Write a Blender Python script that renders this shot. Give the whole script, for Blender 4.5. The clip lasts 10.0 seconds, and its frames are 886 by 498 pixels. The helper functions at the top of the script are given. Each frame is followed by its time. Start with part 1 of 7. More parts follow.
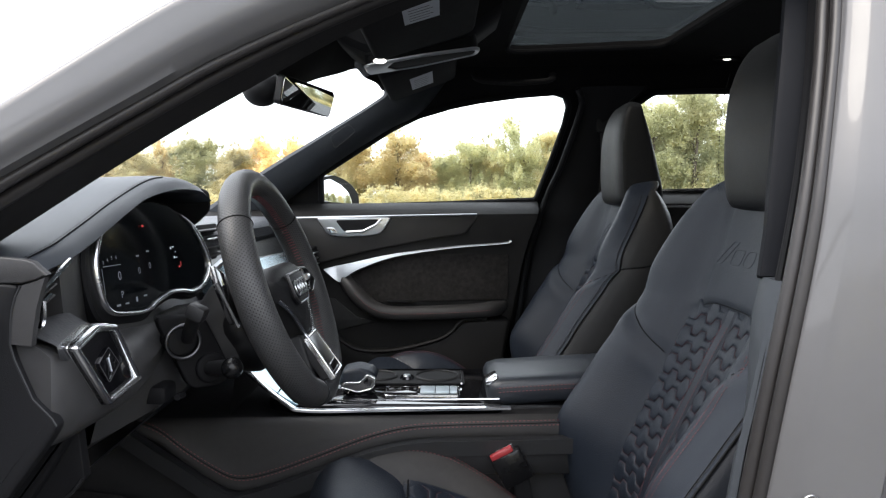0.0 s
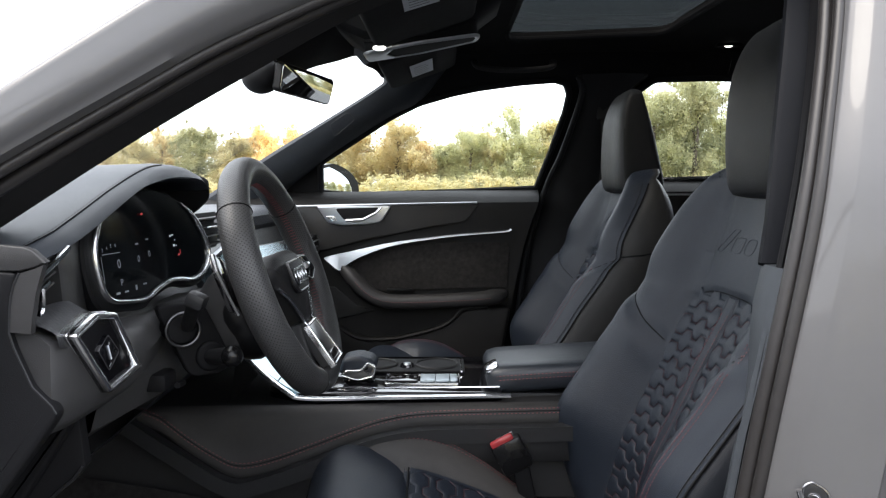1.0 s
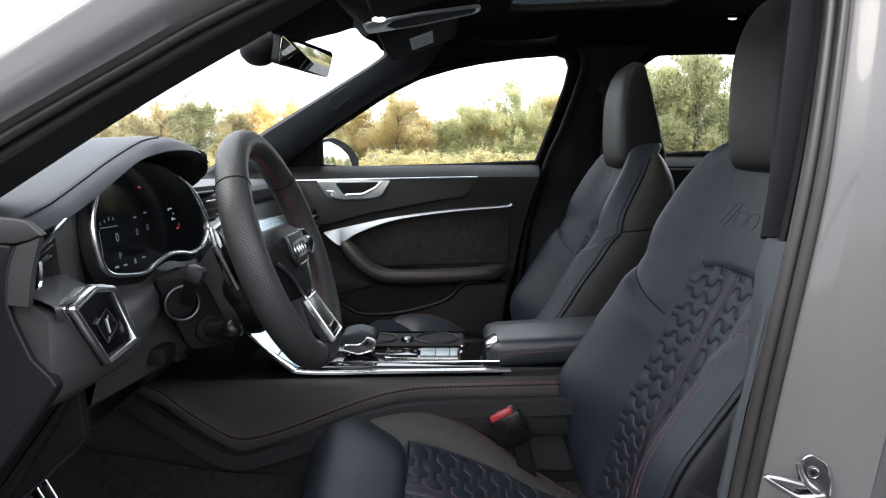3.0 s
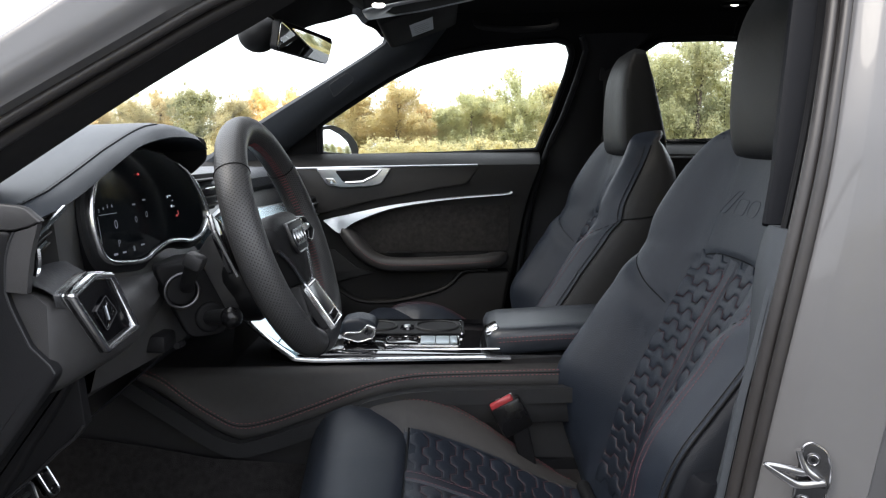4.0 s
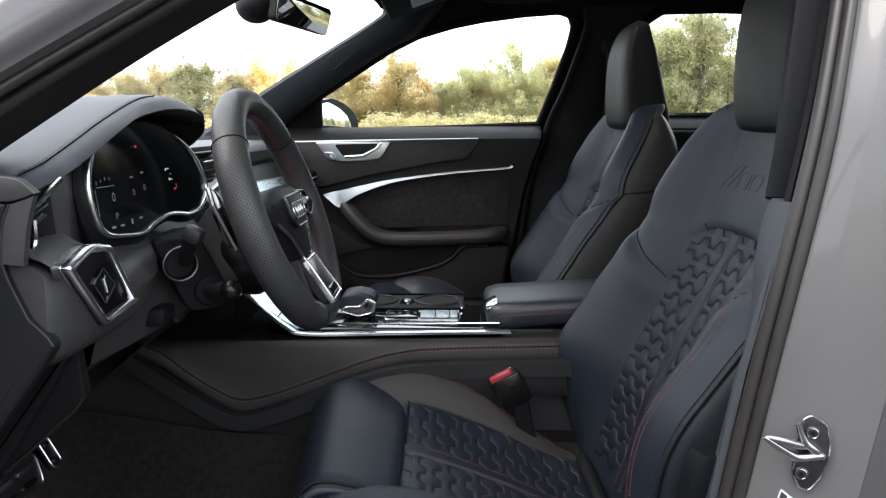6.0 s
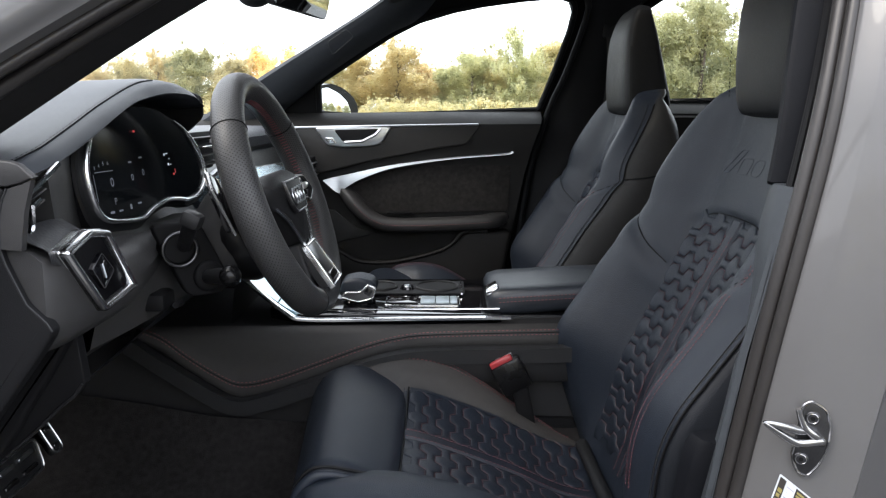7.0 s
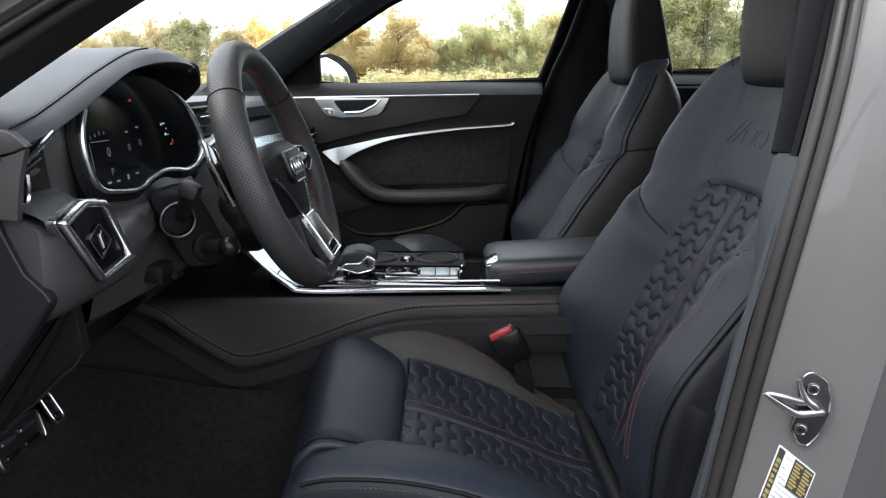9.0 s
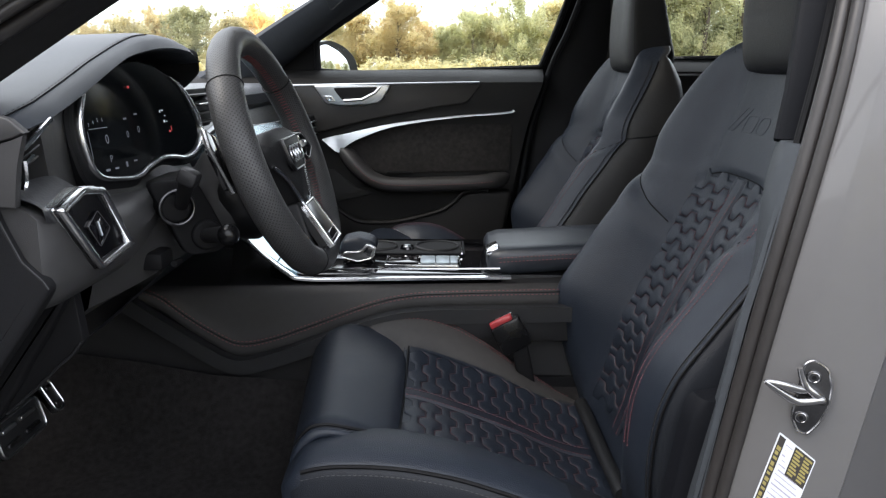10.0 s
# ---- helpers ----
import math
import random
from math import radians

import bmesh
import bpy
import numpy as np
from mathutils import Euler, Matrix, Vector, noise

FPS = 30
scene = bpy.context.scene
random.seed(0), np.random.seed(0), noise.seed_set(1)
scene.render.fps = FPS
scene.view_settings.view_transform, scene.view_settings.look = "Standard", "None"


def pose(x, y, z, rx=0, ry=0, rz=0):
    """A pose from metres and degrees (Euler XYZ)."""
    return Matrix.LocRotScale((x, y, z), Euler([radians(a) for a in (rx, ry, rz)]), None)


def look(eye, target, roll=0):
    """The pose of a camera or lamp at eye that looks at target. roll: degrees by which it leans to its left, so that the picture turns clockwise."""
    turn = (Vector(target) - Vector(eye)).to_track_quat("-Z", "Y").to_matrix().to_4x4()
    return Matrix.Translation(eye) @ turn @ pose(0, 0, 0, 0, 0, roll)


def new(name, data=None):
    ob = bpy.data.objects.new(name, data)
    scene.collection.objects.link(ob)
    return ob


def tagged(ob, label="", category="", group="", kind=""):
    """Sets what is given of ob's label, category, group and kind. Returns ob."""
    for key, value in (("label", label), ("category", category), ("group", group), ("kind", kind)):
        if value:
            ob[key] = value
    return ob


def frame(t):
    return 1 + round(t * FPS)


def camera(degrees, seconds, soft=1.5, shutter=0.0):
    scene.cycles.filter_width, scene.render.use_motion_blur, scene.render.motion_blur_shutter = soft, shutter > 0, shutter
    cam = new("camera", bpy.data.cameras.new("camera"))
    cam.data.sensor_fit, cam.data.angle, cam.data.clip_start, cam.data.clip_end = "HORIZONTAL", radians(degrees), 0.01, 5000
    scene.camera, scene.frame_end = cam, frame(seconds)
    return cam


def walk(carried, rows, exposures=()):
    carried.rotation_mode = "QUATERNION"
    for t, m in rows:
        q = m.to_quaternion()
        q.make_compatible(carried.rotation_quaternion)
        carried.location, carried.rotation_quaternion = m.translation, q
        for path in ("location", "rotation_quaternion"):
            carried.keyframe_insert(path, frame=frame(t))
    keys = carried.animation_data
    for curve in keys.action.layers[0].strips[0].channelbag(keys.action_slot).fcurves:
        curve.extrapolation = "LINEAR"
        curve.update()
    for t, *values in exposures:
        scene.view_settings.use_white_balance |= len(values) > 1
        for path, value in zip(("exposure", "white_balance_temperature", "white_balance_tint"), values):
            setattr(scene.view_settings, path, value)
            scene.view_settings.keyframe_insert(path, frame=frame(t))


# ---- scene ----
cam = camera(61.8, 10.0, soft=1.25)
# seconds, x, y, z, tilt, yaw, roll: a tilting head that slides in a little. x runs to the rear of the car, y to its passenger side
PATH = [
    (0.0, 0.0000, -1.3500, 0.9700, 86.000, -0.000, -0.001),
    (0.5, 0.0000, -1.3488, 0.9693, 85.580, 0.005, -0.030),
    (1.0, 0.0001, -1.3475, 0.9686, 85.132, 0.013, -0.049),
    (1.5, 0.0001, -1.3463, 0.9679, 84.597, 0.014, -0.040),
    (2.0, 0.0002, -1.3450, 0.9672, 84.056, 0.024, -0.001),
    (3.5, 0.0003, -1.3413, 0.9651, 82.844, 0.039, 0.013),
    (4.0, 0.0003, -1.3400, 0.9644, 82.346, 0.037, 0.035),
    (4.5, 0.0004, -1.3388, 0.9637, 81.838, 0.044, 0.025),
    (5.0, 0.0004, -1.3375, 0.9630, 81.392, 0.048, 0.057),
    (5.5, 0.0004, -1.3363, 0.9623, 80.932, 0.048, 0.094),
    (7.0, 0.0006, -1.3326, 0.9602, 79.378, 0.056, 0.154),
    (7.5, 0.0006, -1.3313, 0.9595, 78.831, 0.063, 0.138),
    (8.0, 0.0006, -1.3301, 0.9588, 78.270, 0.062, 0.161),
    (8.5, 0.0007, -1.3288, 0.9581, 77.707, 0.061, 0.179),
    (9.0, 0.0007, -1.3276, 0.9574, 77.255, 0.056, 0.204),
    (9.5, 0.0008, -1.3263, 0.9567, 76.830, 0.057, 0.229),
    (10.0, 0.0008, -1.3251, 0.9560, 76.364, 0.068, 0.231),
]
walk(cam, [(t, look_pose) for t, look_pose in [(r[0], pose(r[1], r[2], r[3], 0, 0, r[5]) @ pose(0, 0, 0, r[4], 0, 0) @ pose(0, 0, 0, 0, 0, r[6])) for r in PATH]])

# ---- light ----
world = bpy.data.worlds.new("overcast_sky")
scene.world = world
world.use_nodes = True
wn, wl = world.node_tree.nodes, world.node_tree.links
wn.clear()
sky = wn.new("ShaderNodeTexSky")
sky.sky_type, sky.sun_disc = "NISHITA", False
sky.sun_elevation, sky.sun_rotation = radians(55), radians(243.4)
sky.air_density, sky.dust_density = 1.0, 4.0
sky_bg = wn.new("ShaderNodeBackground")
sky_bg.inputs["Strength"].default_value = 0.06
wl.new(sky.outputs[0], sky_bg.inputs["Color"])
cloud_bg = wn.new("ShaderNodeBackground")
cloud_bg.inputs["Color"].default_value = (0.95, 0.972, 1.04, 1)
cloud_bg.inputs["Strength"].default_value = 1.95
both = wn.new("ShaderNodeAddShader")
wl.new(sky_bg.outputs[0], both.inputs[0])
wl.new(cloud_bg.outputs[0], both.inputs[1])
world_out = wn.new("ShaderNodeOutputWorld")
wl.new(both.outputs[0], world_out.inputs["Surface"])

sun = new("sun", bpy.data.lights.new("sun", "SUN"))
sun.data.energy, sun.data.angle, sun.data.color = 0.9, radians(20), (1.0, 0.94, 0.85)
sun.matrix_world = look((-5.0, -2.5, 8.0), (0, 0, 0))
scene.view_settings.exposure = 0.820


# ---- materials ----
def node(tree, kind, **inputs):
    n = tree.nodes.new(kind)
    for k, v in inputs.items():
        n.inputs[k.replace("_", " ")].default_value = v
    return n


def mat(name, color, rough=0.5, metal=0.0, var=0.12, var_scale=6.0, grain=0.0, grain_scale=600.0, kind="noise", coat=0.0, spec=0.5, stretch=(1, 1, 1), sheen=0.0):
    """A surface with a colour that varies at two scales, a rough that varies, and a fine relief."""
    m = bpy.data.materials.new(name)
    m.use_nodes = True
    tree = m.node_tree
    b = tree.nodes["Principled BSDF"]
    b.inputs["Metallic"].default_value = metal
    b.inputs["Coat Weight"].default_value = coat
    b.inputs["Coat Roughness"].default_value = 0.04
    b.inputs["Specular IOR Level"].default_value = spec
    b.inputs["Sheen Weight"].default_value = sheen
    co = tree.nodes.new("ShaderNodeTexCoord")
    mp = tree.nodes.new("ShaderNodeMapping")
    mp.inputs["Scale"].default_value = stretch
    tree.links.new(co.outputs["Object"], mp.inputs["Vector"])
    big = node(tree, "ShaderNodeTexNoise", Scale=var_scale, Detail=5.0, Roughness=0.6)
    small = node(tree, "ShaderNodeTexNoise", Scale=var_scale * 14, Detail=3.0)
    mixn = node(tree, "ShaderNodeMath")
    mixn.operation = "ADD"
    for i, n in enumerate((big, small)):
        tree.links.new(mp.outputs[0], n.inputs["Vector"])
        tree.links.new(n.outputs[0], mixn.inputs[i])
    ramp = tree.nodes.new("ShaderNodeMapRange")
    ramp.inputs["From Min"].default_value, ramp.inputs["From Max"].default_value = 0.6, 1.4
    ramp.inputs["To Min"].default_value, ramp.inputs["To Max"].default_value = 1 - var, 1 + var
    tree.links.new(mixn.outputs[0], ramp.inputs["Value"])
    hue = node(tree, "ShaderNodeHueSaturation")
    hue.inputs["Color"].default_value = (*color, 1)
    tree.links.new(ramp.outputs[0], hue.inputs["Value"])
    tree.links.new(hue.outputs[0], b.inputs["Base Color"])
    rr = tree.nodes.new("ShaderNodeMapRange")
    rr.inputs["From Min"].default_value, rr.inputs["From Max"].default_value = 0.3, 0.7
    rr.inputs["To Min"].default_value, rr.inputs["To Max"].default_value = max(0.02, rough * 0.88), min(1, rough * 1.12)
    tree.links.new(big.outputs[0], rr.inputs["Value"])
    tree.links.new(rr.outputs[0], b.inputs["Roughness"])
    if grain:
        if kind == "voronoi":
            g = node(tree, "ShaderNodeTexVoronoi", Scale=grain_scale)
            src = g.outputs["Distance"]
        else:
            g = node(tree, "ShaderNodeTexNoise", Scale=grain_scale, Detail=2.0)
            src = g.outputs[0]
        tree.links.new(mp.outputs[0], g.inputs["Vector"])
        bump = node(tree, "ShaderNodeBump", Strength=grain, Distance=0.0006)
        tree.links.new(src, bump.inputs["Height"])
        tree.links.new(bump.outputs[0], b.inputs["Normal"])
    return m


LEATHER = mat("black_leather", (0.0132, 0.0174, 0.0258), 0.43, var=0.14, grain=0.5, grain_scale=900, kind="voronoi", spec=0.36)
ARM_LEATHER = mat("smooth_armrest_leather", (0.024, 0.028, 0.035), 0.34, var=0.12, grain=0.35, grain_scale=900, kind="voronoi", spec=0.5)
LEATHER_SIDE = mat("black_leatherette", (0.030, 0.029, 0.029), 0.50, var=0.10, grain=0.3, grain_scale=1000, kind="voronoi", spec=0.4)
RIM_LEATHER = mat("smooth_rim_leather", (0.020, 0.021, 0.023), 0.45, grain=0.25, grain_scale=900, kind="voronoi")
PANEL = mat("matt_soft_panel", (0.0075, 0.0076, 0.0085), 0.62, var=0.12, grain=0.4, grain_scale=1300, spec=0.17)
# lighter than the other seat leather: light on the bolster put into colour
LEATHER_LIT_MATT = mat("lit_matt_bolster_leather", (0.052, 0.0495, 0.048), 0.62, var=0.12, grain=0.4, grain_scale=900, kind="voronoi", spec=0.3)
GLOSS_DARK = mat("smooth_black_plastic", (0.006, 0.006, 0.0065), 0.28, var=0.08, spec=0.3)
DARK_CHROME = mat("dark_satin_chrome", (0.17, 0.17, 0.175), 0.28, metal=1.0, var=0.06)
# bluish metal: the reflected sky is put into its colour
SKY_SILVER = mat("sky_tinted_silver", (0.42, 0.54, 0.60), 0.22, metal=1.0, var=0.05)
PAD_SKIN = mat("airbag_pad_skin", (0.013, 0.013, 0.014), 0.58, var=0.1, grain=0.4, grain_scale=1200, spec=0.28)
# darker copy of the seat leather: shade on the sides put into colour
SHADED_HIDE = mat("shaded_side_leather", (0.0095, 0.0115, 0.0155), 0.52, var=0.12, grain=0.4, grain_scale=900, kind="voronoi", spec=0.28)
HEAD_LEATHER = mat("dull_black_leather", (0.0105, 0.0110, 0.0120), 0.50, var=0.14, grain=0.45, grain_scale=900, kind="voronoi", spec=0.3)
# darker copy of the head restraint leather: side shade put into colour
HEAD_SHADE = mat("shaded_head_leather", (0.0085, 0.0085, 0.0090), 0.62, var=0.12, grain=0.4, grain_scale=900, kind="voronoi", spec=0.22)
DOOR_TRIM = mat("warm_grained_trim", (0.021, 0.0195, 0.0185), 0.42, var=0.15, grain=0.5, grain_scale=700, spec=0.45)
SOFT = mat("soft_touch_plastic", (0.016, 0.0165, 0.018), 0.50, var=0.10, grain=0.35, grain_scale=1400, spec=0.38)
DASH = mat("dash_top_skin", (0.0205, 0.0245, 0.031), 0.44, var=0.12, grain=0.4, grain_scale=1300, spec=0.42)
PLASTIC = mat("hard_black_plastic", (0.012, 0.012, 0.013), 0.55, var=0.12, grain=0.4, grain_scale=1100, spec=0.35)
DARK = mat("matt_black_plastic", (0.0052, 0.0052, 0.006), 0.65, var=0.15, grain=0.2, spec=0.18)
WING_LEATHER = mat("warm_black_leather", (0.0215, 0.0205, 0.0195), 0.48, var=0.12, grain=0.4, grain_scale=900, kind="voronoi", spec=0.4)
GLOSS = mat("gloss_black", (0.004, 0.004, 0.005), 0.06, var=0.05, coat=0.6)
CHROME = mat("satin_chrome", (0.78, 0.79, 0.80), 0.16, metal=1.0, var=0.04)
BRIGHT = mat("bright_satin_chrome", (0.86, 0.87, 0.88), 0.22, metal=1.0, var=0.03)
ALU = mat("brushed_aluminium", (0.62, 0.64, 0.66), 0.30, metal=1.0, var=0.06, grain=0.15, grain_scale=500, stretch=(0.15, 3, 3))
STEEL = mat("galvanised_steel", (0.36, 0.36, 0.365), 0.22, metal=1.0, var=0.12, var_scale=30)
DARK_STEEL = mat("dark_plated_steel", (0.10, 0.10, 0.105), 0.34, metal=1.0, var=0.2, var_scale=60)
CARPET = mat("black_carpet", (0.0190, 0.0178, 0.0178), 0.95, var=0.45, var_scale=7, grain=1.0, grain_scale=700, spec=0.06)
SUEDE = mat("black_suede", (0.021, 0.019, 0.018), 0.9, var=0.6, var_scale=7, grain=0.5, grain_scale=900, spec=0.15, sheen=0.15)
HEADLINER = mat("black_headliner_cloth", (0.021, 0.0205, 0.021), 0.95, var=0.2, grain=0.4, grain_scale=900, spec=0.15)
PILLAR_SKIN = mat("grey_blue_soft_skin", (0.040, 0.046, 0.053), 0.55, var=0.08, grain=0.3, grain_scale=1200, spec=0.35)
NAVY = mat("navy_black_trim", (0.0052, 0.0058, 0.0078), 0.58, var=0.1, grain=0.3, grain_scale=1200, spec=0.12)
RUBBER = mat("black_rubber_seal", (0.020, 0.018, 0.0175), 0.42, var=0.15, grain=0.15, grain_scale=500)
DARK_RUBBER = mat("matt_black_rubber", (0.0075, 0.0078, 0.009), 0.6, var=0.15, grain=0.15, grain_scale=500, spec=0.2)
PAINT = mat("grey_car_paint", (0.092, 0.0905, 0.0915), 0.42, var=0.03, coat=0.30, spec=0.5)
RED_THREAD = mat("dark_red_thread", (0.165, 0.048, 0.054), 0.7, var=0.2)
QUILT_THREAD = mat("muted_red_thread", (0.075, 0.028, 0.030), 0.75, var=0.3, var_scale=60)
GREY_THREAD = mat("grey_thread", (0.030, 0.030, 0.033), 0.7, var=0.2)
RED_BUTTON = mat("red_buckle_button", (0.34, 0.035, 0.04), 0.25, var=0.08)
WEBBING = mat("black_belt_webbing", (0.022, 0.021, 0.021), 0.7, var=0.1, grain=0.6, grain_scale=900)
PAPER = mat("white_label_film", (0.56, 0.59, 0.64), 0.5, var=0.06)
INK = mat("printed_ink", (0.025, 0.022, 0.02), 0.6)
GREY_PRINT = mat("grey_print", (0.30, 0.29, 0.36), 0.6)
YELLOW = mat("yellow_print", (0.26, 0.22, 0.075), 0.5, var=0.08)
SCREEN = mat("display_glass", (0.004, 0.005, 0.006), 0.10, var=0.05, spec=0.3)
WEAVE = mat("carbon_look_inlay", (0.046, 0.049, 0.054), 0.34, var=0.25, var_scale=160, grain=0.5, grain_scale=420, coat=0.2)
MIRROR = mat("mirror_glass", (0.85, 0.87, 0.88), 0.01, metal=1.0, var=0.01)
SHELL = mat("black_mirror_shell", (0.004, 0.004, 0.0045), 0.30, var=0.05, spec=0.15)
DOOR_SKIN = mat("dark_door_skin", (0.0118, 0.0113, 0.0110), 0.55, var=0.10, grain=0.35, grain_scale=1400, spec=0.25)
SLAT = mat("satin_black_slat", (0.020, 0.020, 0.021), 0.32, var=0.08, spec=0.5)
DASH_SIDE = mat("dark_grey_dash_skin", (0.034, 0.0335, 0.034), 0.48, var=0.10, grain=0.4, grain_scale=1300, spec=0.38)
DOOR_LOW = mat("warm_black_door_plastic", (0.0098, 0.0090, 0.0084), 0.58, var=0.12, grain=0.4, grain_scale=1100, spec=0.25)
SILVER_KEY = mat("pale_silver_key", (0.42, 0.48, 0.52), 0.36, metal=0.7, var=0.04)
SPEAKER = mat("speaker_cloth", (0.02, 0.02, 0.02), 0.8, grain=0.8, grain_scale=1200, kind="voronoi")


def woven(m):
    """Adds the small light and dark squares of a weave to a surface."""
    tree = m.node_tree
    b = tree.nodes["Principled BSDF"]
    co = tree.nodes.new("ShaderNodeTexCoord")
    ck = node(tree, "ShaderNodeTexChecker", Scale=440.0, Color1=(0.010, 0.0105, 0.0115, 1), Color2=(0.028, 0.029, 0.032, 1))
    mp = tree.nodes.new("ShaderNodeMapping")
    mp.inputs["Rotation"].default_value = (0.6, 0.3, 0.7)
    tree.links.new(co.outputs["Object"], mp.inputs["Vector"])
    tree.links.new(mp.outputs[0], ck.inputs["Vector"])
    tree.links.new(ck.outputs[0], b.inputs["Base Color"])


woven(WEAVE)


def perforated():
    """Rim leather with rows of small holes."""
    m = mat("perforated_rim_leather", (0.046, 0.046, 0.047), 0.46, grain=0.2, grain_scale=900, kind="voronoi")
    tree = m.node_tree
    b = tree.nodes["Principled BSDF"]
    uv = tree.nodes.new("ShaderNodeUVMap")
    sep = tree.nodes.new("ShaderNodeSeparateXYZ")
    tree.links.new(uv.outputs[0], sep.inputs[0])

    def wave(a, sign, other):
        s = tree.nodes.new("ShaderNodeMath")
        s.operation = "ADD" if sign > 0 else "SUBTRACT"
        tree.links.new(sep.outputs[0], s.inputs[0])
        tree.links.new(sep.outputs[1], s.inputs[1])
        mul = tree.nodes.new("ShaderNodeMath")
        mul.operation = "MULTIPLY"
        mul.inputs[1].default_value = a
        tree.links.new(s.outputs[0], mul.inputs[0])
        c = tree.nodes.new("ShaderNodeMath")
        c.operation = "COSINE"
        tree.links.new(mul.outputs[0], c.inputs[0])
        return c

    w1, w2 = wave(math.pi * 2 / 0.0046, 1, 0), wave(math.pi * 2 / 0.0046, -1, 0)
    mul = tree.nodes.new("ShaderNodeMath")
    mul.operation = "ADD"
    tree.links.new(w1.outputs[0], mul.inputs[0])
    tree.links.new(w2.outputs[0], mul.inputs[1])
    hole = tree.nodes.new("ShaderNodeMapRange")
    hole.inputs["From Min"].default_value, hole.inputs["From Max"].default_value = 0.55, 1.3
    tree.links.new(mul.outputs[0], hole.inputs["Value"])
    mx = tree.nodes.new("ShaderNodeMix")
    mx.data_type = "RGBA"
    src = b.inputs["Base Color"].links[0].from_socket
    tree.links.new(hole.outputs[0], mx.inputs[0])
    tree.links.new(src, mx.inputs[6])
    mx.inputs[7].default_value = (0.004, 0.004, 0.004, 1)
    tree.links.new(mx.outputs[2], b.inputs["Base Color"])
    inv = tree.nodes.new("ShaderNodeMath")
    inv.operation = "SUBTRACT"
    inv.inputs[0].default_value = 1.0
    tree.links.new(hole.outputs[0], inv.inputs[1])
    bump = node(tree, "ShaderNodeBump", Strength=0.6, Distance=0.0006)
    tree.links.new(inv.outputs[0], bump.inputs["Height"])
    tree.links.new(b.inputs["Normal"].links[0].from_socket, bump.inputs["Normal"])
    tree.links.new(bump.outputs[0], b.inputs["Normal"])
    return m


PERFORATED = perforated()


def glass(name, tint, gloss=0.08):
    m = bpy.data.materials.new(name)
    m.use_nodes = True
    tree = m.node_tree
    tree.nodes.remove(tree.nodes["Principled BSDF"])
    clear = node(tree, "ShaderNodeBsdfTransparent", Color=(*tint, 1))
    shine = node(tree, "ShaderNodeBsdfGlossy", Roughness=0.01)
    fr = tree.nodes.new("ShaderNodeLayerWeight")
    fr.inputs["Blend"].default_value = 0.12
    mx = tree.nodes.new("ShaderNodeMixShader")
    tree.links.new(fr.outputs["Facing"], mx.inputs[0])
    tree.links.new(clear.outputs[0], mx.inputs[1])
    tree.links.new(shine.outputs[0], mx.inputs[2])
    tree.links.new(mx.outputs[0], tree.nodes["Material Output"].inputs["Surface"])
    return m


GLASS = glass("clear_window_glass", (0.93, 0.95, 0.94))
ROOF_GLASS = glass("tinted_roof_glass", (0.132, 0.142, 0.144))


def lit(name, color, strength):
    m = bpy.data.materials.new(name)
    m.use_nodes = True
    b = m.node_tree.nodes["Principled BSDF"]
    b.inputs["Base Color"].default_value = (*[c * 0.3 for c in color], 1)
    b.inputs["Emission Color"].default_value = (*color, 1)
    b.inputs["Emission Strength"].default_value = strength
    return m


LAMP = lit("lamp_lens", (1.0, 0.98, 0.95), 1.6)
GLOW_WHITE = lit("display_white", (0.8, 0.88, 1.0), 0.30)
GLOW_RED = lit("display_red", (1.0, 0.10, 0.1), 0.20)
GLOW_DIM = lit("display_dim", (0.6, 0.65, 0.75), 0.045)


# ---- shapes ----
def part(name, bm, material, parent=None, label="", sharp=38, smooth=True):
    """Links a bmesh as one mesh object, under a thing or a part if one is given."""
    bmesh.ops.remove_doubles(bm, verts=bm.verts, dist=1e-5)
    bmesh.ops.recalc_face_normals(bm, faces=bm.faces)
    lim = radians(sharp)
    for e in bm.edges:
        e.smooth = smooth and (len(e.link_faces) != 2 or e.calc_face_angle(0) < lim)
    for f in bm.faces:
        f.smooth = smooth
    me = bpy.data.meshes.new(name)
    bm.to_mesh(me)
    bm.free()
    me.materials.append(material)
    ob = new(name, me)
    if parent is not None:
        ob.parent = parent
    if label:
        ob["label"] = label
    return ob


def thing(name, label, category, place=(0, 0, 0), group="", kind=""):
    """An Empty at the base of a thing, whose parts are built in its own coordinates."""
    ob = new(name)
    ob.empty_display_size = 0.05
    ob.location = place
    return tagged(ob, label, category, group, kind)


def spline(pts, n=6, closed=False):
    """A smooth line through the points, n steps from point to point."""
    P = [Vector(p) for p in pts]
    k = len(P)
    out = []
    for i in range(k if closed else k - 1):
        a, b = P[i], P[(i + 1) % k]
        p = P[(i - 1) % k] if closed or i > 0 else a * 2 - b
        q = P[(i + 2) % k] if closed or i + 2 < k else b * 2 - a
        for j in range(n):
            t = j / n
            out.append(0.5 * (2 * a + (b - p) * t + (2 * p - 5 * a + 4 * b - q) * t * t + (3 * a - p - 3 * b + q) * t ** 3))
    if not closed:
        out.append(P[-1])
    return out


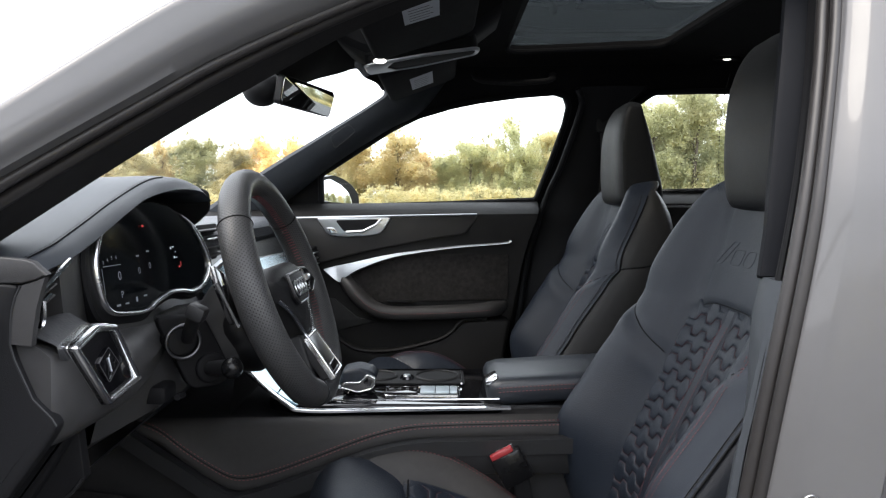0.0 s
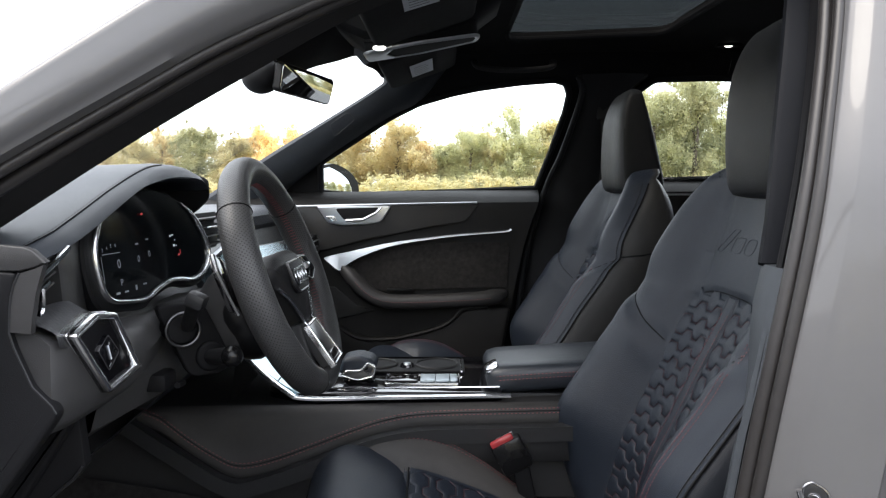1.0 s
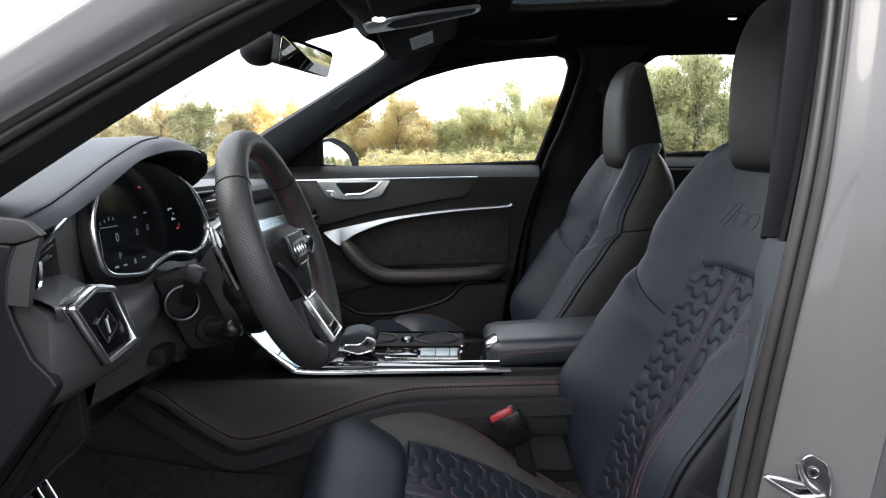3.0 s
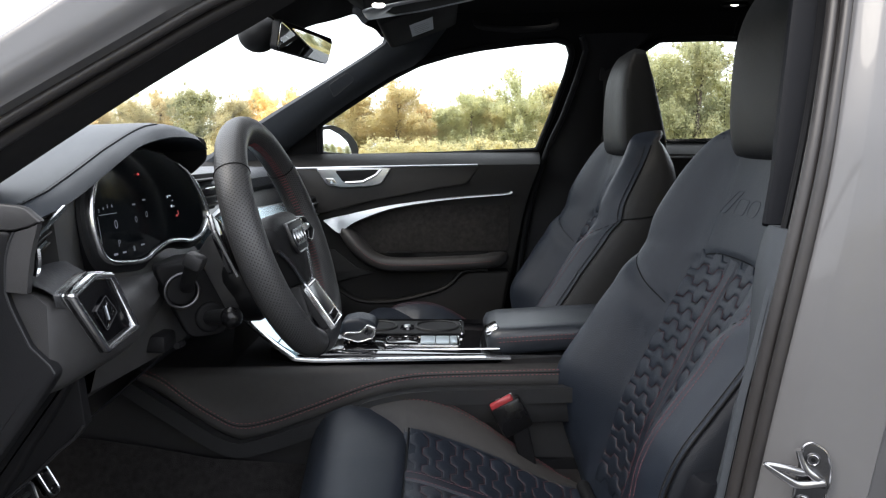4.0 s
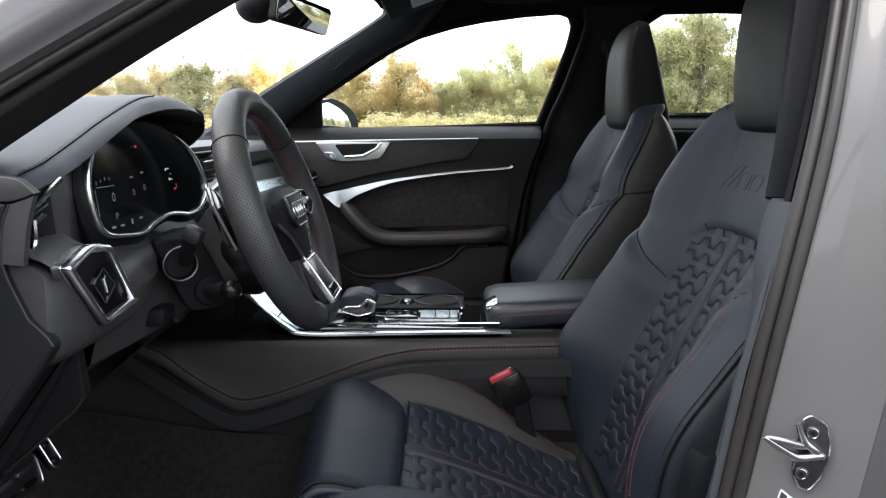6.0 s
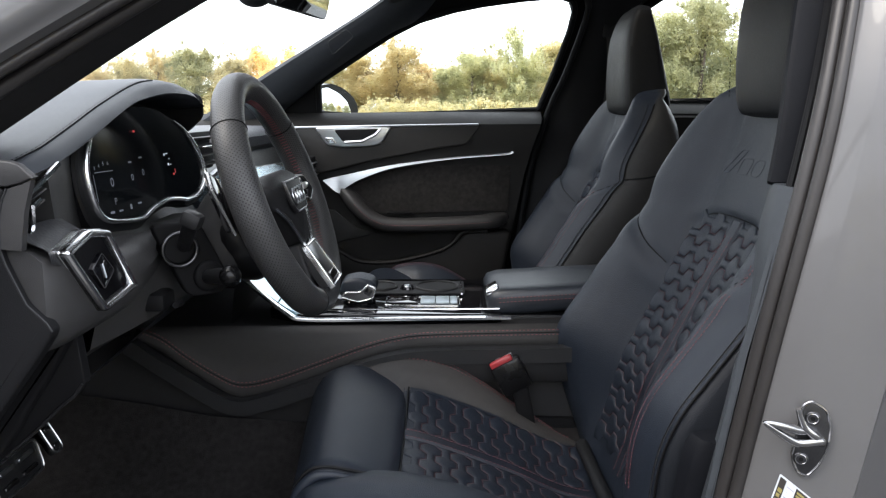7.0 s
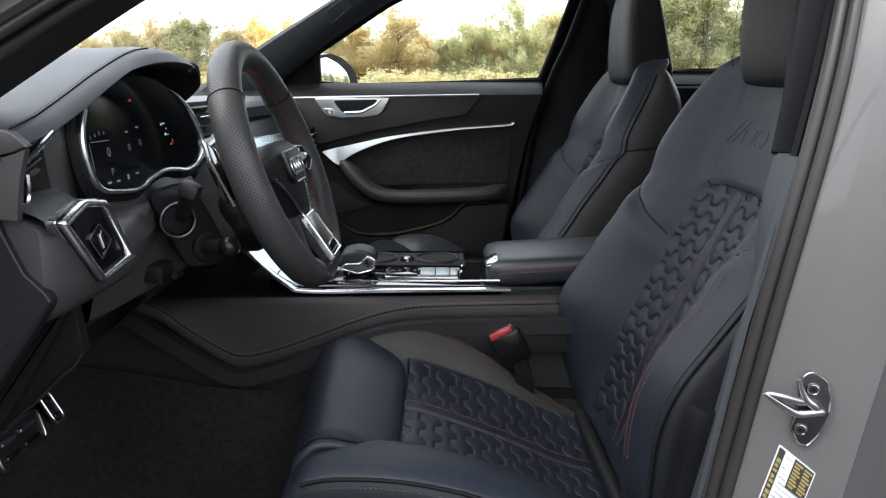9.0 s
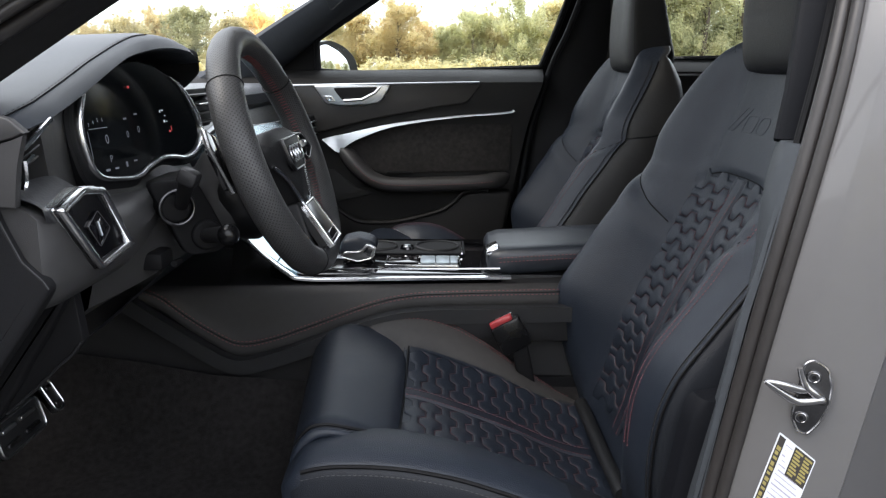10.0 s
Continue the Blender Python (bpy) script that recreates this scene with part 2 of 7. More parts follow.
def curve(table, x):
    """A smooth value from a table of (x, value) rows."""
    xs = [r[0] for r in table]
    if x <= xs[0]:
        return table[0][1]
    if x >= xs[-1]:
        return table[-1][1]
    i = max(j for j in range(len(xs)) if xs[j] <= x)
    i = min(i, len(xs) - 2)
    t = (x - xs[i]) / (xs[i + 1] - xs[i])

    def slope(j):
        if j == 0 or j == len(xs) - 1:
            return 0
        return (table[j + 1][1] - table[j - 1][1]) / (xs[j + 1] - xs[j - 1])
    h = xs[i + 1] - xs[i]
    a, b, m, n = table[i][1], table[i + 1][1], slope(i) * h, slope(i + 1) * h
    return (2 * t ** 3 - 3 * t * t + 1) * a + (t ** 3 - 2 * t * t + t) * m + (-2 * t ** 3 + 3 * t * t) * b + (t ** 3 - t * t) * n


def loft(bm, rows, closed=False, caps=False):
    """Skins rows of points; closed joins each row's end to its start; caps closes the first and last rows."""
    V = [[bm.verts.new(p) for p in r] for r in rows]
    n = len(rows[0])
    for i in range(len(V) - 1):
        for j in range(n if closed else n - 1):
            k = (j + 1) % n
            try:
                bm.faces.new((V[i][j], V[i][k], V[i + 1][k], V[i + 1][j]))
            except ValueError:
                pass
    if caps:
        for r in (V[0], V[-1]):
            try:
                bm.faces.new(r)
            except ValueError:
                pass
    return V


def frames(path, closed=False, up=(0, 0, 1)):
    """Along a path: point, side and up axes."""
    P = [Vector(p) for p in path]
    out = []
    for i, p in enumerate(P):
        a = P[i - 1] if closed or i > 0 else p
        b = P[(i + 1) % len(P)] if closed or i + 1 < len(P) else p
        d = (b - a).normalized()
        s = d.cross(Vector(up))
        s = s.normalized() if s.length > 1e-6 else Vector((1, 0, 0))
        out.append((p, s, s.cross(d).normalized()))
    return out


def sweep(bm, path, profile, closed=False, up=(0, 0, 1), caps=True, size=None):
    """Runs a closed profile of (side, up) pairs along the path."""
    F = frames(path, closed, up)
    rows = []
    for i, (p, s, u) in enumerate(F):
        k = size(i / max(1, len(F) - 1)) if size else 1.0
        rows.append([p + s * a * k + u * b * k for a, b in profile])
    if closed:
        rows.append(rows[0])
    loft(bm, rows, True, caps and not closed)


def ring(r, n=10, flat=1.0, turn=0.0):
    return [(r * math.cos(math.tau * i / n + turn), r * flat * math.sin(math.tau * i / n + turn)) for i in range(n)]


def tube(path, r, n=8, closed=False, up=(0, 0, 1), flat=1.0, size=None, bm=None):
    bm = bm or bmesh.new()
    sweep(bm, path, ring(r, n, flat), closed, up, True, size)
    return bm


def rounded(w, h, r, n=4):
    """A rounded rectangle, w by h, about 0, 0."""
    out = []
    for cx, cy, a in ((w / 2 - r, h / 2 - r, 0), (-w / 2 + r, h / 2 - r, 90), (-w / 2 + r, -h / 2 + r, 180), (w / 2 - r, -h / 2 + r, 270)):
        for i in range(n + 1):
            t = radians(a + 90 * i / n)
            out.append((cx + r * math.cos(t), cy + r * math.sin(t)))
    return out


def fillet(pts, r, n=4):
    """A polygon with its corners rounded to the radius r."""
    out = []
    P = [Vector(p) for p in pts]
    for i, p in enumerate(P):
        a, b = P[i - 1], P[(i + 1) % len(P)]
        k = min(r, (a - p).length * 0.45, (b - p).length * 0.45)
        s, e = p + (a - p).normalized() * k, p + (b - p).normalized() * k
        for j in range(n + 1):
            t = j / n
            out.append((1 - t) ** 2 * s + 2 * t * (1 - t) * p + t * t * e)
    return [tuple(v) for v in out]


def prism(outline, origin, ax, ay, az, depth, bevel=0.0, bm=None, crown=0.0):
    """A plate: the outline in the plane of ax and ay, depth thick along az, its front edge rounded by bevel, its front domed by crown."""
    bm = bm or bmesh.new()
    o, ax, ay, az = Vector(origin), Vector(ax).normalized(), Vector(ay).normalized(), Vector(az).normalized()
    c = Vector((sum(p[0] for p in outline) / len(outline), sum(p[1] for p in outline) / len(outline)))

    def lay(inset, up):
        row = []
        for i, p in enumerate(outline):
            a, b = Vector(outline[i - 1]), Vector(outline[(i + 1) % len(outline)])
            d = b - a
            nrm = Vector((-d.y, d.x)).normalized() * (1 if area > 0 else -1)
            q = Vector(p)
            q = q + nrm * inset
            row.append(o + ax * q.x + ay * q.y + az * up)
        return row
    area = sum(outline[i - 1][0] * outline[i][1] - outline[i][0] * outline[i - 1][1] for i in range(len(outline)))
    rows = [lay(0, 0), lay(0, depth - bevel)]
    if bevel:
        for k in (1, 2, 3):
            t = radians(30 * k)
            rows.append(lay(bevel * (1 - math.cos(t)), depth - bevel + bevel * math.sin(t)))
    V = loft(bm, rows, True)
    bm.faces.new(V[0])
    if crown:
        top = [v.co.copy() for v in V[-1]]
        mid = o + ax * c.x + ay * c.y + az * (depth + crown)
        prev = V[-1]
        for t in (0.35, 0.7):
            flat = o + ax * c.x + ay * c.y + az * depth
            row = [bm.verts.new(p.lerp(flat, t) + az * crown * (1 - (1 - t) ** 2)) for p in top]
            for j in range(len(row)):
                k = (j + 1) % len(row)
                bm.faces.new((prev[j], prev[k], row[k], row[j]))
            prev = row
        m = bm.verts.new(mid)
        for j in range(len(prev)):
            bm.faces.new((prev[j], prev[(j + 1) % len(prev)], m))
    else:
        bm.faces.new(V[-1])
    return bm


def frame_loop(outline, width, origin, ax, ay, az, depth, bevel=0.001):
    """A frame that follows an outline: width is how far it reaches inwards."""
    bm = bmesh.new()
    o, ax, ay, az = Vector(origin), Vector(ax).normalized(), Vector(ay).normalized(), Vector(az).normalized()
    area = sum(outline[i - 1][0] * outline[i][1] - outline[i][0] * outline[i - 1][1] for i in range(len(outline)))

    def lay(inset, up):
        row = []
        for i, p in enumerate(outline):
            a, b = Vector(outline[i - 1]), Vector(outline[(i + 1) % len(outline)])
            q0 = Vector(p)
            d1, d2 = (q0 - a).normalized(), (b - q0).normalized()
            d = (d1 + d2).normalized()
            nrm = Vector((-d.y, d.x)) * (1 if area > 0 else -1)
            k = inset / max(0.4, abs(nrm.dot(Vector((-d1.y, d1.x)))))
            q = q0 + nrm * k
            row.append(o + ax * q.x + ay * q.y + az * up)
        return row
    rows = [lay(0, 0), lay(0, depth - bevel), lay(bevel, depth), lay(width - bevel, depth), lay(width, depth - bevel), lay(width, 0)]
    rows.append(rows[0])
    loft(bm, rows, True)
    return bm


def bead_loop(outline, width, origin, ax, ay, az, depth):
    """A frame with a half-round face that follows an outline inwards."""
    bm = bmesh.new()
    o, ax, ay, az = Vector(origin), Vector(ax).normalized(), Vector(ay).normalized(), Vector(az).normalized()
    area = sum(outline[i - 1][0] * outline[i][1] - outline[i][0] * outline[i - 1][1] for i in range(len(outline)))
    rows = []
    for k in range(10):
        a = math.pi * k / 9
        inset, up = width / 2 * (1 - math.cos(a)), depth - width / 2 + width / 2 * math.sin(a)
        if k == 0:
            rows.append((0, 0))
        rows.append((inset, up))
    rows.append((width, 0))
    lines = []
    for inset, up in rows:
        row = []
        for i, p in enumerate(outline):
            q = Vector(p)
            d1, d2 = (q - Vector(outline[i - 1])).normalized(), (Vector(outline[(i + 1) % len(outline)]) - q).normalized()
            d = (d1 + d2).normalized()
            nrm = Vector((-d.y, d.x)) * (1 if area > 0 else -1)
            q = q + nrm * inset / max(0.4, abs(nrm.dot(Vector((-d1.y, d1.x)))))
            row.append(o + ax * q.x + ay * q.y + az * up)
        lines.append(row)
    loft(bm, lines, True)
    return bm


def box(bm, centre, size, bevel=0.0, rot=None, seg=2):
    """A box with rounded edges."""
    m = Matrix.Translation(centre) @ (rot.to_4x4() if rot else Matrix()) @ Matrix.Diagonal((*size, 1))
    r = bmesh.ops.create_cube(bm, size=1.0, matrix=m)
    if bevel:
        edges = list({e for v in r["verts"] for e in v.link_edges})
        bmesh.ops.bevel(bm, geom=edges, offset=bevel, segments=seg, affect="EDGES", profile=0.5)
    return bm


def stitches(path, length=0.0042, gap=0.0028, r=0.0007, up=(0, 0, 1)):
    """A row of short threads along a path."""
    P = [Vector(p) for p in path]
    verts, faces = [], []
    run = [0.0]
    for a, b in zip(P, P[1:]):
        run.append(run[-1] + (b - a).length)

    def point(s):
        i = max(0, min(len(P) - 2, next((j for j in range(len(run) - 1) if run[j + 1] >= s), len(P) - 2)))
        seg = run[i + 1] - run[i]
        return P[i].lerp(P[i + 1], (s - run[i]) / seg if seg else 0)
    s = 0.0
    while s + length < run[-1]:
        a, b = point(s), point(s + length)
        d = (b - a).normalized()
        x = d.cross(Vector(up))
        x = x.normalized() if x.length > 1e-5 else Vector((1, 0, 0))
        y = x.cross(d)
        base = len(verts)
        m = a.lerp(b, 0.5)
        for c, k in ((a, 0.5), (m, 1.0), (b, 0.5)):
            for u, w in ((1, 0), (0, 1), (-1, 0), (0, -1)):
                verts.append(c + x * u * r * k + y * w * r * k)
        for i in (0, 4):
            for j in range(4):
                faces.append((base + i + j, base + i + (j + 1) % 4, base + i + 4 + (j + 1) % 4, base + i + 4 + j))
        faces += [(base, base + 1, base + 2, base + 3), (base + 8, base + 9, base + 10, base + 11)]
        s += length + gap
    bm = bmesh.new()
    V = [bm.verts.new(v) for v in verts]
    for f in faces:
        bm.faces.new([V[i] for i in f])
    return bm


def plate_with_holes(bm, outer, holes, place, thick):
    """A panel with openings cut through it; place turns (a, b, depth) into a point of the scene."""
    layers = []
    for depth in (0.0, thick):
        loops = []
        edges = []
        for loop in (outer, *holes):
            vs = [bm.verts.new(place(a, b, depth)) for a, b in loop]
            es = [bm.edges.new((vs[i - 1], vs[i])) for i in range(len(vs))]
            loops.append(vs)
            edges += es
        bmesh.ops.triangle_fill(bm, edges=edges, use_beauty=True, use_dissolve=False)
        layers.append(loops)
    for a, b in zip(*layers):
        for i in range(len(a)):
            bm.faces.new((a[i - 1], a[i], b[i], b[i - 1]))
    return bm


# ---- outside: lot, trees ----
def leaf_mat(name, colors):
    m = bpy.data.materials.new(name)
    m.use_nodes = True
    tree = m.node_tree
    b = tree.nodes["Principled BSDF"]
    geo = tree.nodes.new("ShaderNodeNewGeometry")
    info = tree.nodes.new("ShaderNodeObjectInfo")
    ramp = tree.nodes.new("ShaderNodeValToRGB")
    el = ramp.color_ramp.elements
    el[0].color, el[1].color = (*colors[0], 1), (*colors[-1], 1)
    for i, c in enumerate(colors[1:-1]):
        e = el.new((i + 1) / (len(colors) - 1))
        e.color = (*c, 1)
    patch = node(tree, "ShaderNodeTexNoise", Scale=0.6, Detail=2.0)
    co = tree.nodes.new("ShaderNodeTexCoord")
    tree.links.new(co.outputs["Object"], patch.inputs["Vector"])
    add = tree.nodes.new("ShaderNodeMath")
    add.operation = "MULTIPLY_ADD"
    add.inputs[1].default_value = 0.45
    tree.links.new(geo.outputs["Random Per Island"], add.inputs[0])
    sub = tree.nodes.new("ShaderNodeMapRange")
    sub.inputs["From Min"].default_value, sub.inputs["From Max"].default_value = 0.3, 0.7
    sub.inputs["To Min"].default_value, sub.inputs["To Max"].default_value = 0.0, 0.55
    tree.links.new(patch.outputs[0], sub.inputs["Value"])
    tree.links.new(sub.outputs[0], add.inputs[2])
    tree.links.new(add.outputs[0], ramp.inputs[0])
    hue = tree.nodes.new("ShaderNodeHueSaturation")
    vary = tree.nodes.new("ShaderNodeMapRange")
    vary.inputs["To Min"].default_value, vary.inputs["To Max"].default_value = 0.8, 1.15
    tree.links.new(info.outputs["Random"], vary.inputs["Value"])
    tree.links.new(vary.outputs[0], hue.inputs["Value"])
    tree.links.new(ramp.outputs[0], hue.inputs["Color"])
    tree.links.new(hue.outputs[0], b.inputs["Base Color"])
    b.inputs["Roughness"].default_value = 0.6
    b.inputs["Specular IOR Level"].default_value = 0.25
    thin = tree.nodes.new("ShaderNodeBsdfTranslucent")
    tree.links.new(hue.outputs[0], thin.inputs["Color"])
    mx = node(tree, "ShaderNodeMixShader")
    mx.inputs[0].default_value = 0.62
    tree.links.new(b.outputs[0], mx.inputs[1])
    tree.links.new(thin.outputs[0], mx.inputs[2])
    tree.links.new(mx.outputs[0], tree.nodes["Material Output"].inputs["Surface"])
    return m


LEAVES = {
    "gold": leaf_mat("golden_leaves", [(0.58, 0.47, 0.27), (0.80, 0.66, 0.37), (0.90, 0.79, 0.47), (0.82, 0.76, 0.46)]),
    "green": leaf_mat("late_green_leaves", [(0.36, 0.38, 0.25), (0.50, 0.51, 0.32), (0.63, 0.61, 0.38), (0.74, 0.68, 0.43)]),
    "olive": leaf_mat("olive_leaves", [(0.50, 0.50, 0.31), (0.68, 0.63, 0.39), (0.81, 0.73, 0.45), (0.84, 0.73, 0.45)]),
    "rust": leaf_mat("rust_leaves", [(0.48, 0.38, 0.24), (0.66, 0.52, 0.31), (0.79, 0.65, 0.38), (0.81, 0.70, 0.42)]),
}
BARK = mat("grey_brown_bark", (0.10, 0.08, 0.065), 0.9, var=0.3, var_scale=3, grain=0.8, grain_scale=40)
ASPHALT = mat("worn_asphalt", (0.055, 0.055, 0.056), 0.85, var=0.2, var_scale=0.4, grain=0.6, grain_scale=60)
GRASS = mat("dry_grass", (0.16, 0.15, 0.055), 0.9, var=0.35, var_scale=0.5, grain=0.8, grain_scale=20)

bm = bmesh.new()
for x0, x1, y0, y1 in ((-3000, 3000, -3000, 3000),):
    bm.faces.new([bm.verts.new(p) for p in ((x0, y0, 0), (x1, y0, 0), (x1, y1, 0), (x0, y1, 0))])
tagged(part("ground", bm, GRASS), "dry autumn grass field that reaches the horizon", "ground", kind="structure")
bm = bmesh.new()
box(bm, (0, 8, 0.0), (120, 70, 0.02))
tagged(part("pavement", bm, ASPHALT), "worn grey asphalt lot under the car", "pavement", kind="structure")


def leaf_cloud(bm_data, centre, radius, count, size, rng, squash=0.8):
    """Small bent leaf sprays over and in a clump."""
    V, Fc = bm_data
    for _ in range(count):
        d = Vector((rng.gauss(0, 1), rng.gauss(0, 1), rng.gauss(0, 1))).normalized()
        r = radius * min(1.7, abs(rng.gauss(0.25, 0.55)))
        p = centre + Vector((d.x * r, d.y * r, d.z * r * squash))
        s = size * rng.uniform(0.6, 1.4)
        a = Vector((rng.gauss(0, 1), rng.gauss(0, 1), rng.gauss(0, 0.7))).normalized()
        b = a.cross(Vector((rng.gauss(0, 1), rng.gauss(0, 1), rng.gauss(0, 1)))).normalized()
        n = a.cross(b)
        base = len(V)
        V += [p - a * s, p + b * s * 0.55 + n * s * 0.15, p + a * s, p - b * s * 0.55 + n * s * 0.15]
        Fc.append((base, base + 1, base + 2, base + 3))


def tree_meshes(seed, height, spread, loose):
    rng = random.Random(seed)
    limbs = bmesh.new()
    trunk = spline([(0, 0, -0.05), (rng.uniform(-.1, .1), 0, height * 0.3), (rng.uniform(-.25, .25), rng.uniform(-.2, .2), height * 0.62), (rng.uniform(-.3, .3), 0, height * 0.93)], 5)
    tube(trunk, height * 0.022, 8, bm=limbs, up=(1, 0, 0), size=lambda t: 1.25 - 1.1 * t)
    data = ([], [])
    for i in range(26 if not loose else 20):
        f = rng.uniform(0.10, 1.0)
        start = trunk[min(len(trunk) - 1, int(f * 0.9 * (len(trunk) - 1)))]
        ang = rng.uniform(0, math.tau)
        reach = spread * (0.35 + 0.65 * math.sin(math.pi * min(1, 0.18 + 0.78 * f))) * rng.uniform(0.45, 1.0)
        end = Vector((math.cos(ang) * reach, math.sin(ang) * reach, height * (0.12 + 0.84 * f) + rng.uniform(-.3, .3)))
        mid = start.lerp(end, 0.5) + Vector((0, 0, height * 0.04))
        tube(spline([start, mid, end], 4), height * 0.008, 5, bm=limbs, up=(0.3, 0.2, 1), size=lambda t: 1.1 - 0.9 * t)
        for f2 in (0.35, 0.65, 0.95):
            leaf_cloud(data, start.lerp(end, f2) + Vector((0, 0, height * 0.03)), spread * rng.uniform(0.26, 0.40) * (0.8 if loose else 1), 420, height * 0.0105, rng, 1.0)
        for _ in range(9):
            tip = end + Vector((rng.gauss(0, 0.6), rng.gauss(0, 0.6), rng.gauss(0.25, 0.5))) * spread * 0.30
            leaf_cloud(data, tip, spread * rng.uniform(0.07, 0.15), 95, height * 0.0095, rng, 1.5)
    crown = bpy.data.meshes.new("crown")
    crown.from_pydata([tuple(v) for v in data[0]], [], data[1])
    bmesh.ops.recalc_face_normals(limbs, faces=limbs.faces)
    wood = bpy.data.meshes.new("trunk")
    limbs.to_mesh(wood)
    limbs.free()
    wood.materials.append(BARK)
    return wood, crown


TREE_KINDS = []
for colour, seed, loose in (("gold", 3, False), ("green", 5, False), ("olive", 8, False), ("green", 11, True), ("rust", 14, False), ("olive", 21, True)):
    wood, crown = tree_meshes(seed, 6.0, 2.1, loose)
    crown.materials.append(LEAVES[colour])
    TREE_KINDS.append((wood, crown, colour, loose))
WORDS = {"gold": "golden autumn tree with a dense rounded crown at the lot's edge", "green": "late green tree turning yellow at the lot's edge",
         "olive": "olive yellow tree with thinning autumn leaves", "rust": "rust brown autumn tree with a low crown"}


def tree(kind, x, y, height, wide, turn):
    wood, crown, colour, loose = TREE_KINDS[kind]
    t = thing("tree", WORDS[colour], "tree", (x, y, 0), "trees along the lot")
    t.scale = (wide, wide, height / 6.0)
    t.rotation_euler = (0, 0, turn)
    for name, me in (("trunk", wood), ("crown", crown)):
        ob = new(name, me)
        ob.parent = t


# kind, bearing as x per metre of y, top height, width
for kind, bear, top, wide, far in (
        (4, -0.51, 3.3, 1.1, 58), (0, -0.47, 4.2, 1.0, 62), (2, -0.43, 4.9, 1.1, 60), (0, -0.385, 5.4, 1.05, 63), (1, -0.335, 5.9, 1.15, 61),
        (2, -0.285, 5.0, 1.1, 60), (0, -0.245, 5.6, 1.1, 62), (0, -0.20, 5.5, 1.1, 61), (2, -0.155, 5.2, 1.0, 60), (0, -0.118, 5.3, 1.05, 62), (0, -0.062, 6.0, 1.25, 60),
        (4, -0.022, 4.7, 1.0, 64), (1, 0.008, 4.7, 0.95, 63), (1, 0.037, 5.7, 1.0, 61), (2, 0.068, 5.4, 1.0, 62), (3, 0.104, 7.3, 1.15, 60),
        (5, 0.145, 6.3, 1.0, 61), (2, 0.185, 6.2, 1.1, 62), (1, 0.235, 7.2, 1.2, 61), (1, 0.29, 8.9, 1.35, 60), (1, 0.345, 10.0, 1.5, 60), (3, 0.395, 9.0, 1.4, 62), (2, 0.45, 7.5, 1.3, 60),
        (1, 0.62, 7.0, 1.3, 60), (2, 0.78, 7.5, 1.4, 58), (1, 0.95, 8.0, 1.4, 60), (2, 1.15, 7.5, 1.4, 58), (1, 1.38, 8.5, 1.5, 56), (3, 1.6, 8.0, 1.4, 57), (1, 1.85, 8.5, 1.5, 55), (2, 2.15, 8.0, 1.5, 54)):
    tree(kind, bear * far, far, top, wide, random.Random(int(bear * 1000)).uniform(0, 6.28))

# low scrub in front of the trees and a wood behind them, too many to count
# last row: unseen wood added behind the camera to block low sky light
for name, colour, y, top, words, left, right, step in (("scrub", "olive", 56, 1.9, "low yellow green scrub along the field's edge", -44, 42, 0.42), ("wood", "green", 72, 5.4, "dense mixed wood behind the first trees", -48, 50, 0.45),
                                                      ("wood", "green", 66, 9.6, "dense wood beyond the end of the lot", 17, 170, 1.3), ("wood", "olive", -48, 10.0, "dense wood across the lot behind the car", -130, 130, 1.1)):
    rng = random.Random(len(words))
    data = ([], [])
    for i in range(int((right - left) / step)):
        x = left + i * step + rng.uniform(-.4, .4)
        h = top * rng.uniform(0.55, 1.0)
        for z in (0.2, 0.45, 0.68, 0.88):
            leaf_cloud(data, Vector((x + rng.uniform(-.5, .5), y + rng.uniform(-1.5, 1.5), h * z)), h * 0.36, 120, 0.085 if name == "scrub" else 0.024 * top, rng)
    me = bpy.data.meshes.new(name)
    me.from_pydata([tuple(v) for v in data[0]], [], data[1])
    me.materials.append(LEAVES[colour])
    tagged(new(name, me), words, "bushes", kind="stuff")


# ---- car body round the cabin ----
LEAN = 0.42


def far_side(x, z, inset=0.0):
    """A point of the passenger side, which leans inwards above the belt."""
    return Vector((x, 0.74 - inset - LEAN * max(0.0, z - 0.95), z))


FRONT_GLASS = [(-0.345, 0.950), (-0.340, 1.032), (-0.221, 1.104), (-0.143, 1.151), (-0.066, 1.187), (0.024, 1.212), (0.098, 1.226), (0.202, 1.239),
               (0.298, 1.246), (0.325, 1.238), (0.335, 1.215), (0.327, 1.165), (0.296, 1.062), (0.262, 0.962), (0.025, 0.952), (-0.246, 0.944)]
REAR_GLASS = [(0.47, 1.10), (0.49, 1.175), (0.516, 1.218), (0.557, 1.246), (0.70, 1.250), (0.90, 1.245), (1.10, 1.22), (1.15, 1.10), (1.16, 1.0), (0.633, 0.985), (0.47, 0.98)]

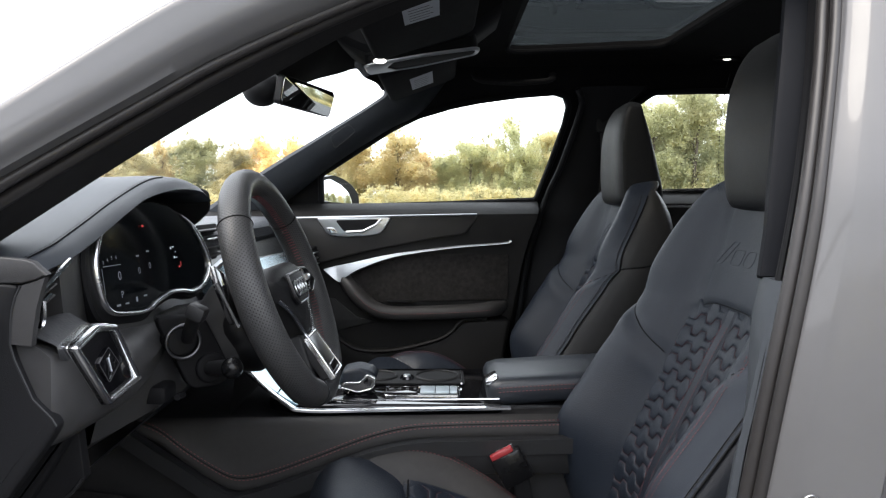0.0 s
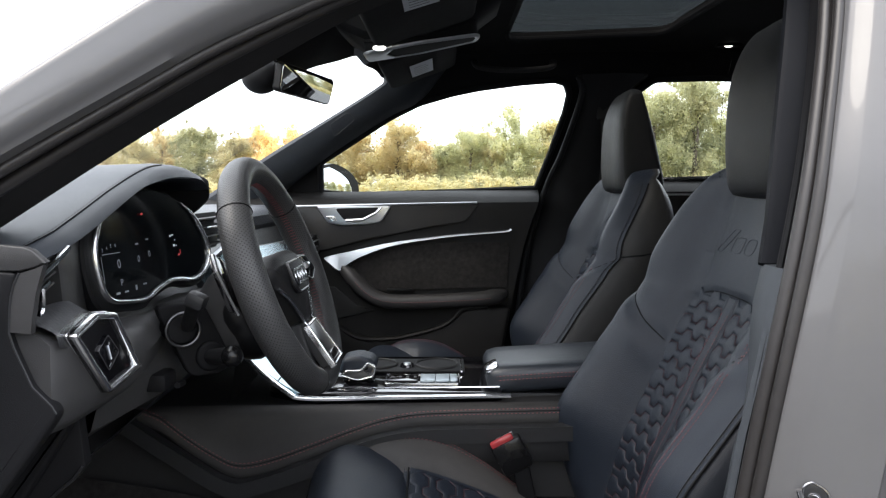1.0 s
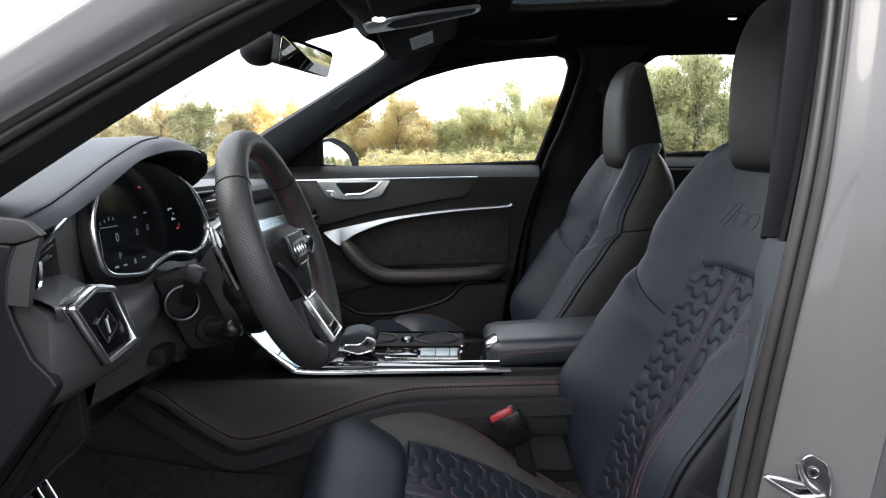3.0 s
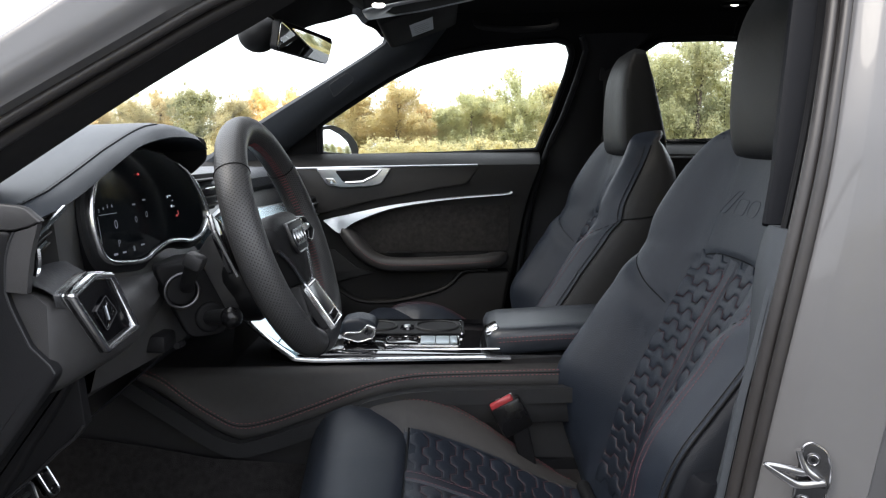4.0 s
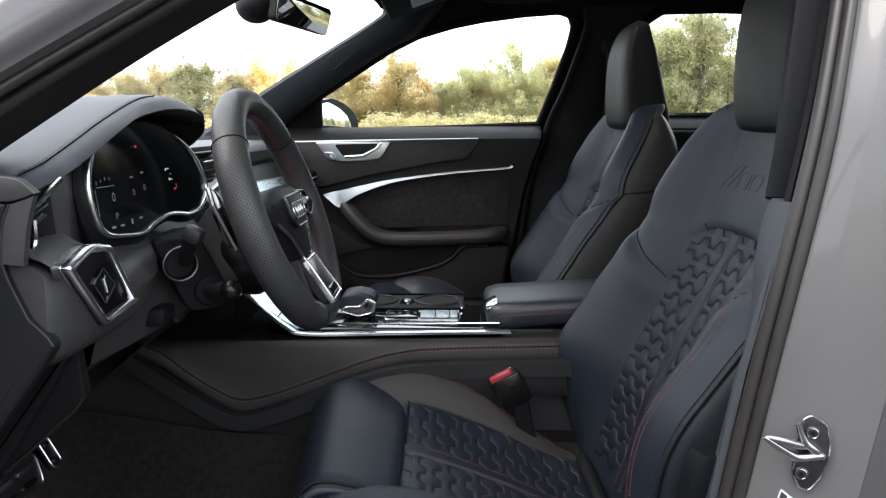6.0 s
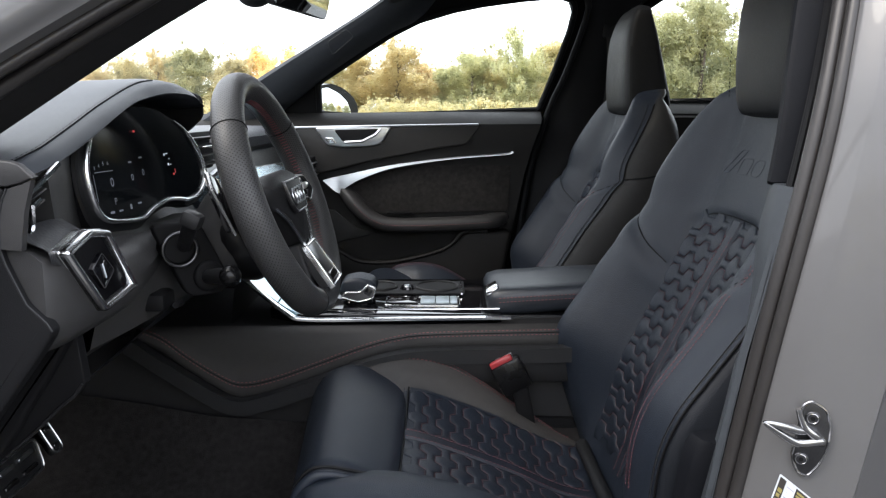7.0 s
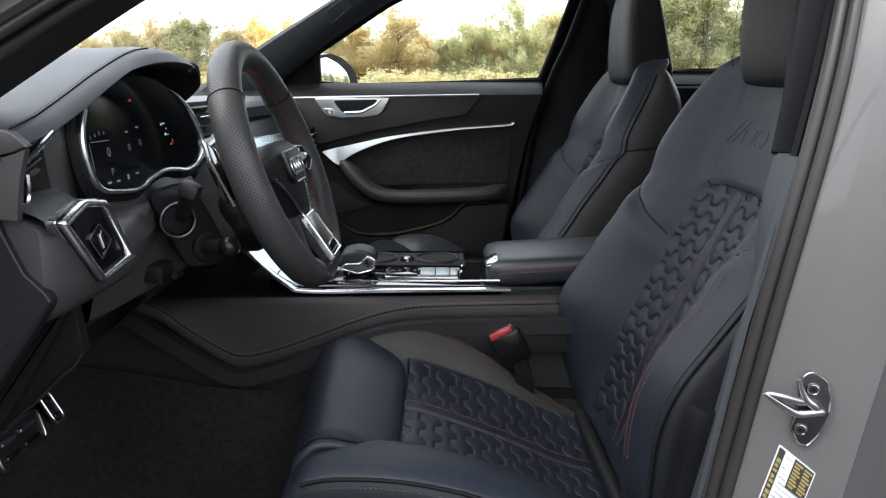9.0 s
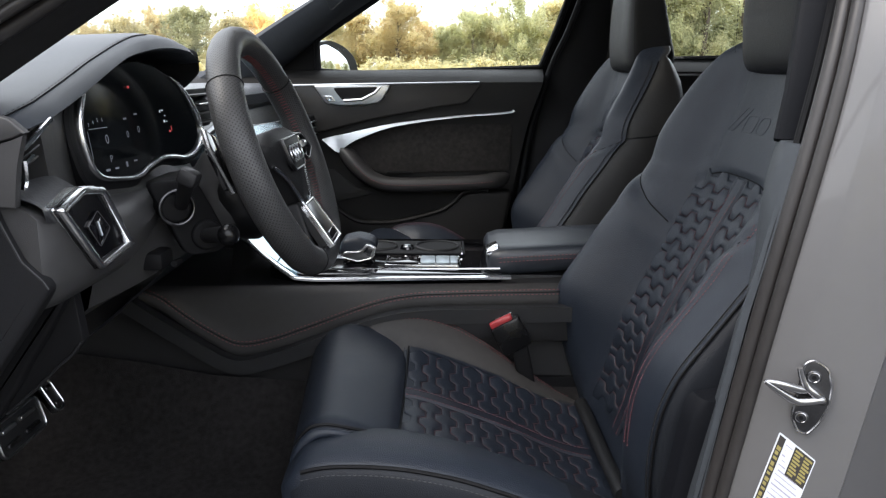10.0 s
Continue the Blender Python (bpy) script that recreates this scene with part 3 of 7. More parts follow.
car = thing("car_body", "grey painted estate car body with its door open", "car", kind="structure")
bm = bmesh.new()
outer = [(-0.95, 0.30), (1.75, 0.30), (1.75, 1.30), (1.3, 1.345), (0.5, 1.36), (0.1, 1.355), (-0.07, 1.30), (-0.14, 1.262), (-0.172, 1.222), (-0.331, 1.131), (-0.498, 1.037), (-0.70, 0.925), (-0.95, 0.86)]
plate_with_holes(bm, outer, (FRONT_GLASS, REAR_GLASS), lambda a, b, d: far_side(a, b, -0.02 - d), 0.05)
part("side_wall", bm, DARK, car, "black inner side wall with window openings")
for name, outline in (("window_pane", FRONT_GLASS), ("window_pane", REAR_GLASS)):
    bm = bmesh.new()
    vs = [[bm.verts.new(far_side(a, b, -0.040 - k)) for a, b in outline] for k in (0, 0.004)]
    bm.faces.new(vs[0])
    bm.faces.new(vs[1])
    pane = part(name, bm, GLASS, car, "clear side window glass")
    pane.visible_shadow = False
for outline, words in ((FRONT_GLASS, "black rubber seal round the front window"), (REAR_GLASS, "black rubber seal round the rear window")):
    bm = bmesh.new()
    path = [far_side(a, b, -0.012) for a, b in fillet(outline, 0.01, 2)]
    sweep(bm, path, ring(0.0085, 8), True, (0, 1, 0.4))
    part("window_seal", bm, DARK_RUBBER, car, words)
# bright line along the rear window's sill
bm = tube([far_side(0.47, 0.984, 0.0), far_side(1.16, 1.0, 0.0)], 0.004, 6)
part("window_trim", bm, CHROME, car)

# passenger side windscreen pillar, trimmed in cloth
up_edge = spline([(-0.70, 0.915), (-0.498, 1.037), (-0.331, 1.131), (-0.180, 1.217), (-0.152, 1.245), (-0.165, 1.30)], 6)
low_edge = spline([(-0.52, 0.90), (-0.405, 0.985), (-0.29, 1.066), (-0.145, 1.152), (-0.06, 1.195), (0.03, 1.30)], 6)
rows = []
for a, b in zip(up_edge, low_edge):
    row = []
    for t, lift in ((0, -0.03), (0.0, 0.03), (0.12, 0.05), (0.5, 0.056), (0.86, 0.04), (1.0, 0.012), (1.0, -0.03)):
        x, z = a.x + (b.x - a.x) * t, a.y + (b.y - a.y) * t
        row.append(far_side(x, z, lift))
    rows.append(row)
bm = bmesh.new()
loft(bm, rows, True, True)
A_TRIM = mat("grey_pillar_cloth", (0.030, 0.034, 0.040), 0.75, var=0.1, grain=0.4, grain_scale=900, spec=0.3)
pillar = part("pillar_trim", bm, A_TRIM, car, "dark grey windscreen pillar trim")
mark = [far_side(x, z, 0.0585) for x, z in fillet([(-0.297, 1.128), (-0.246, 1.16), (-0.228, 1.142), (-0.285, 1.098)], 0.008, 3)]
part("airbag_mark", tube(mark, 0.0009, 5, True, (0, 1, 0)), GREY_THREAD, pillar, "embossed airbag outline")

# passenger side middle pillar with its trim
bm = bmesh.new()
rows = []
for z, x0, x1 in ((0.35, 0.20, 0.52), (0.6, 0.215, 0.52), (0.8, 0.240, 0.51), (0.95, 0.285, 0.50), (1.06, 0.325, 0.485), (1.16, 0.355, 0.475), (1.22, 0.362, 0.50), (1.255, 0.35, 0.54)):
    rows.append([far_side(x, z, i) for x, i in ((x0, -0.02), (x0, 0.012), (x0 + 0.015, 0.025), ((x0 + x1) / 2, 0.045), (x1 - 0.015, 0.03), (x1, -0.02))])
loft(bm, rows, True, True)
part("pillar_trim", bm, PANEL, car, "black middle pillar trim")
bm = bmesh.new()
sweep(bm, spline([far_side(0.350, 1.25, 0.02), far_side(0.362, 1.205, 0.022), far_side(0.322, 1.06, 0.026), far_side(0.283, 0.96, 0.028), far_side(0.235, 0.79, 0.03), far_side(0.208, 0.6, 0.03), far_side(0.19, 0.42, 0.03)], 6), ring(0.008, 8))
part("door_seal", bm, DARK_RUBBER, car, "black door seal along the middle pillar")


# driver's side: the open doorway, from the foot of the windscreen pillar over the roof to the sill
INNER = [(-0.47, -0.70, 0.893), (-0.399, -0.683, 0.943), (-0.286, -0.649, 1.023), (-0.193, -0.625, 1.082), (-0.08, -0.60, 1.147), (0.06, -0.58, 1.20), (0.2, -0.575, 1.225),
         (0.30, -0.585, 1.222), (0.346, -0.61, 1.185), (0.332, -0.65, 1.10), (0.309, -0.69, 1.01), (0.283, -0.715, 0.909), (0.252, -0.72, 0.75), (0.225, -0.72, 0.576), (0.205, -0.72, 0.46)]
EDGE = [(-0.43, -0.752, 0.945), (-0.367, -0.734, 0.987), (-0.26, -0.706, 1.055), (-0.19, -0.688, 1.098), (-0.079, -0.667, 1.150), (0.06, -0.645, 1.205), (0.2, -0.635, 1.235),
        (0.31, -0.648, 1.235), (0.352, -0.67, 1.20), (0.345, -0.70, 1.140), (0.315, -0.745, 1.01), (0.300, -0.757, 0.926), (0.271, -0.76, 0.765), (0.245, -0.76, 0.608), (0.222, -0.76, 0.47)]
inner, edge = spline(INNER, 8), spline(EDGE, 8)


def across(t, out=0.0, k=0.0):
    """A line of the doorway between its inner and outer edges, lifted outwards."""
    res = []
    for a, b in zip(inner, edge):
        p = a.lerp(b, t)
        res.append(p + Vector((0, -out, k)))
    return res


def strip(name, lines, material, label, first=0, last=None):
    bm = bmesh.new()
    loft(bm, [list(r) for r in zip(*[line[first:last] for line in lines])])
    return part(name, bm, material, car, label, sharp=50)


hub = Vector((-0.02, -0.62, 0.86))
inside = [a + Vector((0, 0.05, 0)) + (a - hub).normalized() * 0.035 for a in inner]
deep = [a + Vector((0, 0.055, 0)) + (a - hub).normalized() * 0.09 for a in inner]
k_top = int(len(inner) * 0.60)
strip("pillar_trim", [deep, inside, across(-0.15, -0.02), across(0.0), across(0.12, 0.006), across(0.34, 0.004), across(0.40, -0.012)], HEADLINER, "black pillar and doorway trim", 0, k_top)
strip("pillar_trim", [across(0.33, -0.014), across(0.35, -0.005), across(0.40, -0.012)], DARK, "black trim beside the doorway seal", k_top - 1)
strip("doorway_flange", [across(0.30, -0.010), across(0.62, -0.012), across(0.97, -0.010), across(1.1, -0.014)], DARK, "black doorway flange")
bm = tube(across(0.50, 0.004), 0.0068, 12, up=(0, 1, 0))
part("door_seal", bm, RUBBER, car, "thick black rubber doorway seal")
bm = tube(across(0.66, -0.004), 0.0040, 8, up=(0, 1, 0))
part("seal_groove", bm, DARK, car, "dark groove between the seals")
bm = tube(across(0.82, 0.003), 0.0056, 12, up=(0, 1, 0))
part("door_seal", bm, RUBBER, car, "narrow black rubber lip of the doorway")
# soft panel of the pillar beside the seal
rows = []
for x, z, i in ((0.287, 0.899, 0.281), (0.280, 0.865, 0.274), (0.278, 0.830, 0.268), (0.278, 0.800, 0.262), (0.274, 0.756, 0.253), (0.267, 0.730, 0.249), (0.261, 0.692, 0.243), (0.254, 0.653, 0.237), (0.238, 0.57, 0.225), (0.22, 0.46, 0.205)):
    rows.append([(x + 0.010, -0.672, z), (x + 0.002, -0.680, z), (x, -0.689, z), (x - 0.002, -0.697, z), (i + 0.002, -0.724, z), (i + 0.006, -0.730, z), (i + 0.012, -0.72, z)])
bm = bmesh.new()
loft(bm, rows, True, True)
part("pillar_panel", bm, PILLAR_SKIN, car, "grey blue soft pillar panel")

# painted shell of the doorway, rounded over to the outside
lines = [across(1.0, -0.006)]
n = len(edge)
for lane, (spread, out) in enumerate(((0.0005, 0.001), (0.002, 0.0035), (0.0145, 0.0132), (0.0165, 0.0146), (0.040, 0.0237), (0.068, 0.0345), (0.0715, 0.0352), (0.0745, 0.0327), (0.0765, 0.020), (0.16, -0.02))):
    row = []
    for i, p in enumerate(edge):
        f = i / (n - 1)
        rear = min(1.0, max(0.0, (f - 0.55) / 0.08))
        d = Vector((p.x - hub.x, 0, p.z - hub.z)).normalized()
        d = d.lerp(Vector((1, 0, 0.1)), rear).normalized()
        s_front = (0.003, 0.010, 0.012, 0.023, 0.035, 0.046, 0.051, 0.0545, 0.0565, 0.057)[lane]
        o_front = (0.008, 0.012, 0.016, 0.0205, 0.0195, 0.0205, 0.0200, 0.017, 0.008, -0.02)[lane]
        s, o = s_front + (spread - s_front) * rear, o_front + (out - o_front) * rear
        row.append(p + d * s + Vector((0, -o, 0)))
    lines.append(row)
strip("painted_frame", lines, PAINT, "grey glossy painted door frame")

# driver's side rear door skin closes the side behind the pillar
bm = bmesh.new()
rows = []
for z in (0.30, 0.5, 0.7, 0.85, 0.95):
    rows.append([(0.50, -0.80, z), (0.56, -0.84, z), (1.7, -0.86, z)])
for z, y in ((1.08, -0.78), (1.2, -0.70), (1.29, -0.62)):
    rows.append([(0.54, y + 0.02, z), (0.58, y, z), (1.7, y, z)])
loft(bm, rows)
part("rear_side", bm, PAINT, car, "grey rear side of the body")
bm = bmesh.new()
box(bm, (0.0, -0.80, 0.30), (1.2, 0.16, 0.16), 0.03)
part("sill", bm, PAINT, car, "grey painted door sill")
bm = bmesh.new()
box(bm, (1.75, 0, 0.8), (0.04, 1.5, 1.0), 0.01)
part("tailgate", bm, DARK, car, "dark rear end of the cabin")
bm = bmesh.new()
box(bm, (-0.98, 0, 0.60), (0.04, 1.6, 0.62), 0.01)
part("bulkhead", bm, DARK, car, "black bulkhead ahead of the dashboard")
bm = bmesh.new()
box(bm, (0.37, 0, 0.30), (2.75, 1.62, 0.04), 0.01)
part("floor_pan", bm, DARK, car)

# windscreen
bm = bmesh.new()
rows = []
for t in range(9):
    f = t / 8
    row = []
    for j in range(13):
        s = j / 12 * 2 - 1
        half = 0.70 - 0.10 * f
        row.append((-0.93 + 0.72 * f + 0.10 * s * s * (1 - 0.2 * f), s * half, 0.90 + 0.42 * f - 0.025 * s * s + 0.015 * math.sin(f * math.pi)))
    rows.append(row)
loft(bm, rows)
screen = part("windscreen", bm, GLASS, car, "clear windscreen")
screen.visible_shadow = False

# black band along the top of the windscreen
low_band = spline([(-0.285, -0.15, 1.18), (-0.278, 0.05, 1.184), (-0.265, 0.22, 1.220), (-0.243, 0.36, 1.253), (-0.215, 0.48, 1.284), (-0.199, 0.55, 1.273), (-0.173, 0.575, 1.263), (-0.158, 0.585, 1.246)], 5)
bm = bmesh.new()
loft(bm, [[p, p + Vector((0.006, 0, -0.002)), p + Vector((0.03, 0.01, 0.03)), p + Vector((0.09, 0.035, 0.13)), p + Vector((0.05, 0.03, 0.13))] for p in low_band], True, True)
part("windscreen_band", bm, HEADLINER, car, "black band along the top of the windscreen")

# roof skin and bonnet
bm = bmesh.new()
rows = []
for x, z in ((-0.22, 1.335), (0.0, 1.385), (0.13, 1.402), (0.13, 1.402)):
    rows.append([(x, y, z - 0.03 * (y / 0.64) ** 4) for y in (-0.64, -0.5, -0.3, 0, 0.3, 0.5, 0.64)])
loft(bm, rows)
part("roof", bm, PAINT, car, "grey roof skin")
bm = bmesh.new()
loft(bm, [[(x, y, z - 0.06 * (y / 0.8) ** 2) for y in (-0.8, -0.4, 0, 0.4, 0.8)] for x, z in ((-0.96, 0.92), (-1.4, 0.88), (-1.9, 0.78), (-2.05, 0.60))])
part("bonnet", bm, PAINT, car, "grey bonnet")

# ---- headliner, glass roof ----
def roof_z(x, y):
    return 1.30 + 0.065 * (1 - math.exp(-(x + 0.22) * 5.5)) - (0.022 + 0.030 * min(1.0, max(0.0, (x + 0.15) / 0.3))) * (abs(y) / 0.62) ** 3 - 0.035 * max(0.0, x - 0.8)


ceiling_outer = [(-0.22, -0.60)] + [(-0.22, -0.6 + 0.1 * i) for i in range(1, 12)] + [(-0.205, 0.53), (-0.18, 0.555), (-0.155, 0.575), (-0.14, 0.62)] + [(-0.22 + 0.1 * i, 0.62) for i in range(2, 20)] + [(1.75, 0.62)] + [(1.75, 0.5 - 0.1 * i) for i in range(11)] + [(1.75, -0.6)] + [(1.65 - 0.1 * i, -0.6) for i in range(18)]
SUNROOF = fillet([(0.155, -0.46), (0.60, -0.46), (0.555, 0.50), (0.155, 0.53)], 0.05, 4)
bm = bmesh.new()
plate_with_holes(bm, ceiling_outer, (SUNROOF,), lambda a, b, d: Vector((a, b, roof_z(a, b) + d)), 0.02)
tagged(part("ceiling", bm, HEADLINER), "black cloth headliner with a glass roof opening", "ceiling", kind="structure")
bm = bmesh.new()
for lift in (0.028, 0.033):
    bm.faces.new([bm.verts.new((0.38 + (a - 0.38) * 1.45, b * 1.25, roof_z(0.38, 0.2) + lift - 0.03 * (b / 0.5) ** 2)) for a, b in SUNROOF])
sunroof = part("sunroof", bm, ROOF_GLASS, None)
sunroof.visible_shadow = False
tagged(sunroof, "dark tinted glass roof panel", "sunroof", kind="structure")
bm = bmesh.new()
sweep(bm, [Vector((a, b, roof_z(a, b) + 0.004)) for a, b in SUNROOF], ring(0.007, 8), True)
part("sunroof_trim", bm, DARK, sunroof, "black edge of the roof opening")
bm = bmesh.new()
for y0, y1 in ((-0.66, 0.66),):
    loft(bm, [[(x, y, roof_z(x, y) + 0.034) for y in (-0.62, -0.4, 0, 0.4, 0.62)] for x in (0.66, 0.9, 1.2, 1.5, 1.76)])
part("roof_rear", bm, PAINT, car, "grey rear roof skin")
for y0, y1 in ((-0.66, -0.50), (0.56, 0.66)):
    bm = bmesh.new()
    loft(bm, [[(x, y, roof_z(x, y) + 0.034) for y in (y0, y1)] for x in (0.1, 0.4, 0.7)])
    part("roof_side", bm, PAINT, car, "grey roof rail skin")

# lower trim of the driver's side pillar
bm = bmesh.new()
rows = []
for z, x0, x1 in ((0.45, 0.205, 0.27), (0.55, 0.219, 0.275), (0.62, 0.229, 0.28), (0.648, 0.234, 0.282), (0.656, 0.240, 0.282)):
    rows.append([(x0, -0.665, z), (x0 + 0.004, -0.682, z), (x0 + 0.012, -0.688, z), (x1, -0.692, z + 0.003), (x1, -0.65, z)])
loft(bm, rows, True, True)
part("pillar_trim", bm, NAVY, car, "blue black lower pillar trim")

# upper cover of the driver's side pillar, ending above the belt line
bm = bmesh.new()
rows = []
for z, x0, x1, y in ((0.897, 0.286, 0.325, -0.690), (0.900, 0.283, 0.325, -0.695), (0.94, 0.289, 0.330, -0.692), (1.00, 0.297, 0.345, -0.680), (1.05, 0.307, 0.360, -0.664), (1.10, 0.319, 0.372, -0.644), (1.16, 0.333, 0.375, -0.618), (1.20, 0.341, 0.375, -0.600)):
    rows.append([(x0 + 0.004, y + 0.014, z), (x0, y + 0.010, z), (x0, y + 0.003, z), (x0 + 0.004, y, z), (x1, y - 0.004, z), (x1, y + 0.014, z)])
loft(bm, rows, True, True)
part("pillar_cover", bm, NAVY, car, "navy black upper pillar cover")


# ---- passenger door ----
door = thing("passenger_door", "closed black passenger door with suede inlay and bright trims", "car door", (0.0, 0.72, 0.35))
D0 = Vector((0, -0.72, -0.35))


def dp(name, bm, material, parent=None, label="", **k):
    """A part of the door, built in the car's coordinates."""
    bmesh.ops.translate(bm, verts=bm.verts, vec=D0)
    return part(name, bm, material, parent or door, label, **k)


# upper panel: a soft rail under the glass, sloping out towards the inlay
door_depth = [(0.35, 0.70), (0.50, 0.695), (0.60, 0.69), (0.70, 0.69), (0.80, 0.685), (0.86, 0.676), (0.905, 0.668), (0.925, 0.672), (0.94, 0.69), (0.953, 0.722), (0.958, 0.74)]


def rear_edge(z):
    return curve([(0.35, 0.135), (0.51, 0.165), (0.654, 0.192), (0.828, 0.228), (0.966, 0.266)], z)


bm = bmesh.new()
rows = []
for i in range(15):
    f = i / 14
    row = []
    for z, y in door_depth:
        x0, x1 = -0.75, rear_edge(z)
        row.append((x0 + (x1 - x0) * f, y, z + 0.010 * (1 - f) * (z > 0.9) * -1))
    rows.append(row)
back = [[(x, 0.76, z) for x, y, z in r] for r in (rows[0], rows[-1])]
loft(bm, [back[0], *rows, back[1]])
panel = dp("door_panel", bm, DOOR_SKIN, None, "black soft-touch door panel")
# blade under the window line with the arrow shaped end
out = [(-0.42, 0.912), (0.100, 0.922), (0.060, 0.870), (-0.024, 0.859), (-0.11, 0.842), (-0.206, 0.824), (-0.325, 0.793), (-0.42, 0.785)]
dp("trim_panel", prism(fillet(out, 0.012, 3), (0, 0.675, 0), (1, 0, 0), (0, 0, 1), (0, -1, 0), 0.008, 0.003), DOOR_TRIM, None, "dark grey grained trim panel")
bm = tube([(-0.44, 0.662, 0.9135), (-0.15, 0.660, 0.9185), (0.092, 0.662, 0.923)], 0.0030, 8)
dp("bright_strip", bm, ALU, None, "thin satin chrome strip")

# door opener
outer_l = fillet([(-0.345, 0.915), (-0.314, 0.868), (-0.27, 0.861), (-0.205, 0.864), (-0.168, 0.870), (-0.138, 0.917)], 0.012, 4)
handle = dp("door_handle", prism(outer_l, (0, 0.668, 0), (1, 0, 0), (0, 0, 1), (0, -1, 0), 0.010, 0.003), ALU, None, "satin silver door opener")
bowl = fillet([(-0.292, 0.908), (-0.268, 0.876), (-0.222, 0.878), (-0.185, 0.893), (-0.172, 0.911)], 0.008, 3)
part("handle_recess", prism([(a + D0.x, b + D0.z) for a, b in bowl], (0, 0.6575 + D0.y, 0), (1, 0, 0), (0, 0, 1), (0, -1, 0), 0.002, 0.0005), DARK, handle, "black recess")
bm = tube([(-0.262 + D0.x, 0.650 + D0.y, 0.876 + D0.z), (-0.215, 0.645 + D0.y, 0.879 + D0.z), (-0.182, 0.650 + D0.y, 0.896 + D0.z), (-0.168, 0.655 + D0.y, 0.911 + D0.z)], 0.0055, 8, flat=0.7)
part("pull_lever", bm, ALU, handle, "satin silver pull lever")
bm = prism([(a + D0.x, b + D0.z) for a, b in fillet([(-0.318, 0.888), (-0.295, 0.888), (-0.286, 0.873), (-0.306, 0.873)], 0.003, 2)], (0, 0.6575 + D0.y, 0), (1, 0, 0), (0, 0, 1), (0, -1, 0), 0.0018, 0.0006)
part("lock_button", bm, CHROME, handle, "small lock button")

# big bright blade that thins out to the rear
top = spline([(-0.326, 0.773), (-0.300, 0.780), (-0.262, 0.788), (-0.223, 0.797), (-0.13, 0.816), (0.025, 0.836), (0.164, 0.847), (0.184, 0.853)], 6)
low = spline([(-0.325, 0.771), (-0.286, 0.739), (-0.266, 0.7525), (-0.225, 0.776), (-0.13, 0.808), (0.025, 0.831), (0.164, 0.8425), (0.188, 0.849)], 6)
rows = []
for a, b in zip(top, low):
    m = a.lerp(b, 0.5)
    h = a.y - b.y
    rows.append([(a.x, 0.690, a.y), (a.x, 0.6655 + 0.13 * h, a.y), (m.x, 0.665 + 0.06 * h, m.y), (b.x, 0.665, b.y), (b.x, 0.690, b.y)])
bm = bmesh.new()
loft(bm, rows, True, True)
dp("bright_strip", bm, ALU, None, "broad brushed aluminium blade that thins out")

# suede inlay
out = [(-0.262, 0.743), (-0.235, 0.769), (-0.13, 0.803), (0.02, 0.825), (0.183, 0.839), (0.178, 0.69), (-0.15, 0.68), (-0.21, 0.685)]
dp("suede_inlay", prism(fillet(out, 0.006, 2), (0, 0.689, 0), (1, 0, 0), (0, 0, 1), (0, -1, 0), 0.006, 0.002), SUEDE, None, "black suede inlay")

# armrest: a padded roll that rises forwards to the blade
path = spline([(-0.290, 0.700, 0.762), (-0.262, 0.676, 0.734), (-0.224, 0.660, 0.692), (-0.185, 0.655, 0.664), (-0.129, 0.652, 0.653), (0.022, 0.650, 0.6565), (0.130, 0.654, 0.664), (0.166, 0.690, 0.672)], 5)
bm = bmesh.new()
sweep(bm, path, [(-0.045, 0.008), (-0.030, 0.017), (0.0, 0.019), (0.016, 0.017), (0.022, 0.012), (0.024, 0.002), (0.022, -0.010), (0.014, -0.017), (-0.02, -0.019), (-0.045, -0.017)], up=(0, 0, 1), size=lambda t: 0.55 + 0.45 * min(1, t * 5, (1 - t) * 7 + 0.3))
arm = dp("armrest", bm, LEATHER_SIDE, None, "padded black leather armrest", sharp=60)
sew = [Vector(p) + Vector((0, -0.0242, 0.003)) + D0 for p in path[8:-4]]
part("stitching", stitches(sew, 0.0055, 0.003, 0.0008), RED_THREAD, arm, "dark red stitching")
bm = bmesh.new()
box(bm, (-0.12, 0.676, 0.684), (0.07, 0.02, 0.006), 0.003)
dp("window_switch", bm, DARK, None, "black window switch")

# lower panel with the bin
out = [(-0.30, 0.60), (-0.270, 0.574), (-0.223, 0.551), (-0.131, 0.552), (-0.02, 0.579), (0.023, 0.602), (0.056, 0.634), (0.186, 0.640), (0.160, 0.50), (0.142, 0.36), (-0.45, 0.36), (-0.45, 0.62)]
dp("door_bin", prism(fillet(out, 0.02, 4), (0, 0.690, 0), (1, 0, 0), (0, 0, 1), (0, -1, 0), 0.045, 0.010), DOOR_LOW, None, "black plastic door bin with a low rim")
bm = bmesh.new()
sweep(bm, spline([(-0.30, 0.655, 0.598), (-0.270, 0.648, 0.574), (-0.223, 0.646, 0.553), (-0.131, 0.645, 0.554), (-0.02, 0.645, 0.581), (0.023, 0.645, 0.604), (0.056, 0.646, 0.636), (0.12, 0.648, 0.639)], 5), ring(0.0055, 8))
dp("bin_rim", bm, DOOR_LOW, None, "rounded rim of the bin")
out = [(-0.43, 0.70), (-0.30, 0.69), (-0.24, 0.64), (-0.19, 0.625), (-0.30, 0.60), (-0.43, 0.62)]
dp("speaker_grille", prism(out, (0, 0.690, 0), (1, 0, 0), (0, 0, 1), (0, -1, 0), 0.006, 0.002), SPEAKER, None, "black speaker cloth")
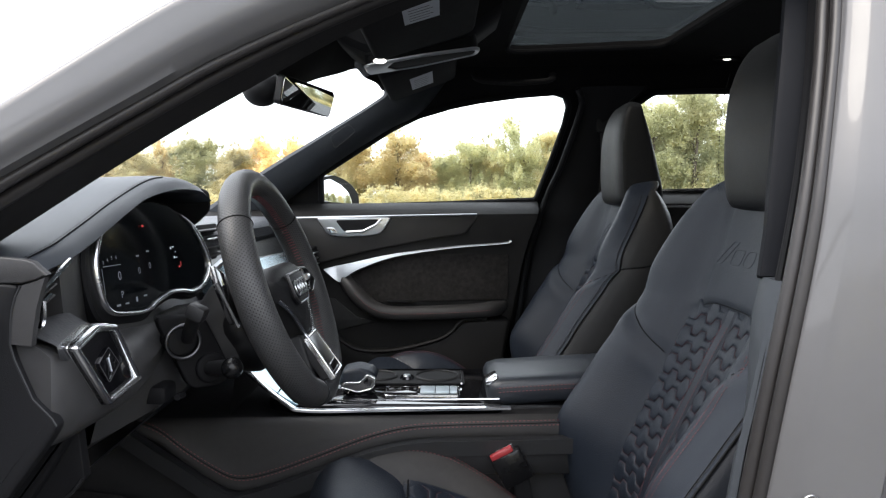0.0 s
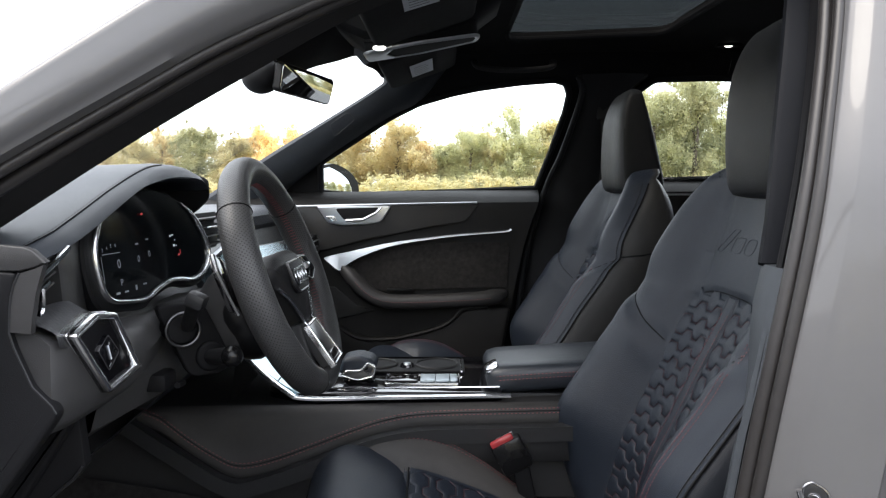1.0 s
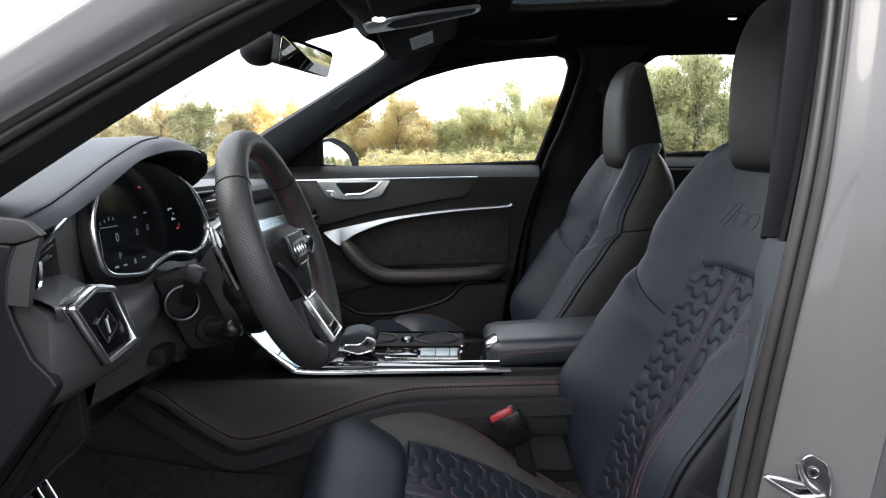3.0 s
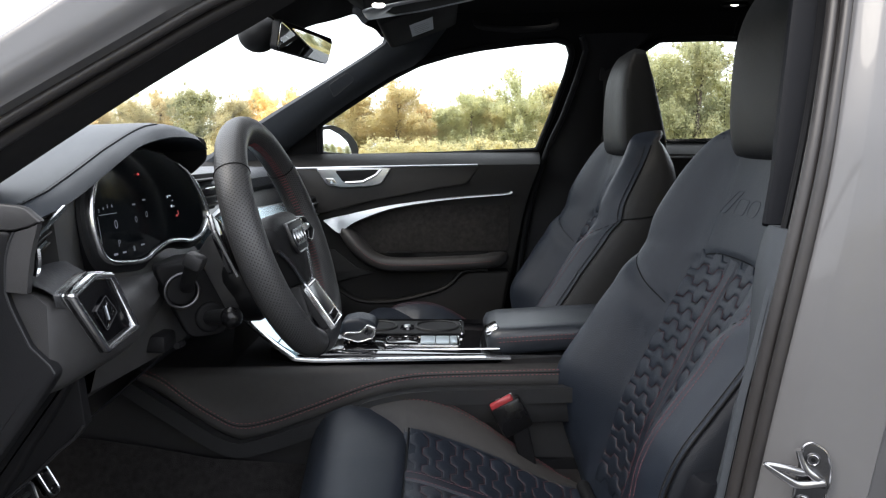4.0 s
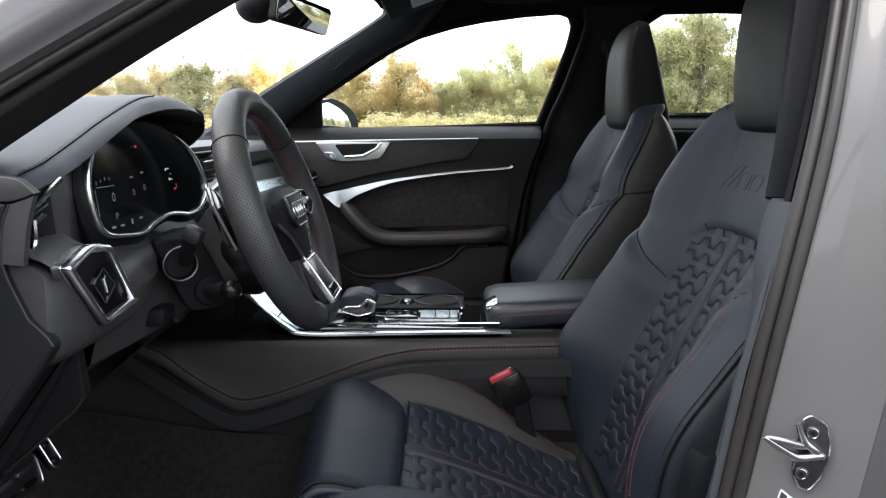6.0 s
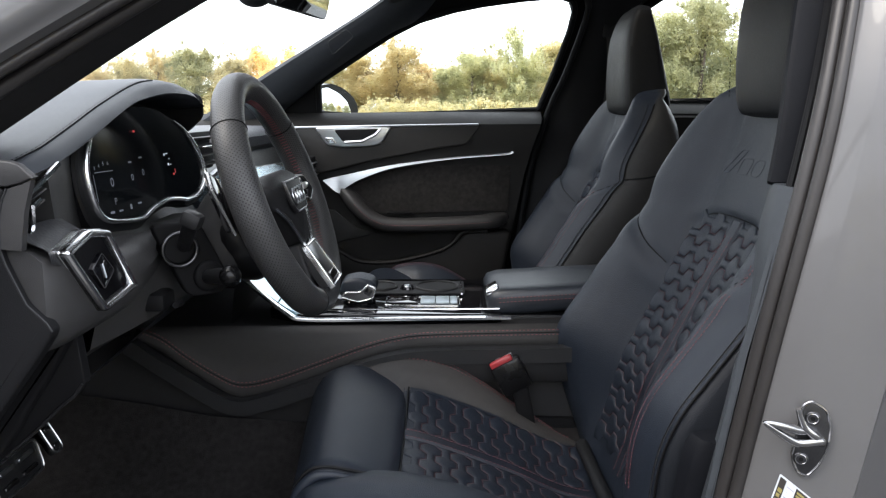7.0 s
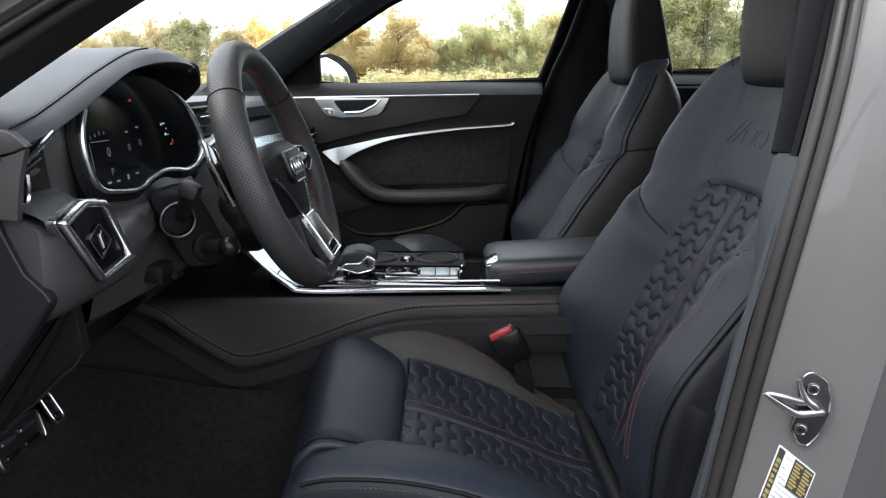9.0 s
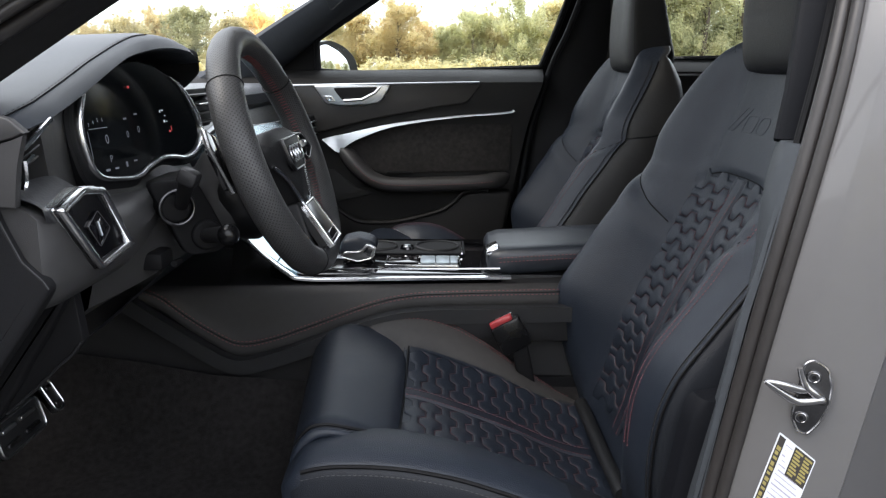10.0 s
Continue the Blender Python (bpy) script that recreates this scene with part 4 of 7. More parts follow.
bm = prism(fillet([(-0.64, 0.90), (-0.43, 0.958), (-0.335, 1.035), (-0.355, 1.04), (-0.50, 0.99)], 0.01, 2), (0, 0.718, 0), (1, 0, 0), (0, 0.25, 1), (0, -1, 0.2), 0.02, 0.004)
dp("mirror_triangle", bm, DARK, None, "black mirror triangle")

# ---- rear door on the passenger side ----
rear_door = thing("rear_door", "closed black rear door on the passenger side", "car door", (0.9, 0.72, 0.35))
bm = bmesh.new()
rows = []
for x in (0.50, 0.7, 0.9, 1.2):
    rows.append([(x, y, z + 0.028) for z, y in door_depth])
loft(bm, [[(0.50, 0.77, p[2]) for p in rows[0]], *rows])
bmesh.ops.translate(bm, verts=bm.verts, vec=(-0.9, -0.72, -0.35))
part("door_panel", bm, DOOR_SKIN, rear_door, "black soft-touch rear door panel")
bm = tube([(0.5 - 0.9, 0.66 - 0.72, 0.945 - 0.35), (0.25, 0.66 - 0.72, 0.945 - 0.35)], 0.003, 6)
part("bright_strip", bm, ALU, rear_door)

# ---- seat belt on the middle pillar ----
belt = thing("seat_belt", "black seat belt hanging down the middle pillar", "seat belt", (0.42, 0.62, 1.16))
bm = bmesh.new()
path = spline([(0.015, -0.005, 0.0), (0.02, 0.0, -0.12), (0.01, 0.03, -0.3), (0.0, 0.04, -0.5), (0.0, 0.05, -0.72)], 5)
loft(bm, [[p + Vector((-0.024, -0.004, 0)), p + Vector((-0.024, -0.0055, 0)), p + Vector((0.024, -0.0125, 0)), p + Vector((0.024, -0.011, 0))] for p in path], True, True)
part("webbing", bm, WEBBING, belt)
bm = bmesh.new()
box(bm, (0.012, -0.004, 0.005), (0.06, 0.022, 0.05), 0.008)
part("belt_guide", bm, PLASTIC, belt, "black belt guide")

# ---- outside mirror ----
wing = thing("wing_mirror", "black wing mirror outside the passenger window", "wing mirror", (-0.318, 0.93, 0.925))
bm = bmesh.new()
# housing: the glass faces the rear, so the shell is deep along x and wide along y
hull = fillet([(-0.128, 0.0), (-0.122, 0.100), (-0.03, 0.112), (0.035, 0.099), (0.080, 0.080), (0.115, 0.054), (0.120, 0.0), (0.05, -0.025), (-0.08, -0.025)], 0.018, 4)
rows = []
for d, s in ((0.0, 1.0), (-0.03, 1.03), (-0.07, 0.95), (-0.10, 0.75), (-0.115, 0.4)):
    rows.append([(d, a * s, 0.05 + (b - 0.05) * s) for a, b in hull])
loft(bm, rows, True, True)
housing = part("mirror_housing", bm, SHELL, wing, "gloss black mirror housing")
inset = fillet([(-0.112, -0.012), (-0.106, 0.092), (-0.06, 0.100), (0.0, 0.084), (0.045, 0.062), (0.070, 0.030), (0.062, -0.005), (0.03, -0.015)], 0.012, 4)
part("mirror_glass", prism(inset, (0.001, 0, 0), (0, 1, 0), (0, 0, 1), (1, 0.1, 0), 0.003, 0.001), MIRROR, wing, "mirror glass")
bm = bmesh.new()
box(bm, (-0.05, -0.14, -0.02), (0.08, 0.16, 0.03), 0.01)
part("mirror_foot", bm, GLOSS, wing)
wing.rotation_euler = (0, 0, radians(-24))

# ---- the driver's door, swung wide open beside the camera ----
# out of view, taken as open; added to shade the dash's left end
open_door = thing("driver_door", "black lined driver's door swung wide open", "car door", (-0.74, -0.88, 0.33))
bm = bmesh.new()
rows = []
for z, y in ((0.0, 0.06), (0.15, 0.075), (0.30, 0.085), (0.36, 0.12), (0.40, 0.12), (0.44, 0.085), (0.58, 0.09), (0.64, 0.06), (0.65, -0.03), (0.55, -0.06), (0.25, -0.07), (0.0, -0.05)):
    rows.append([(x, y, z) for x in (0.0, 0.25, 0.6, 0.95, 1.10)])
rows.append(rows[0])
loft(bm, rows)
part("door_panel", bm, SOFT, open_door, "black soft-touch door panel")
bm = bmesh.new()
sweep(bm, spline([(0.02, 0.0, 0.64), (0.30, 0.0, 0.80), (0.62, 0.02, 0.93), (0.92, 0.03, 0.96), (1.02, 0.03, 0.90), (1.06, 0.01, 0.64)], 5), ring(0.022, 8), up=(0, 1, 0))
part("window_frame", bm, DARK, open_door, "black window frame")
open_door.rotation_euler = (0, 0, radians(-66))


# ---- dashboard ----
dash = thing("dashboard", "black dashboard with a stitched instrument hood", "dashboard", (-0.6, 0.0, 0.6))
K0 = Vector((0.6, 0.0, -0.6))


def kp(name, bm, material, parent=None, label="", **k):
    bmesh.ops.translate(bm, verts=bm.verts, vec=K0)
    return part(name, bm, material, parent or dash, label, **k)


HOOD_TOP = [(-0.82, 0.888), (-0.76, 0.898), (-0.70, 0.915), (-0.631, 0.936), (-0.593, 0.948), (-0.537, 0.966), (-0.445, 0.990), (-0.38, 0.997), (-0.32, 0.996), (-0.285, 0.990), (-0.264, 0.982), (-0.254, 0.972)]
HOOD_LOW = [(-0.82, 0.876), (-0.748, 0.890), (-0.713, 0.899), (-0.670, 0.910), (-0.614, 0.926), (-0.566, 0.942), (-0.530, 0.954), (-0.490, 0.966), (-0.450, 0.972), (-0.383, 0.978), (-0.289, 0.976), (-0.254, 0.964)]
ys = [-0.82 + 0.566 * (i / 44) ** 0.85 for i in range(45)]
rows = []
for y in ys:
    t, b = curve(HOOD_TOP, y), curve(HOOD_LOW, y)
    end = max(0.0, (y + 0.30) / 0.057)
    near = max(0.0, (-0.66 - y) / 0.16)
    lip = -0.345 + 0.004 * min(1.0, end) - 0.03 * near
    rows.append([(lip - 0.10, y, b - 0.004), (lip - 0.02, y, b - 0.002), (lip - 0.002, y, b), (lip, y, b + (t - b) * 0.12), (lip - 0.007, y, b + (t - b) * 0.62), (lip - 0.014, y, t - 0.0022), (lip - 0.022, y, t - 0.0004), (lip - 0.04, y, t + 0.001),
                 (lip - 0.10, y, t - 0.001), (lip - 0.2, y, t - 0.008 - 0.3 * (t - 0.90) * 0.4), (lip - 0.32, y, 0.93 + (t - 0.93) * 0.4), (lip - 0.55, y, 0.905), (lip - 0.55, y, 0.87)])
bm = bmesh.new()
loft(bm, rows, True, True)
hood = kp("instrument_hood", bm, DASH, None, "black padded instrument hood", sharp=60)
seam = []
for y in ys[5:-12]:
    t = curve(HOOD_TOP, y)
    seam.append(Vector((-0.363 - 0.03 * max(0.0, (-0.66 - y) / 0.16), y, t - 0.0006)) + K0)
part("seam", tube(seam, 0.0007, 6), DARK, hood, "sewn seam across the hood")
for off in (-0.0035,):
    part("stitching", stitches([p + Vector((off, 0, 0.0002)) for p in seam], 0.004, 0.0026, 0.0004), DARK, hood, "dark stitching")

kp("hood_end", prism(fillet([(-0.36, 0.984), (-0.347, 0.978), (-0.346, 0.950), (-0.367, 0.930), (-0.40, 0.916), (-0.50, 0.915), (-0.50, 0.978)], 0.008, 3), (0, -0.247, 0), (1, 0, 0), (0, 0, 1), (0, -1, 0), 0.006, 0.001), DARK, None, "matt black far wall of the hood")

# passenger half of the dash top and face
rows = []
for y in (-0.26, -0.24, -0.1, 0.1, 0.3, 0.5, 0.66, 0.71):
    k = 0.012 * max(0, y - 0.5) / 0.2
    rows.append([(-0.93, y, 0.90), (-0.75, y, 0.915), (-0.55, y, 0.922), (-0.44, y, 0.922 - k), (-0.405, y, 0.915 - k), (-0.395, y, 0.905), (-0.40, y, 0.885), (-0.43, y, 0.870), (-0.43, y, 0.84), (-0.40, y, 0.825), (-0.39, y, 0.78), (-0.42, y, 0.66), (-0.55, y, 0.55)])
bm = bmesh.new()
loft(bm, rows, False)
kp("dash_pad", bm, DASH, None, "black dash pad on the passenger side")
bm = tube([(-0.412, -0.235, 0.893), (-0.408, 0.2, 0.898), (-0.405, 0.66, 0.898)], 0.0028, 8)
kp("bright_strip", bm, ALU, None, "thin bright strip across the dash")
bm = bmesh.new()
rows = [[(-0.428 + 0.02 * t, y, 0.868 - 0.05 * t) for t in (0, 0.5, 1)] for y in (-0.2, 0.2, 0.68)]
loft(bm, rows)
kp("decor_panel", bm, WEAVE, None, "dark inlay with a woven look")
bm = bmesh.new()
sweep(bm, [(-0.385, -0.235, 0.838), (-0.368, -0.20, 0.850), (-0.364, -0.13, 0.866), (-0.364, -0.05, 0.868), (-0.366, 0.06, 0.852), (-0.380, 0.20, 0.842), (-0.392, 0.66, 0.825)], [(-0.002, -0.004), (0.004, -0.004), (0.005, 0.003), (-0.002, 0.004)])
kp("bright_strip", bm, ALU, None, "broad aluminium blade across the dash")
# blade in the bluish metal that holds the sky's reflection
bm = bmesh.new()
loft(bm, [[(x, y, z), (x + 0.022, y, z - 0.026), (x + 0.046, y, z - 0.056)] for x, y, z in ((-0.380, -0.222, 0.838), (-0.372, -0.195, 0.848), (-0.366, -0.13, 0.856), (-0.366, -0.05, 0.857), (-0.368, 0.06, 0.850), (-0.368, 0.29, 0.844), (-0.369, 0.39, 0.830), (-0.370, 0.42, 0.812))])
kp("trim_blade", bm, SKY_SILVER, None, "blade below the vents, sky reflection put into its colour")
# middle vent with slats
vent = kp("air_vent", prism(rounded(0.17, 0.062, 0.01), (-0.404, -0.125, 0.893), (0, 1, 0), (0, 0, 1), (1, 0, 0.1), 0.004, 0.001), DARK, None, "black air vent")
for i in range(4):
    bm = bmesh.new()
    box(bm, Vector((-0.392, -0.125, 0.872 + 0.0145 * i)) + K0, (0.016, 0.16, 0.0028), 0.0008)
    part("slat", bm, PLASTIC, vent)
bm = bmesh.new()
box(bm, Vector((-0.383, -0.125, 0.901)) + K0, (0.004, 0.05, 0.004), 0.001)
part("vent_tab", bm, CHROME, vent, "bright vent tab")
bm = bmesh.new()
box(bm, Vector((-0.383, -0.045, 0.896)) + K0, (0.008, 0.012, 0.022), 0.002)
part("vent_tab", bm, CHROME, vent)
# passenger side vent at the far end
vent = kp("air_vent", prism(fillet([(0.60, 0.835), (0.69, 0.84), (0.69, 0.775), (0.64, 0.77)], 0.01, 2), (-0.395, 0, 0), (0, 1, 0), (0, 0, 1), (1, 0, 0), 0.05, 0.004), DARK, None, "black far air vent")
for i in range(3):
    bm = bmesh.new()
    box(bm, Vector((-0.343, 0.645, 0.79 + 0.016 * i)) + K0, (0.006, 0.08, 0.003), 0.0008)
    part("slat", bm, ALU, vent)

# ---- instrument cluster ----
cluster = thing("instrument_cluster", "dark digital instrument cluster in a bright frame", "instruments", (-0.366, -0.386, 0.83))
CA, CB, CC = Vector((0.125, 1.0, 0.0)).normalized(), Vector((-0.12, 0, 1)).normalized(), None
CC = CA.cross(CB) * 1
CO = Vector((0.0, 0, 0.0))
seen = [(-0.133, 0.098), (-0.146, 0.075), (-0.149, 0.053), (-0.146, 0.033), (-0.139, 0.017), (-0.125, 0.007), (-0.096, 0.002), (-0.064, -0.001), (-0.043, 0.001), (-0.026, 0.007), (0.012, 0.014), (0.045, 0.012), (0.071, 0.008), (0.106, 0.013), (0.132, 0.030), (0.135, 0.052), (0.120, 0.078), (0.098, 0.101), (0.07, 0.116)]
bezel = [tuple(p) for p in spline([(a, b, 0) for a, b in seen], 4)]
face = [(a, b) for a, b, c in bezel] + [(0.04, 0.128), (0.0, 0.134), (-0.07, 0.130), (-0.115, 0.116)]
part("display", prism(face, CO, CA, CB, CC, 0.004, 0.0), SCREEN, cluster, "dark glass display")
bm = bmesh.new()
sweep(bm, [CO + CA * a + CB * b + CC * 0.006 for a, b, c in bezel], [(0.0034, -0.006), (0.0034, 0.0), (0.0028, 0.0022), (0.0015, 0.0036), (0.0, 0.0041), (-0.0015, 0.0036), (-0.0028, 0.0022), (-0.0034, 0.0), (-0.0034, -0.006)], up=CC, size=lambda t: 1.5 - 0.65 * min(1, t * 3) if t < 0.9 else 0.85 - 7 * (t - 0.9))
part("bright_frame", bm, BRIGHT, cluster, "bright chrome frame round the sides and foot")
part("cluster_surround", frame_loop([(a * 1.09, 0.058 + (b - 0.058) * (1.22 if b < 0.058 else 1.05)) for a, b in face], 0.022, CO - CC * 0.012, CA, CB, CC, 0.014, 0.003), DARK, cluster, "matt black surround")


def glyph_bar(a, b, w, h, material):
    """A plain bar that stands for a line of small writing on the display."""
    c = CO + CA * a + CB * b + CC * 0.0046
    bm = bmesh.new()
    vs = [bm.verts.new(c + CA * x * w / 2 + CB * y * h / 2) for x, y in ((-1, -1), (1, -1), (1, 1), (-1, 1))]
    bm.faces.new(vs)
    part("display_mark", bm, material, cluster)


def digits(text, a, b, size, material):
    cu = bpy.data.curves.new("digits", "FONT")
    cu.body, cu.size, cu.extrude = text, size, 0.0
    tmp = bpy.data.objects.new("digits", cu)
    scene.collection.objects.link(tmp)
    me = bpy.data.meshes.new_from_object(tmp.evaluated_get(bpy.context.evaluated_depsgraph_get()))
    bpy.data.objects.remove(tmp)
    ob = new("display_digits", me)
    me.materials.append(material)
    c = CO + CA * a + CB * b + CC * 0.0046
    ob.matrix_world = Matrix.Translation(c) @ Matrix((CA, CB, CC)).transposed().to_4x4()
    ob.parent = cluster


digits("0", -0.103, 0.043, 0.0145, GLOW_DIM)
digits("P", -0.102, 0.022, 0.011, GLOW_DIM)
for i, d in enumerate("3456"):
    digits(d, -0.130 + 0.009 * i, 0.064 + 0.002 * min(i, 2), 0.0058, GLOW_DIM)
for a, b, w, h, m in ((0.030, 0.072, 0.003, 0.003, GLOW_WHITE), (0.036, 0.073, 0.006, 0.0014, GLOW_WHITE), (0.041, 0.066, 0.0018, 0.0016, GLOW_WHITE), (0.037, 0.059, 0.004, 0.003, GLOW_WHITE), (0.043, 0.0585, 0.003, 0.0012, GLOW_WHITE), (0.052, 0.049, 0.0016, 0.006, GLOW_RED), (0.047, 0.0455, 0.0045, 0.0026, GLOW_RED),
                      (-0.110, 0.014, 0.008, 0.0025, GLOW_DIM), (-0.092, 0.014, 0.008, 0.002, GLOW_DIM), (-0.070, 0.016, 0.004, 0.006, GLOW_DIM), (-0.050, 0.018, 0.008, 0.002, GLOW_DIM),
                      (-0.055, 0.068, 0.007, 0.002, GLOW_DIM), (-0.030, 0.072, 0.007, 0.002, GLOW_DIM), (-0.112, 0.061, 0.036, 0.0008, GLOW_DIM), (-0.133, 0.044, 0.0008, 0.030, GLOW_DIM)):
    glyph_bar(a, b, w, h, m)
for a, b in ((-0.058, 0.046), (-0.032, 0.050)):
    digits("0", a, b, 0.011, GLOW_DIM)
bm = bmesh.new()
bmesh.ops.create_uvsphere(bm, u_segments=10, v_segments=6, radius=0.0015, matrix=Matrix.Translation(CO + CA * -0.036 + CB * 0.104 + CC * 0.006))
part("warning_light", bm, GLOW_RED, cluster, "small red warning light")

# ---- driver's end of the dash: vent, shelf, light switch, lower panel ----
side = thing("dash_end_panel", "black dash end with air vent and carbon-look shelf", "dashboard panel", (-0.36, -0.68, 0.70))
S0 = Vector((0.36, 0.68, -0.70))


def sp(name, bm, material, parent=None, label="", **k):
    bmesh.ops.translate(bm, verts=bm.verts, vec=S0)
    return part(name, bm, material, parent or side, label, **k)


# lower panel with the shelf on top, lofted across the car
PANEL_TOP = [(-0.80, 0.858), (-0.759, 0.848), (-0.73, 0.840), (-0.70, 0.832), (-0.66, 0.822), (-0.60, 0.808), (-0.52, 0.800), (-0.40, 0.80)]
rows = []
for y in (-0.756, -0.75, -0.732, -0.71, -0.689, -0.66, -0.63, -0.60, -0.56, -0.52, -0.46, -0.40):
    k = curve([(-0.80, 0.07), (-0.775, 0.030), (-0.75, 0.006), (-0.72, 0.0), (-0.60, 0.0), (-0.54, 0.012), (-0.40, 0.04)], y)
    t = curve(PANEL_TOP, y)
    b = min(1.0, max(0.0, (y + 0.655) / 0.03))
    rows.append([(-0.47, y, t + 0.030), (-0.382 - k + 0.04 * b, y, t + 0.028 - 0.012 * b), (-0.345 - k + 0.022 * b, y, t + 0.012), (-0.318 - k, y, t + 0.004 * b), (-0.309 - k, y, t - 0.008), (-0.310 - k, y, 0.79), (-0.312 - k, y, 0.774), (-0.322 - k, y, 0.763), (-0.36 - k, y, 0.750), (-0.50, y, 0.735), (-0.58, y, 0.76)])
bm = bmesh.new()
loft(bm, rows, True, True)
sp("lower_panel", bm, DASH_SIDE, None, "black soft lower panel", sharp=50)
bm = bmesh.new()
loft(bm, [[(x, y, curve(PANEL_TOP, y) + dz * (curve([(-0.76, 0.95), (-0.71, 1.5), (-0.665, 2.1), (-0.64, 2.2)], y) if dz > 0.003 else 1.0)) for x, dz in ((-0.372, 0.004), (-0.356, 0.0185), (-0.340, 0.0142), (-0.318, 0.0045), (-0.3135, 0.001), (-0.312, -0.009))] for y in (-0.755, -0.745, -0.732, -0.71, -0.689, -0.67, -0.65)])
sp("carbon_shelf", bm, WEAVE, None, "dark shelf with a woven carbon look")
# vent housing, and the wall that runs on to the instruments
bm = bmesh.new()
rows = []
for y, x in ((-0.757, -0.40), (-0.748, -0.372), (-0.738, -0.360), (-0.733, -0.362)):
    z0, z1 = curve(PANEL_TOP, y) + 0.01, curve(HOOD_LOW, y) + 0.003
    rows.append([(x, y, z0), (x - 0.004, y, (z0 + z1) / 2), (x - 0.012, y, z1), (-0.47, y, z1), (-0.47, y, z0)])
loft(bm, rows, True, True)
sp("end_cap", bm, DASH_SIDE, None, "black corner beside the vent", sharp=60)
bm = bmesh.new()
rows = []
for y, x in ((-0.644, -0.360), (-0.63, -0.363), (-0.59, -0.376), (-0.535, -0.392), (-0.525, -0.43)):
    z0, z1 = curve(PANEL_TOP, y) - 0.03, curve(HOOD_LOW, y) + 0.003
    rows.append([(x, y, z0), (x - 0.002, y, z0 + 0.03), (x - 0.010, y, z1), (-0.46, y, z1), (-0.46, y, z0)])
loft(bm, rows, True, True)
sp("binnacle_wall", bm, DASH_SIDE, None, "black wall beside the instruments", sharp=60)
vent = sp("air_vent", prism([(-0.738, 0.848), (-0.660, 0.850), (-0.648, 0.914), (-0.716, 0.896)], (-0.41, 0, 0), (0, 1, 0), (0, 0, 1), (1, 0, 0), 0.012, 0.0), DARK, None, "black driver's air vent")
for i in range(4):
    bm = bmesh.new()
    box(bm, Vector((-0.372, -0.696 + 0.006 * i, 0.869 + 0.0105 * i)) + S0, (0.020, 0.070 - 0.004 * i, 0.0022), 0.0008, Matrix.Rotation(radians(17), 3, "X"))
    part("slat", bm, SLAT, vent)
bm = tube(spline([Vector((-0.3335, -0.742, 0.862)) + S0, Vector((-0.3300, -0.744, 0.872)) + S0, Vector((-0.3310, -0.742, 0.884)) + S0], 4), 0.0026, 6, up=(0, 1, 0))
part("vent_tab", bm, CHROME, vent, "bright vent tab")
bm = tube([Vector((-0.360, -0.700, 0.872)) + S0, Vector((-0.360, -0.676, 0.881)) + S0], 0.0026, 6)
part("vent_tab", bm, CHROME, vent)
bm = tube([(-0.347, -0.713, 0.890), (-0.346, -0.690, 0.901), (-0.346, -0.665, 0.912)], 0.0024, 6)
sp("bright_strip", bm, CHROME, None, "short bright strip over the vent")

switch = thing("light_switch", "black light switch in a chrome hexagonal frame", "switch", (-0.308, -0.690, 0.820))
hexa = fillet([(-0.058, 0.026), (-0.019, 0.039), (0.015, 0.034), (0.062, -0.029), (-0.003, -0.038)], 0.005, 4)
WA, WB, WC = Vector((0.05, 1, 0)).normalized(), Vector((0, 0, 1)), Vector((1, -0.05, 0)).normalized()
part("switch_frame", bead_loop(hexa, 0.0066, (0, 0, 0), WA, WB, WC, 0.009), BRIGHT, switch, "chrome frame")
part("frame_flank", frame_loop([(a * 1.01, b * 1.01) for a, b in hexa], 0.004, WC * -0.008, WA, WB, WC, 0.010, 0.002), BRIGHT, switch, "broad satin flank of the frame")
part("switch_face", prism(hexa, (0, 0, 0), WA, WB, WC, 0.004), GLOSS, switch, "gloss black face")
btn = fillet([(-0.018, 0.004), (0.000, 0.016), (0.020, -0.004), (0.000, -0.018)], 0.003, 2)
part("switch_button", prism(btn, WC * 0.0042, WA, WB, WC, 0.002, 0.0006), GLOSS, switch, "black button")
part("button_line", frame_loop(btn, 0.0008, WC * 0.0063, WA, WB, WC, 0.0003, 0.0001), GREY_THREAD, switch)
bm = bmesh.new()
box(bm, WC * 0.0068 + WA * 0.001 + WB * -0.001, (0.001, 0.0018, 0.015), 0.0003, Matrix.Rotation(radians(24), 3, "X"))
part("switch_mark", bm, PAPER, switch, "white mark")

# knee panel and column surround under the instruments
bm = bmesh.new()
rows = []
for y in (-0.60, -0.54, -0.48, -0.40, -0.32, -0.26, -0.20):
    k = 0.02 * math.sin((y + 0.60) / 0.40 * math.pi)
    rows.append([(-0.45, y, 0.845), (-0.395 + k, y, 0.825), (-0.365 + k, y, 0.79), (-0.355 + k, y, 0.75), (-0.365 + k, y, 0.715), (-0.42, y, 0.675), (-0.55, y, 0.65)])
loft(bm, rows, False)
sp("knee_panel", bm, DASH_SIDE, None, "black panel round the steering column")
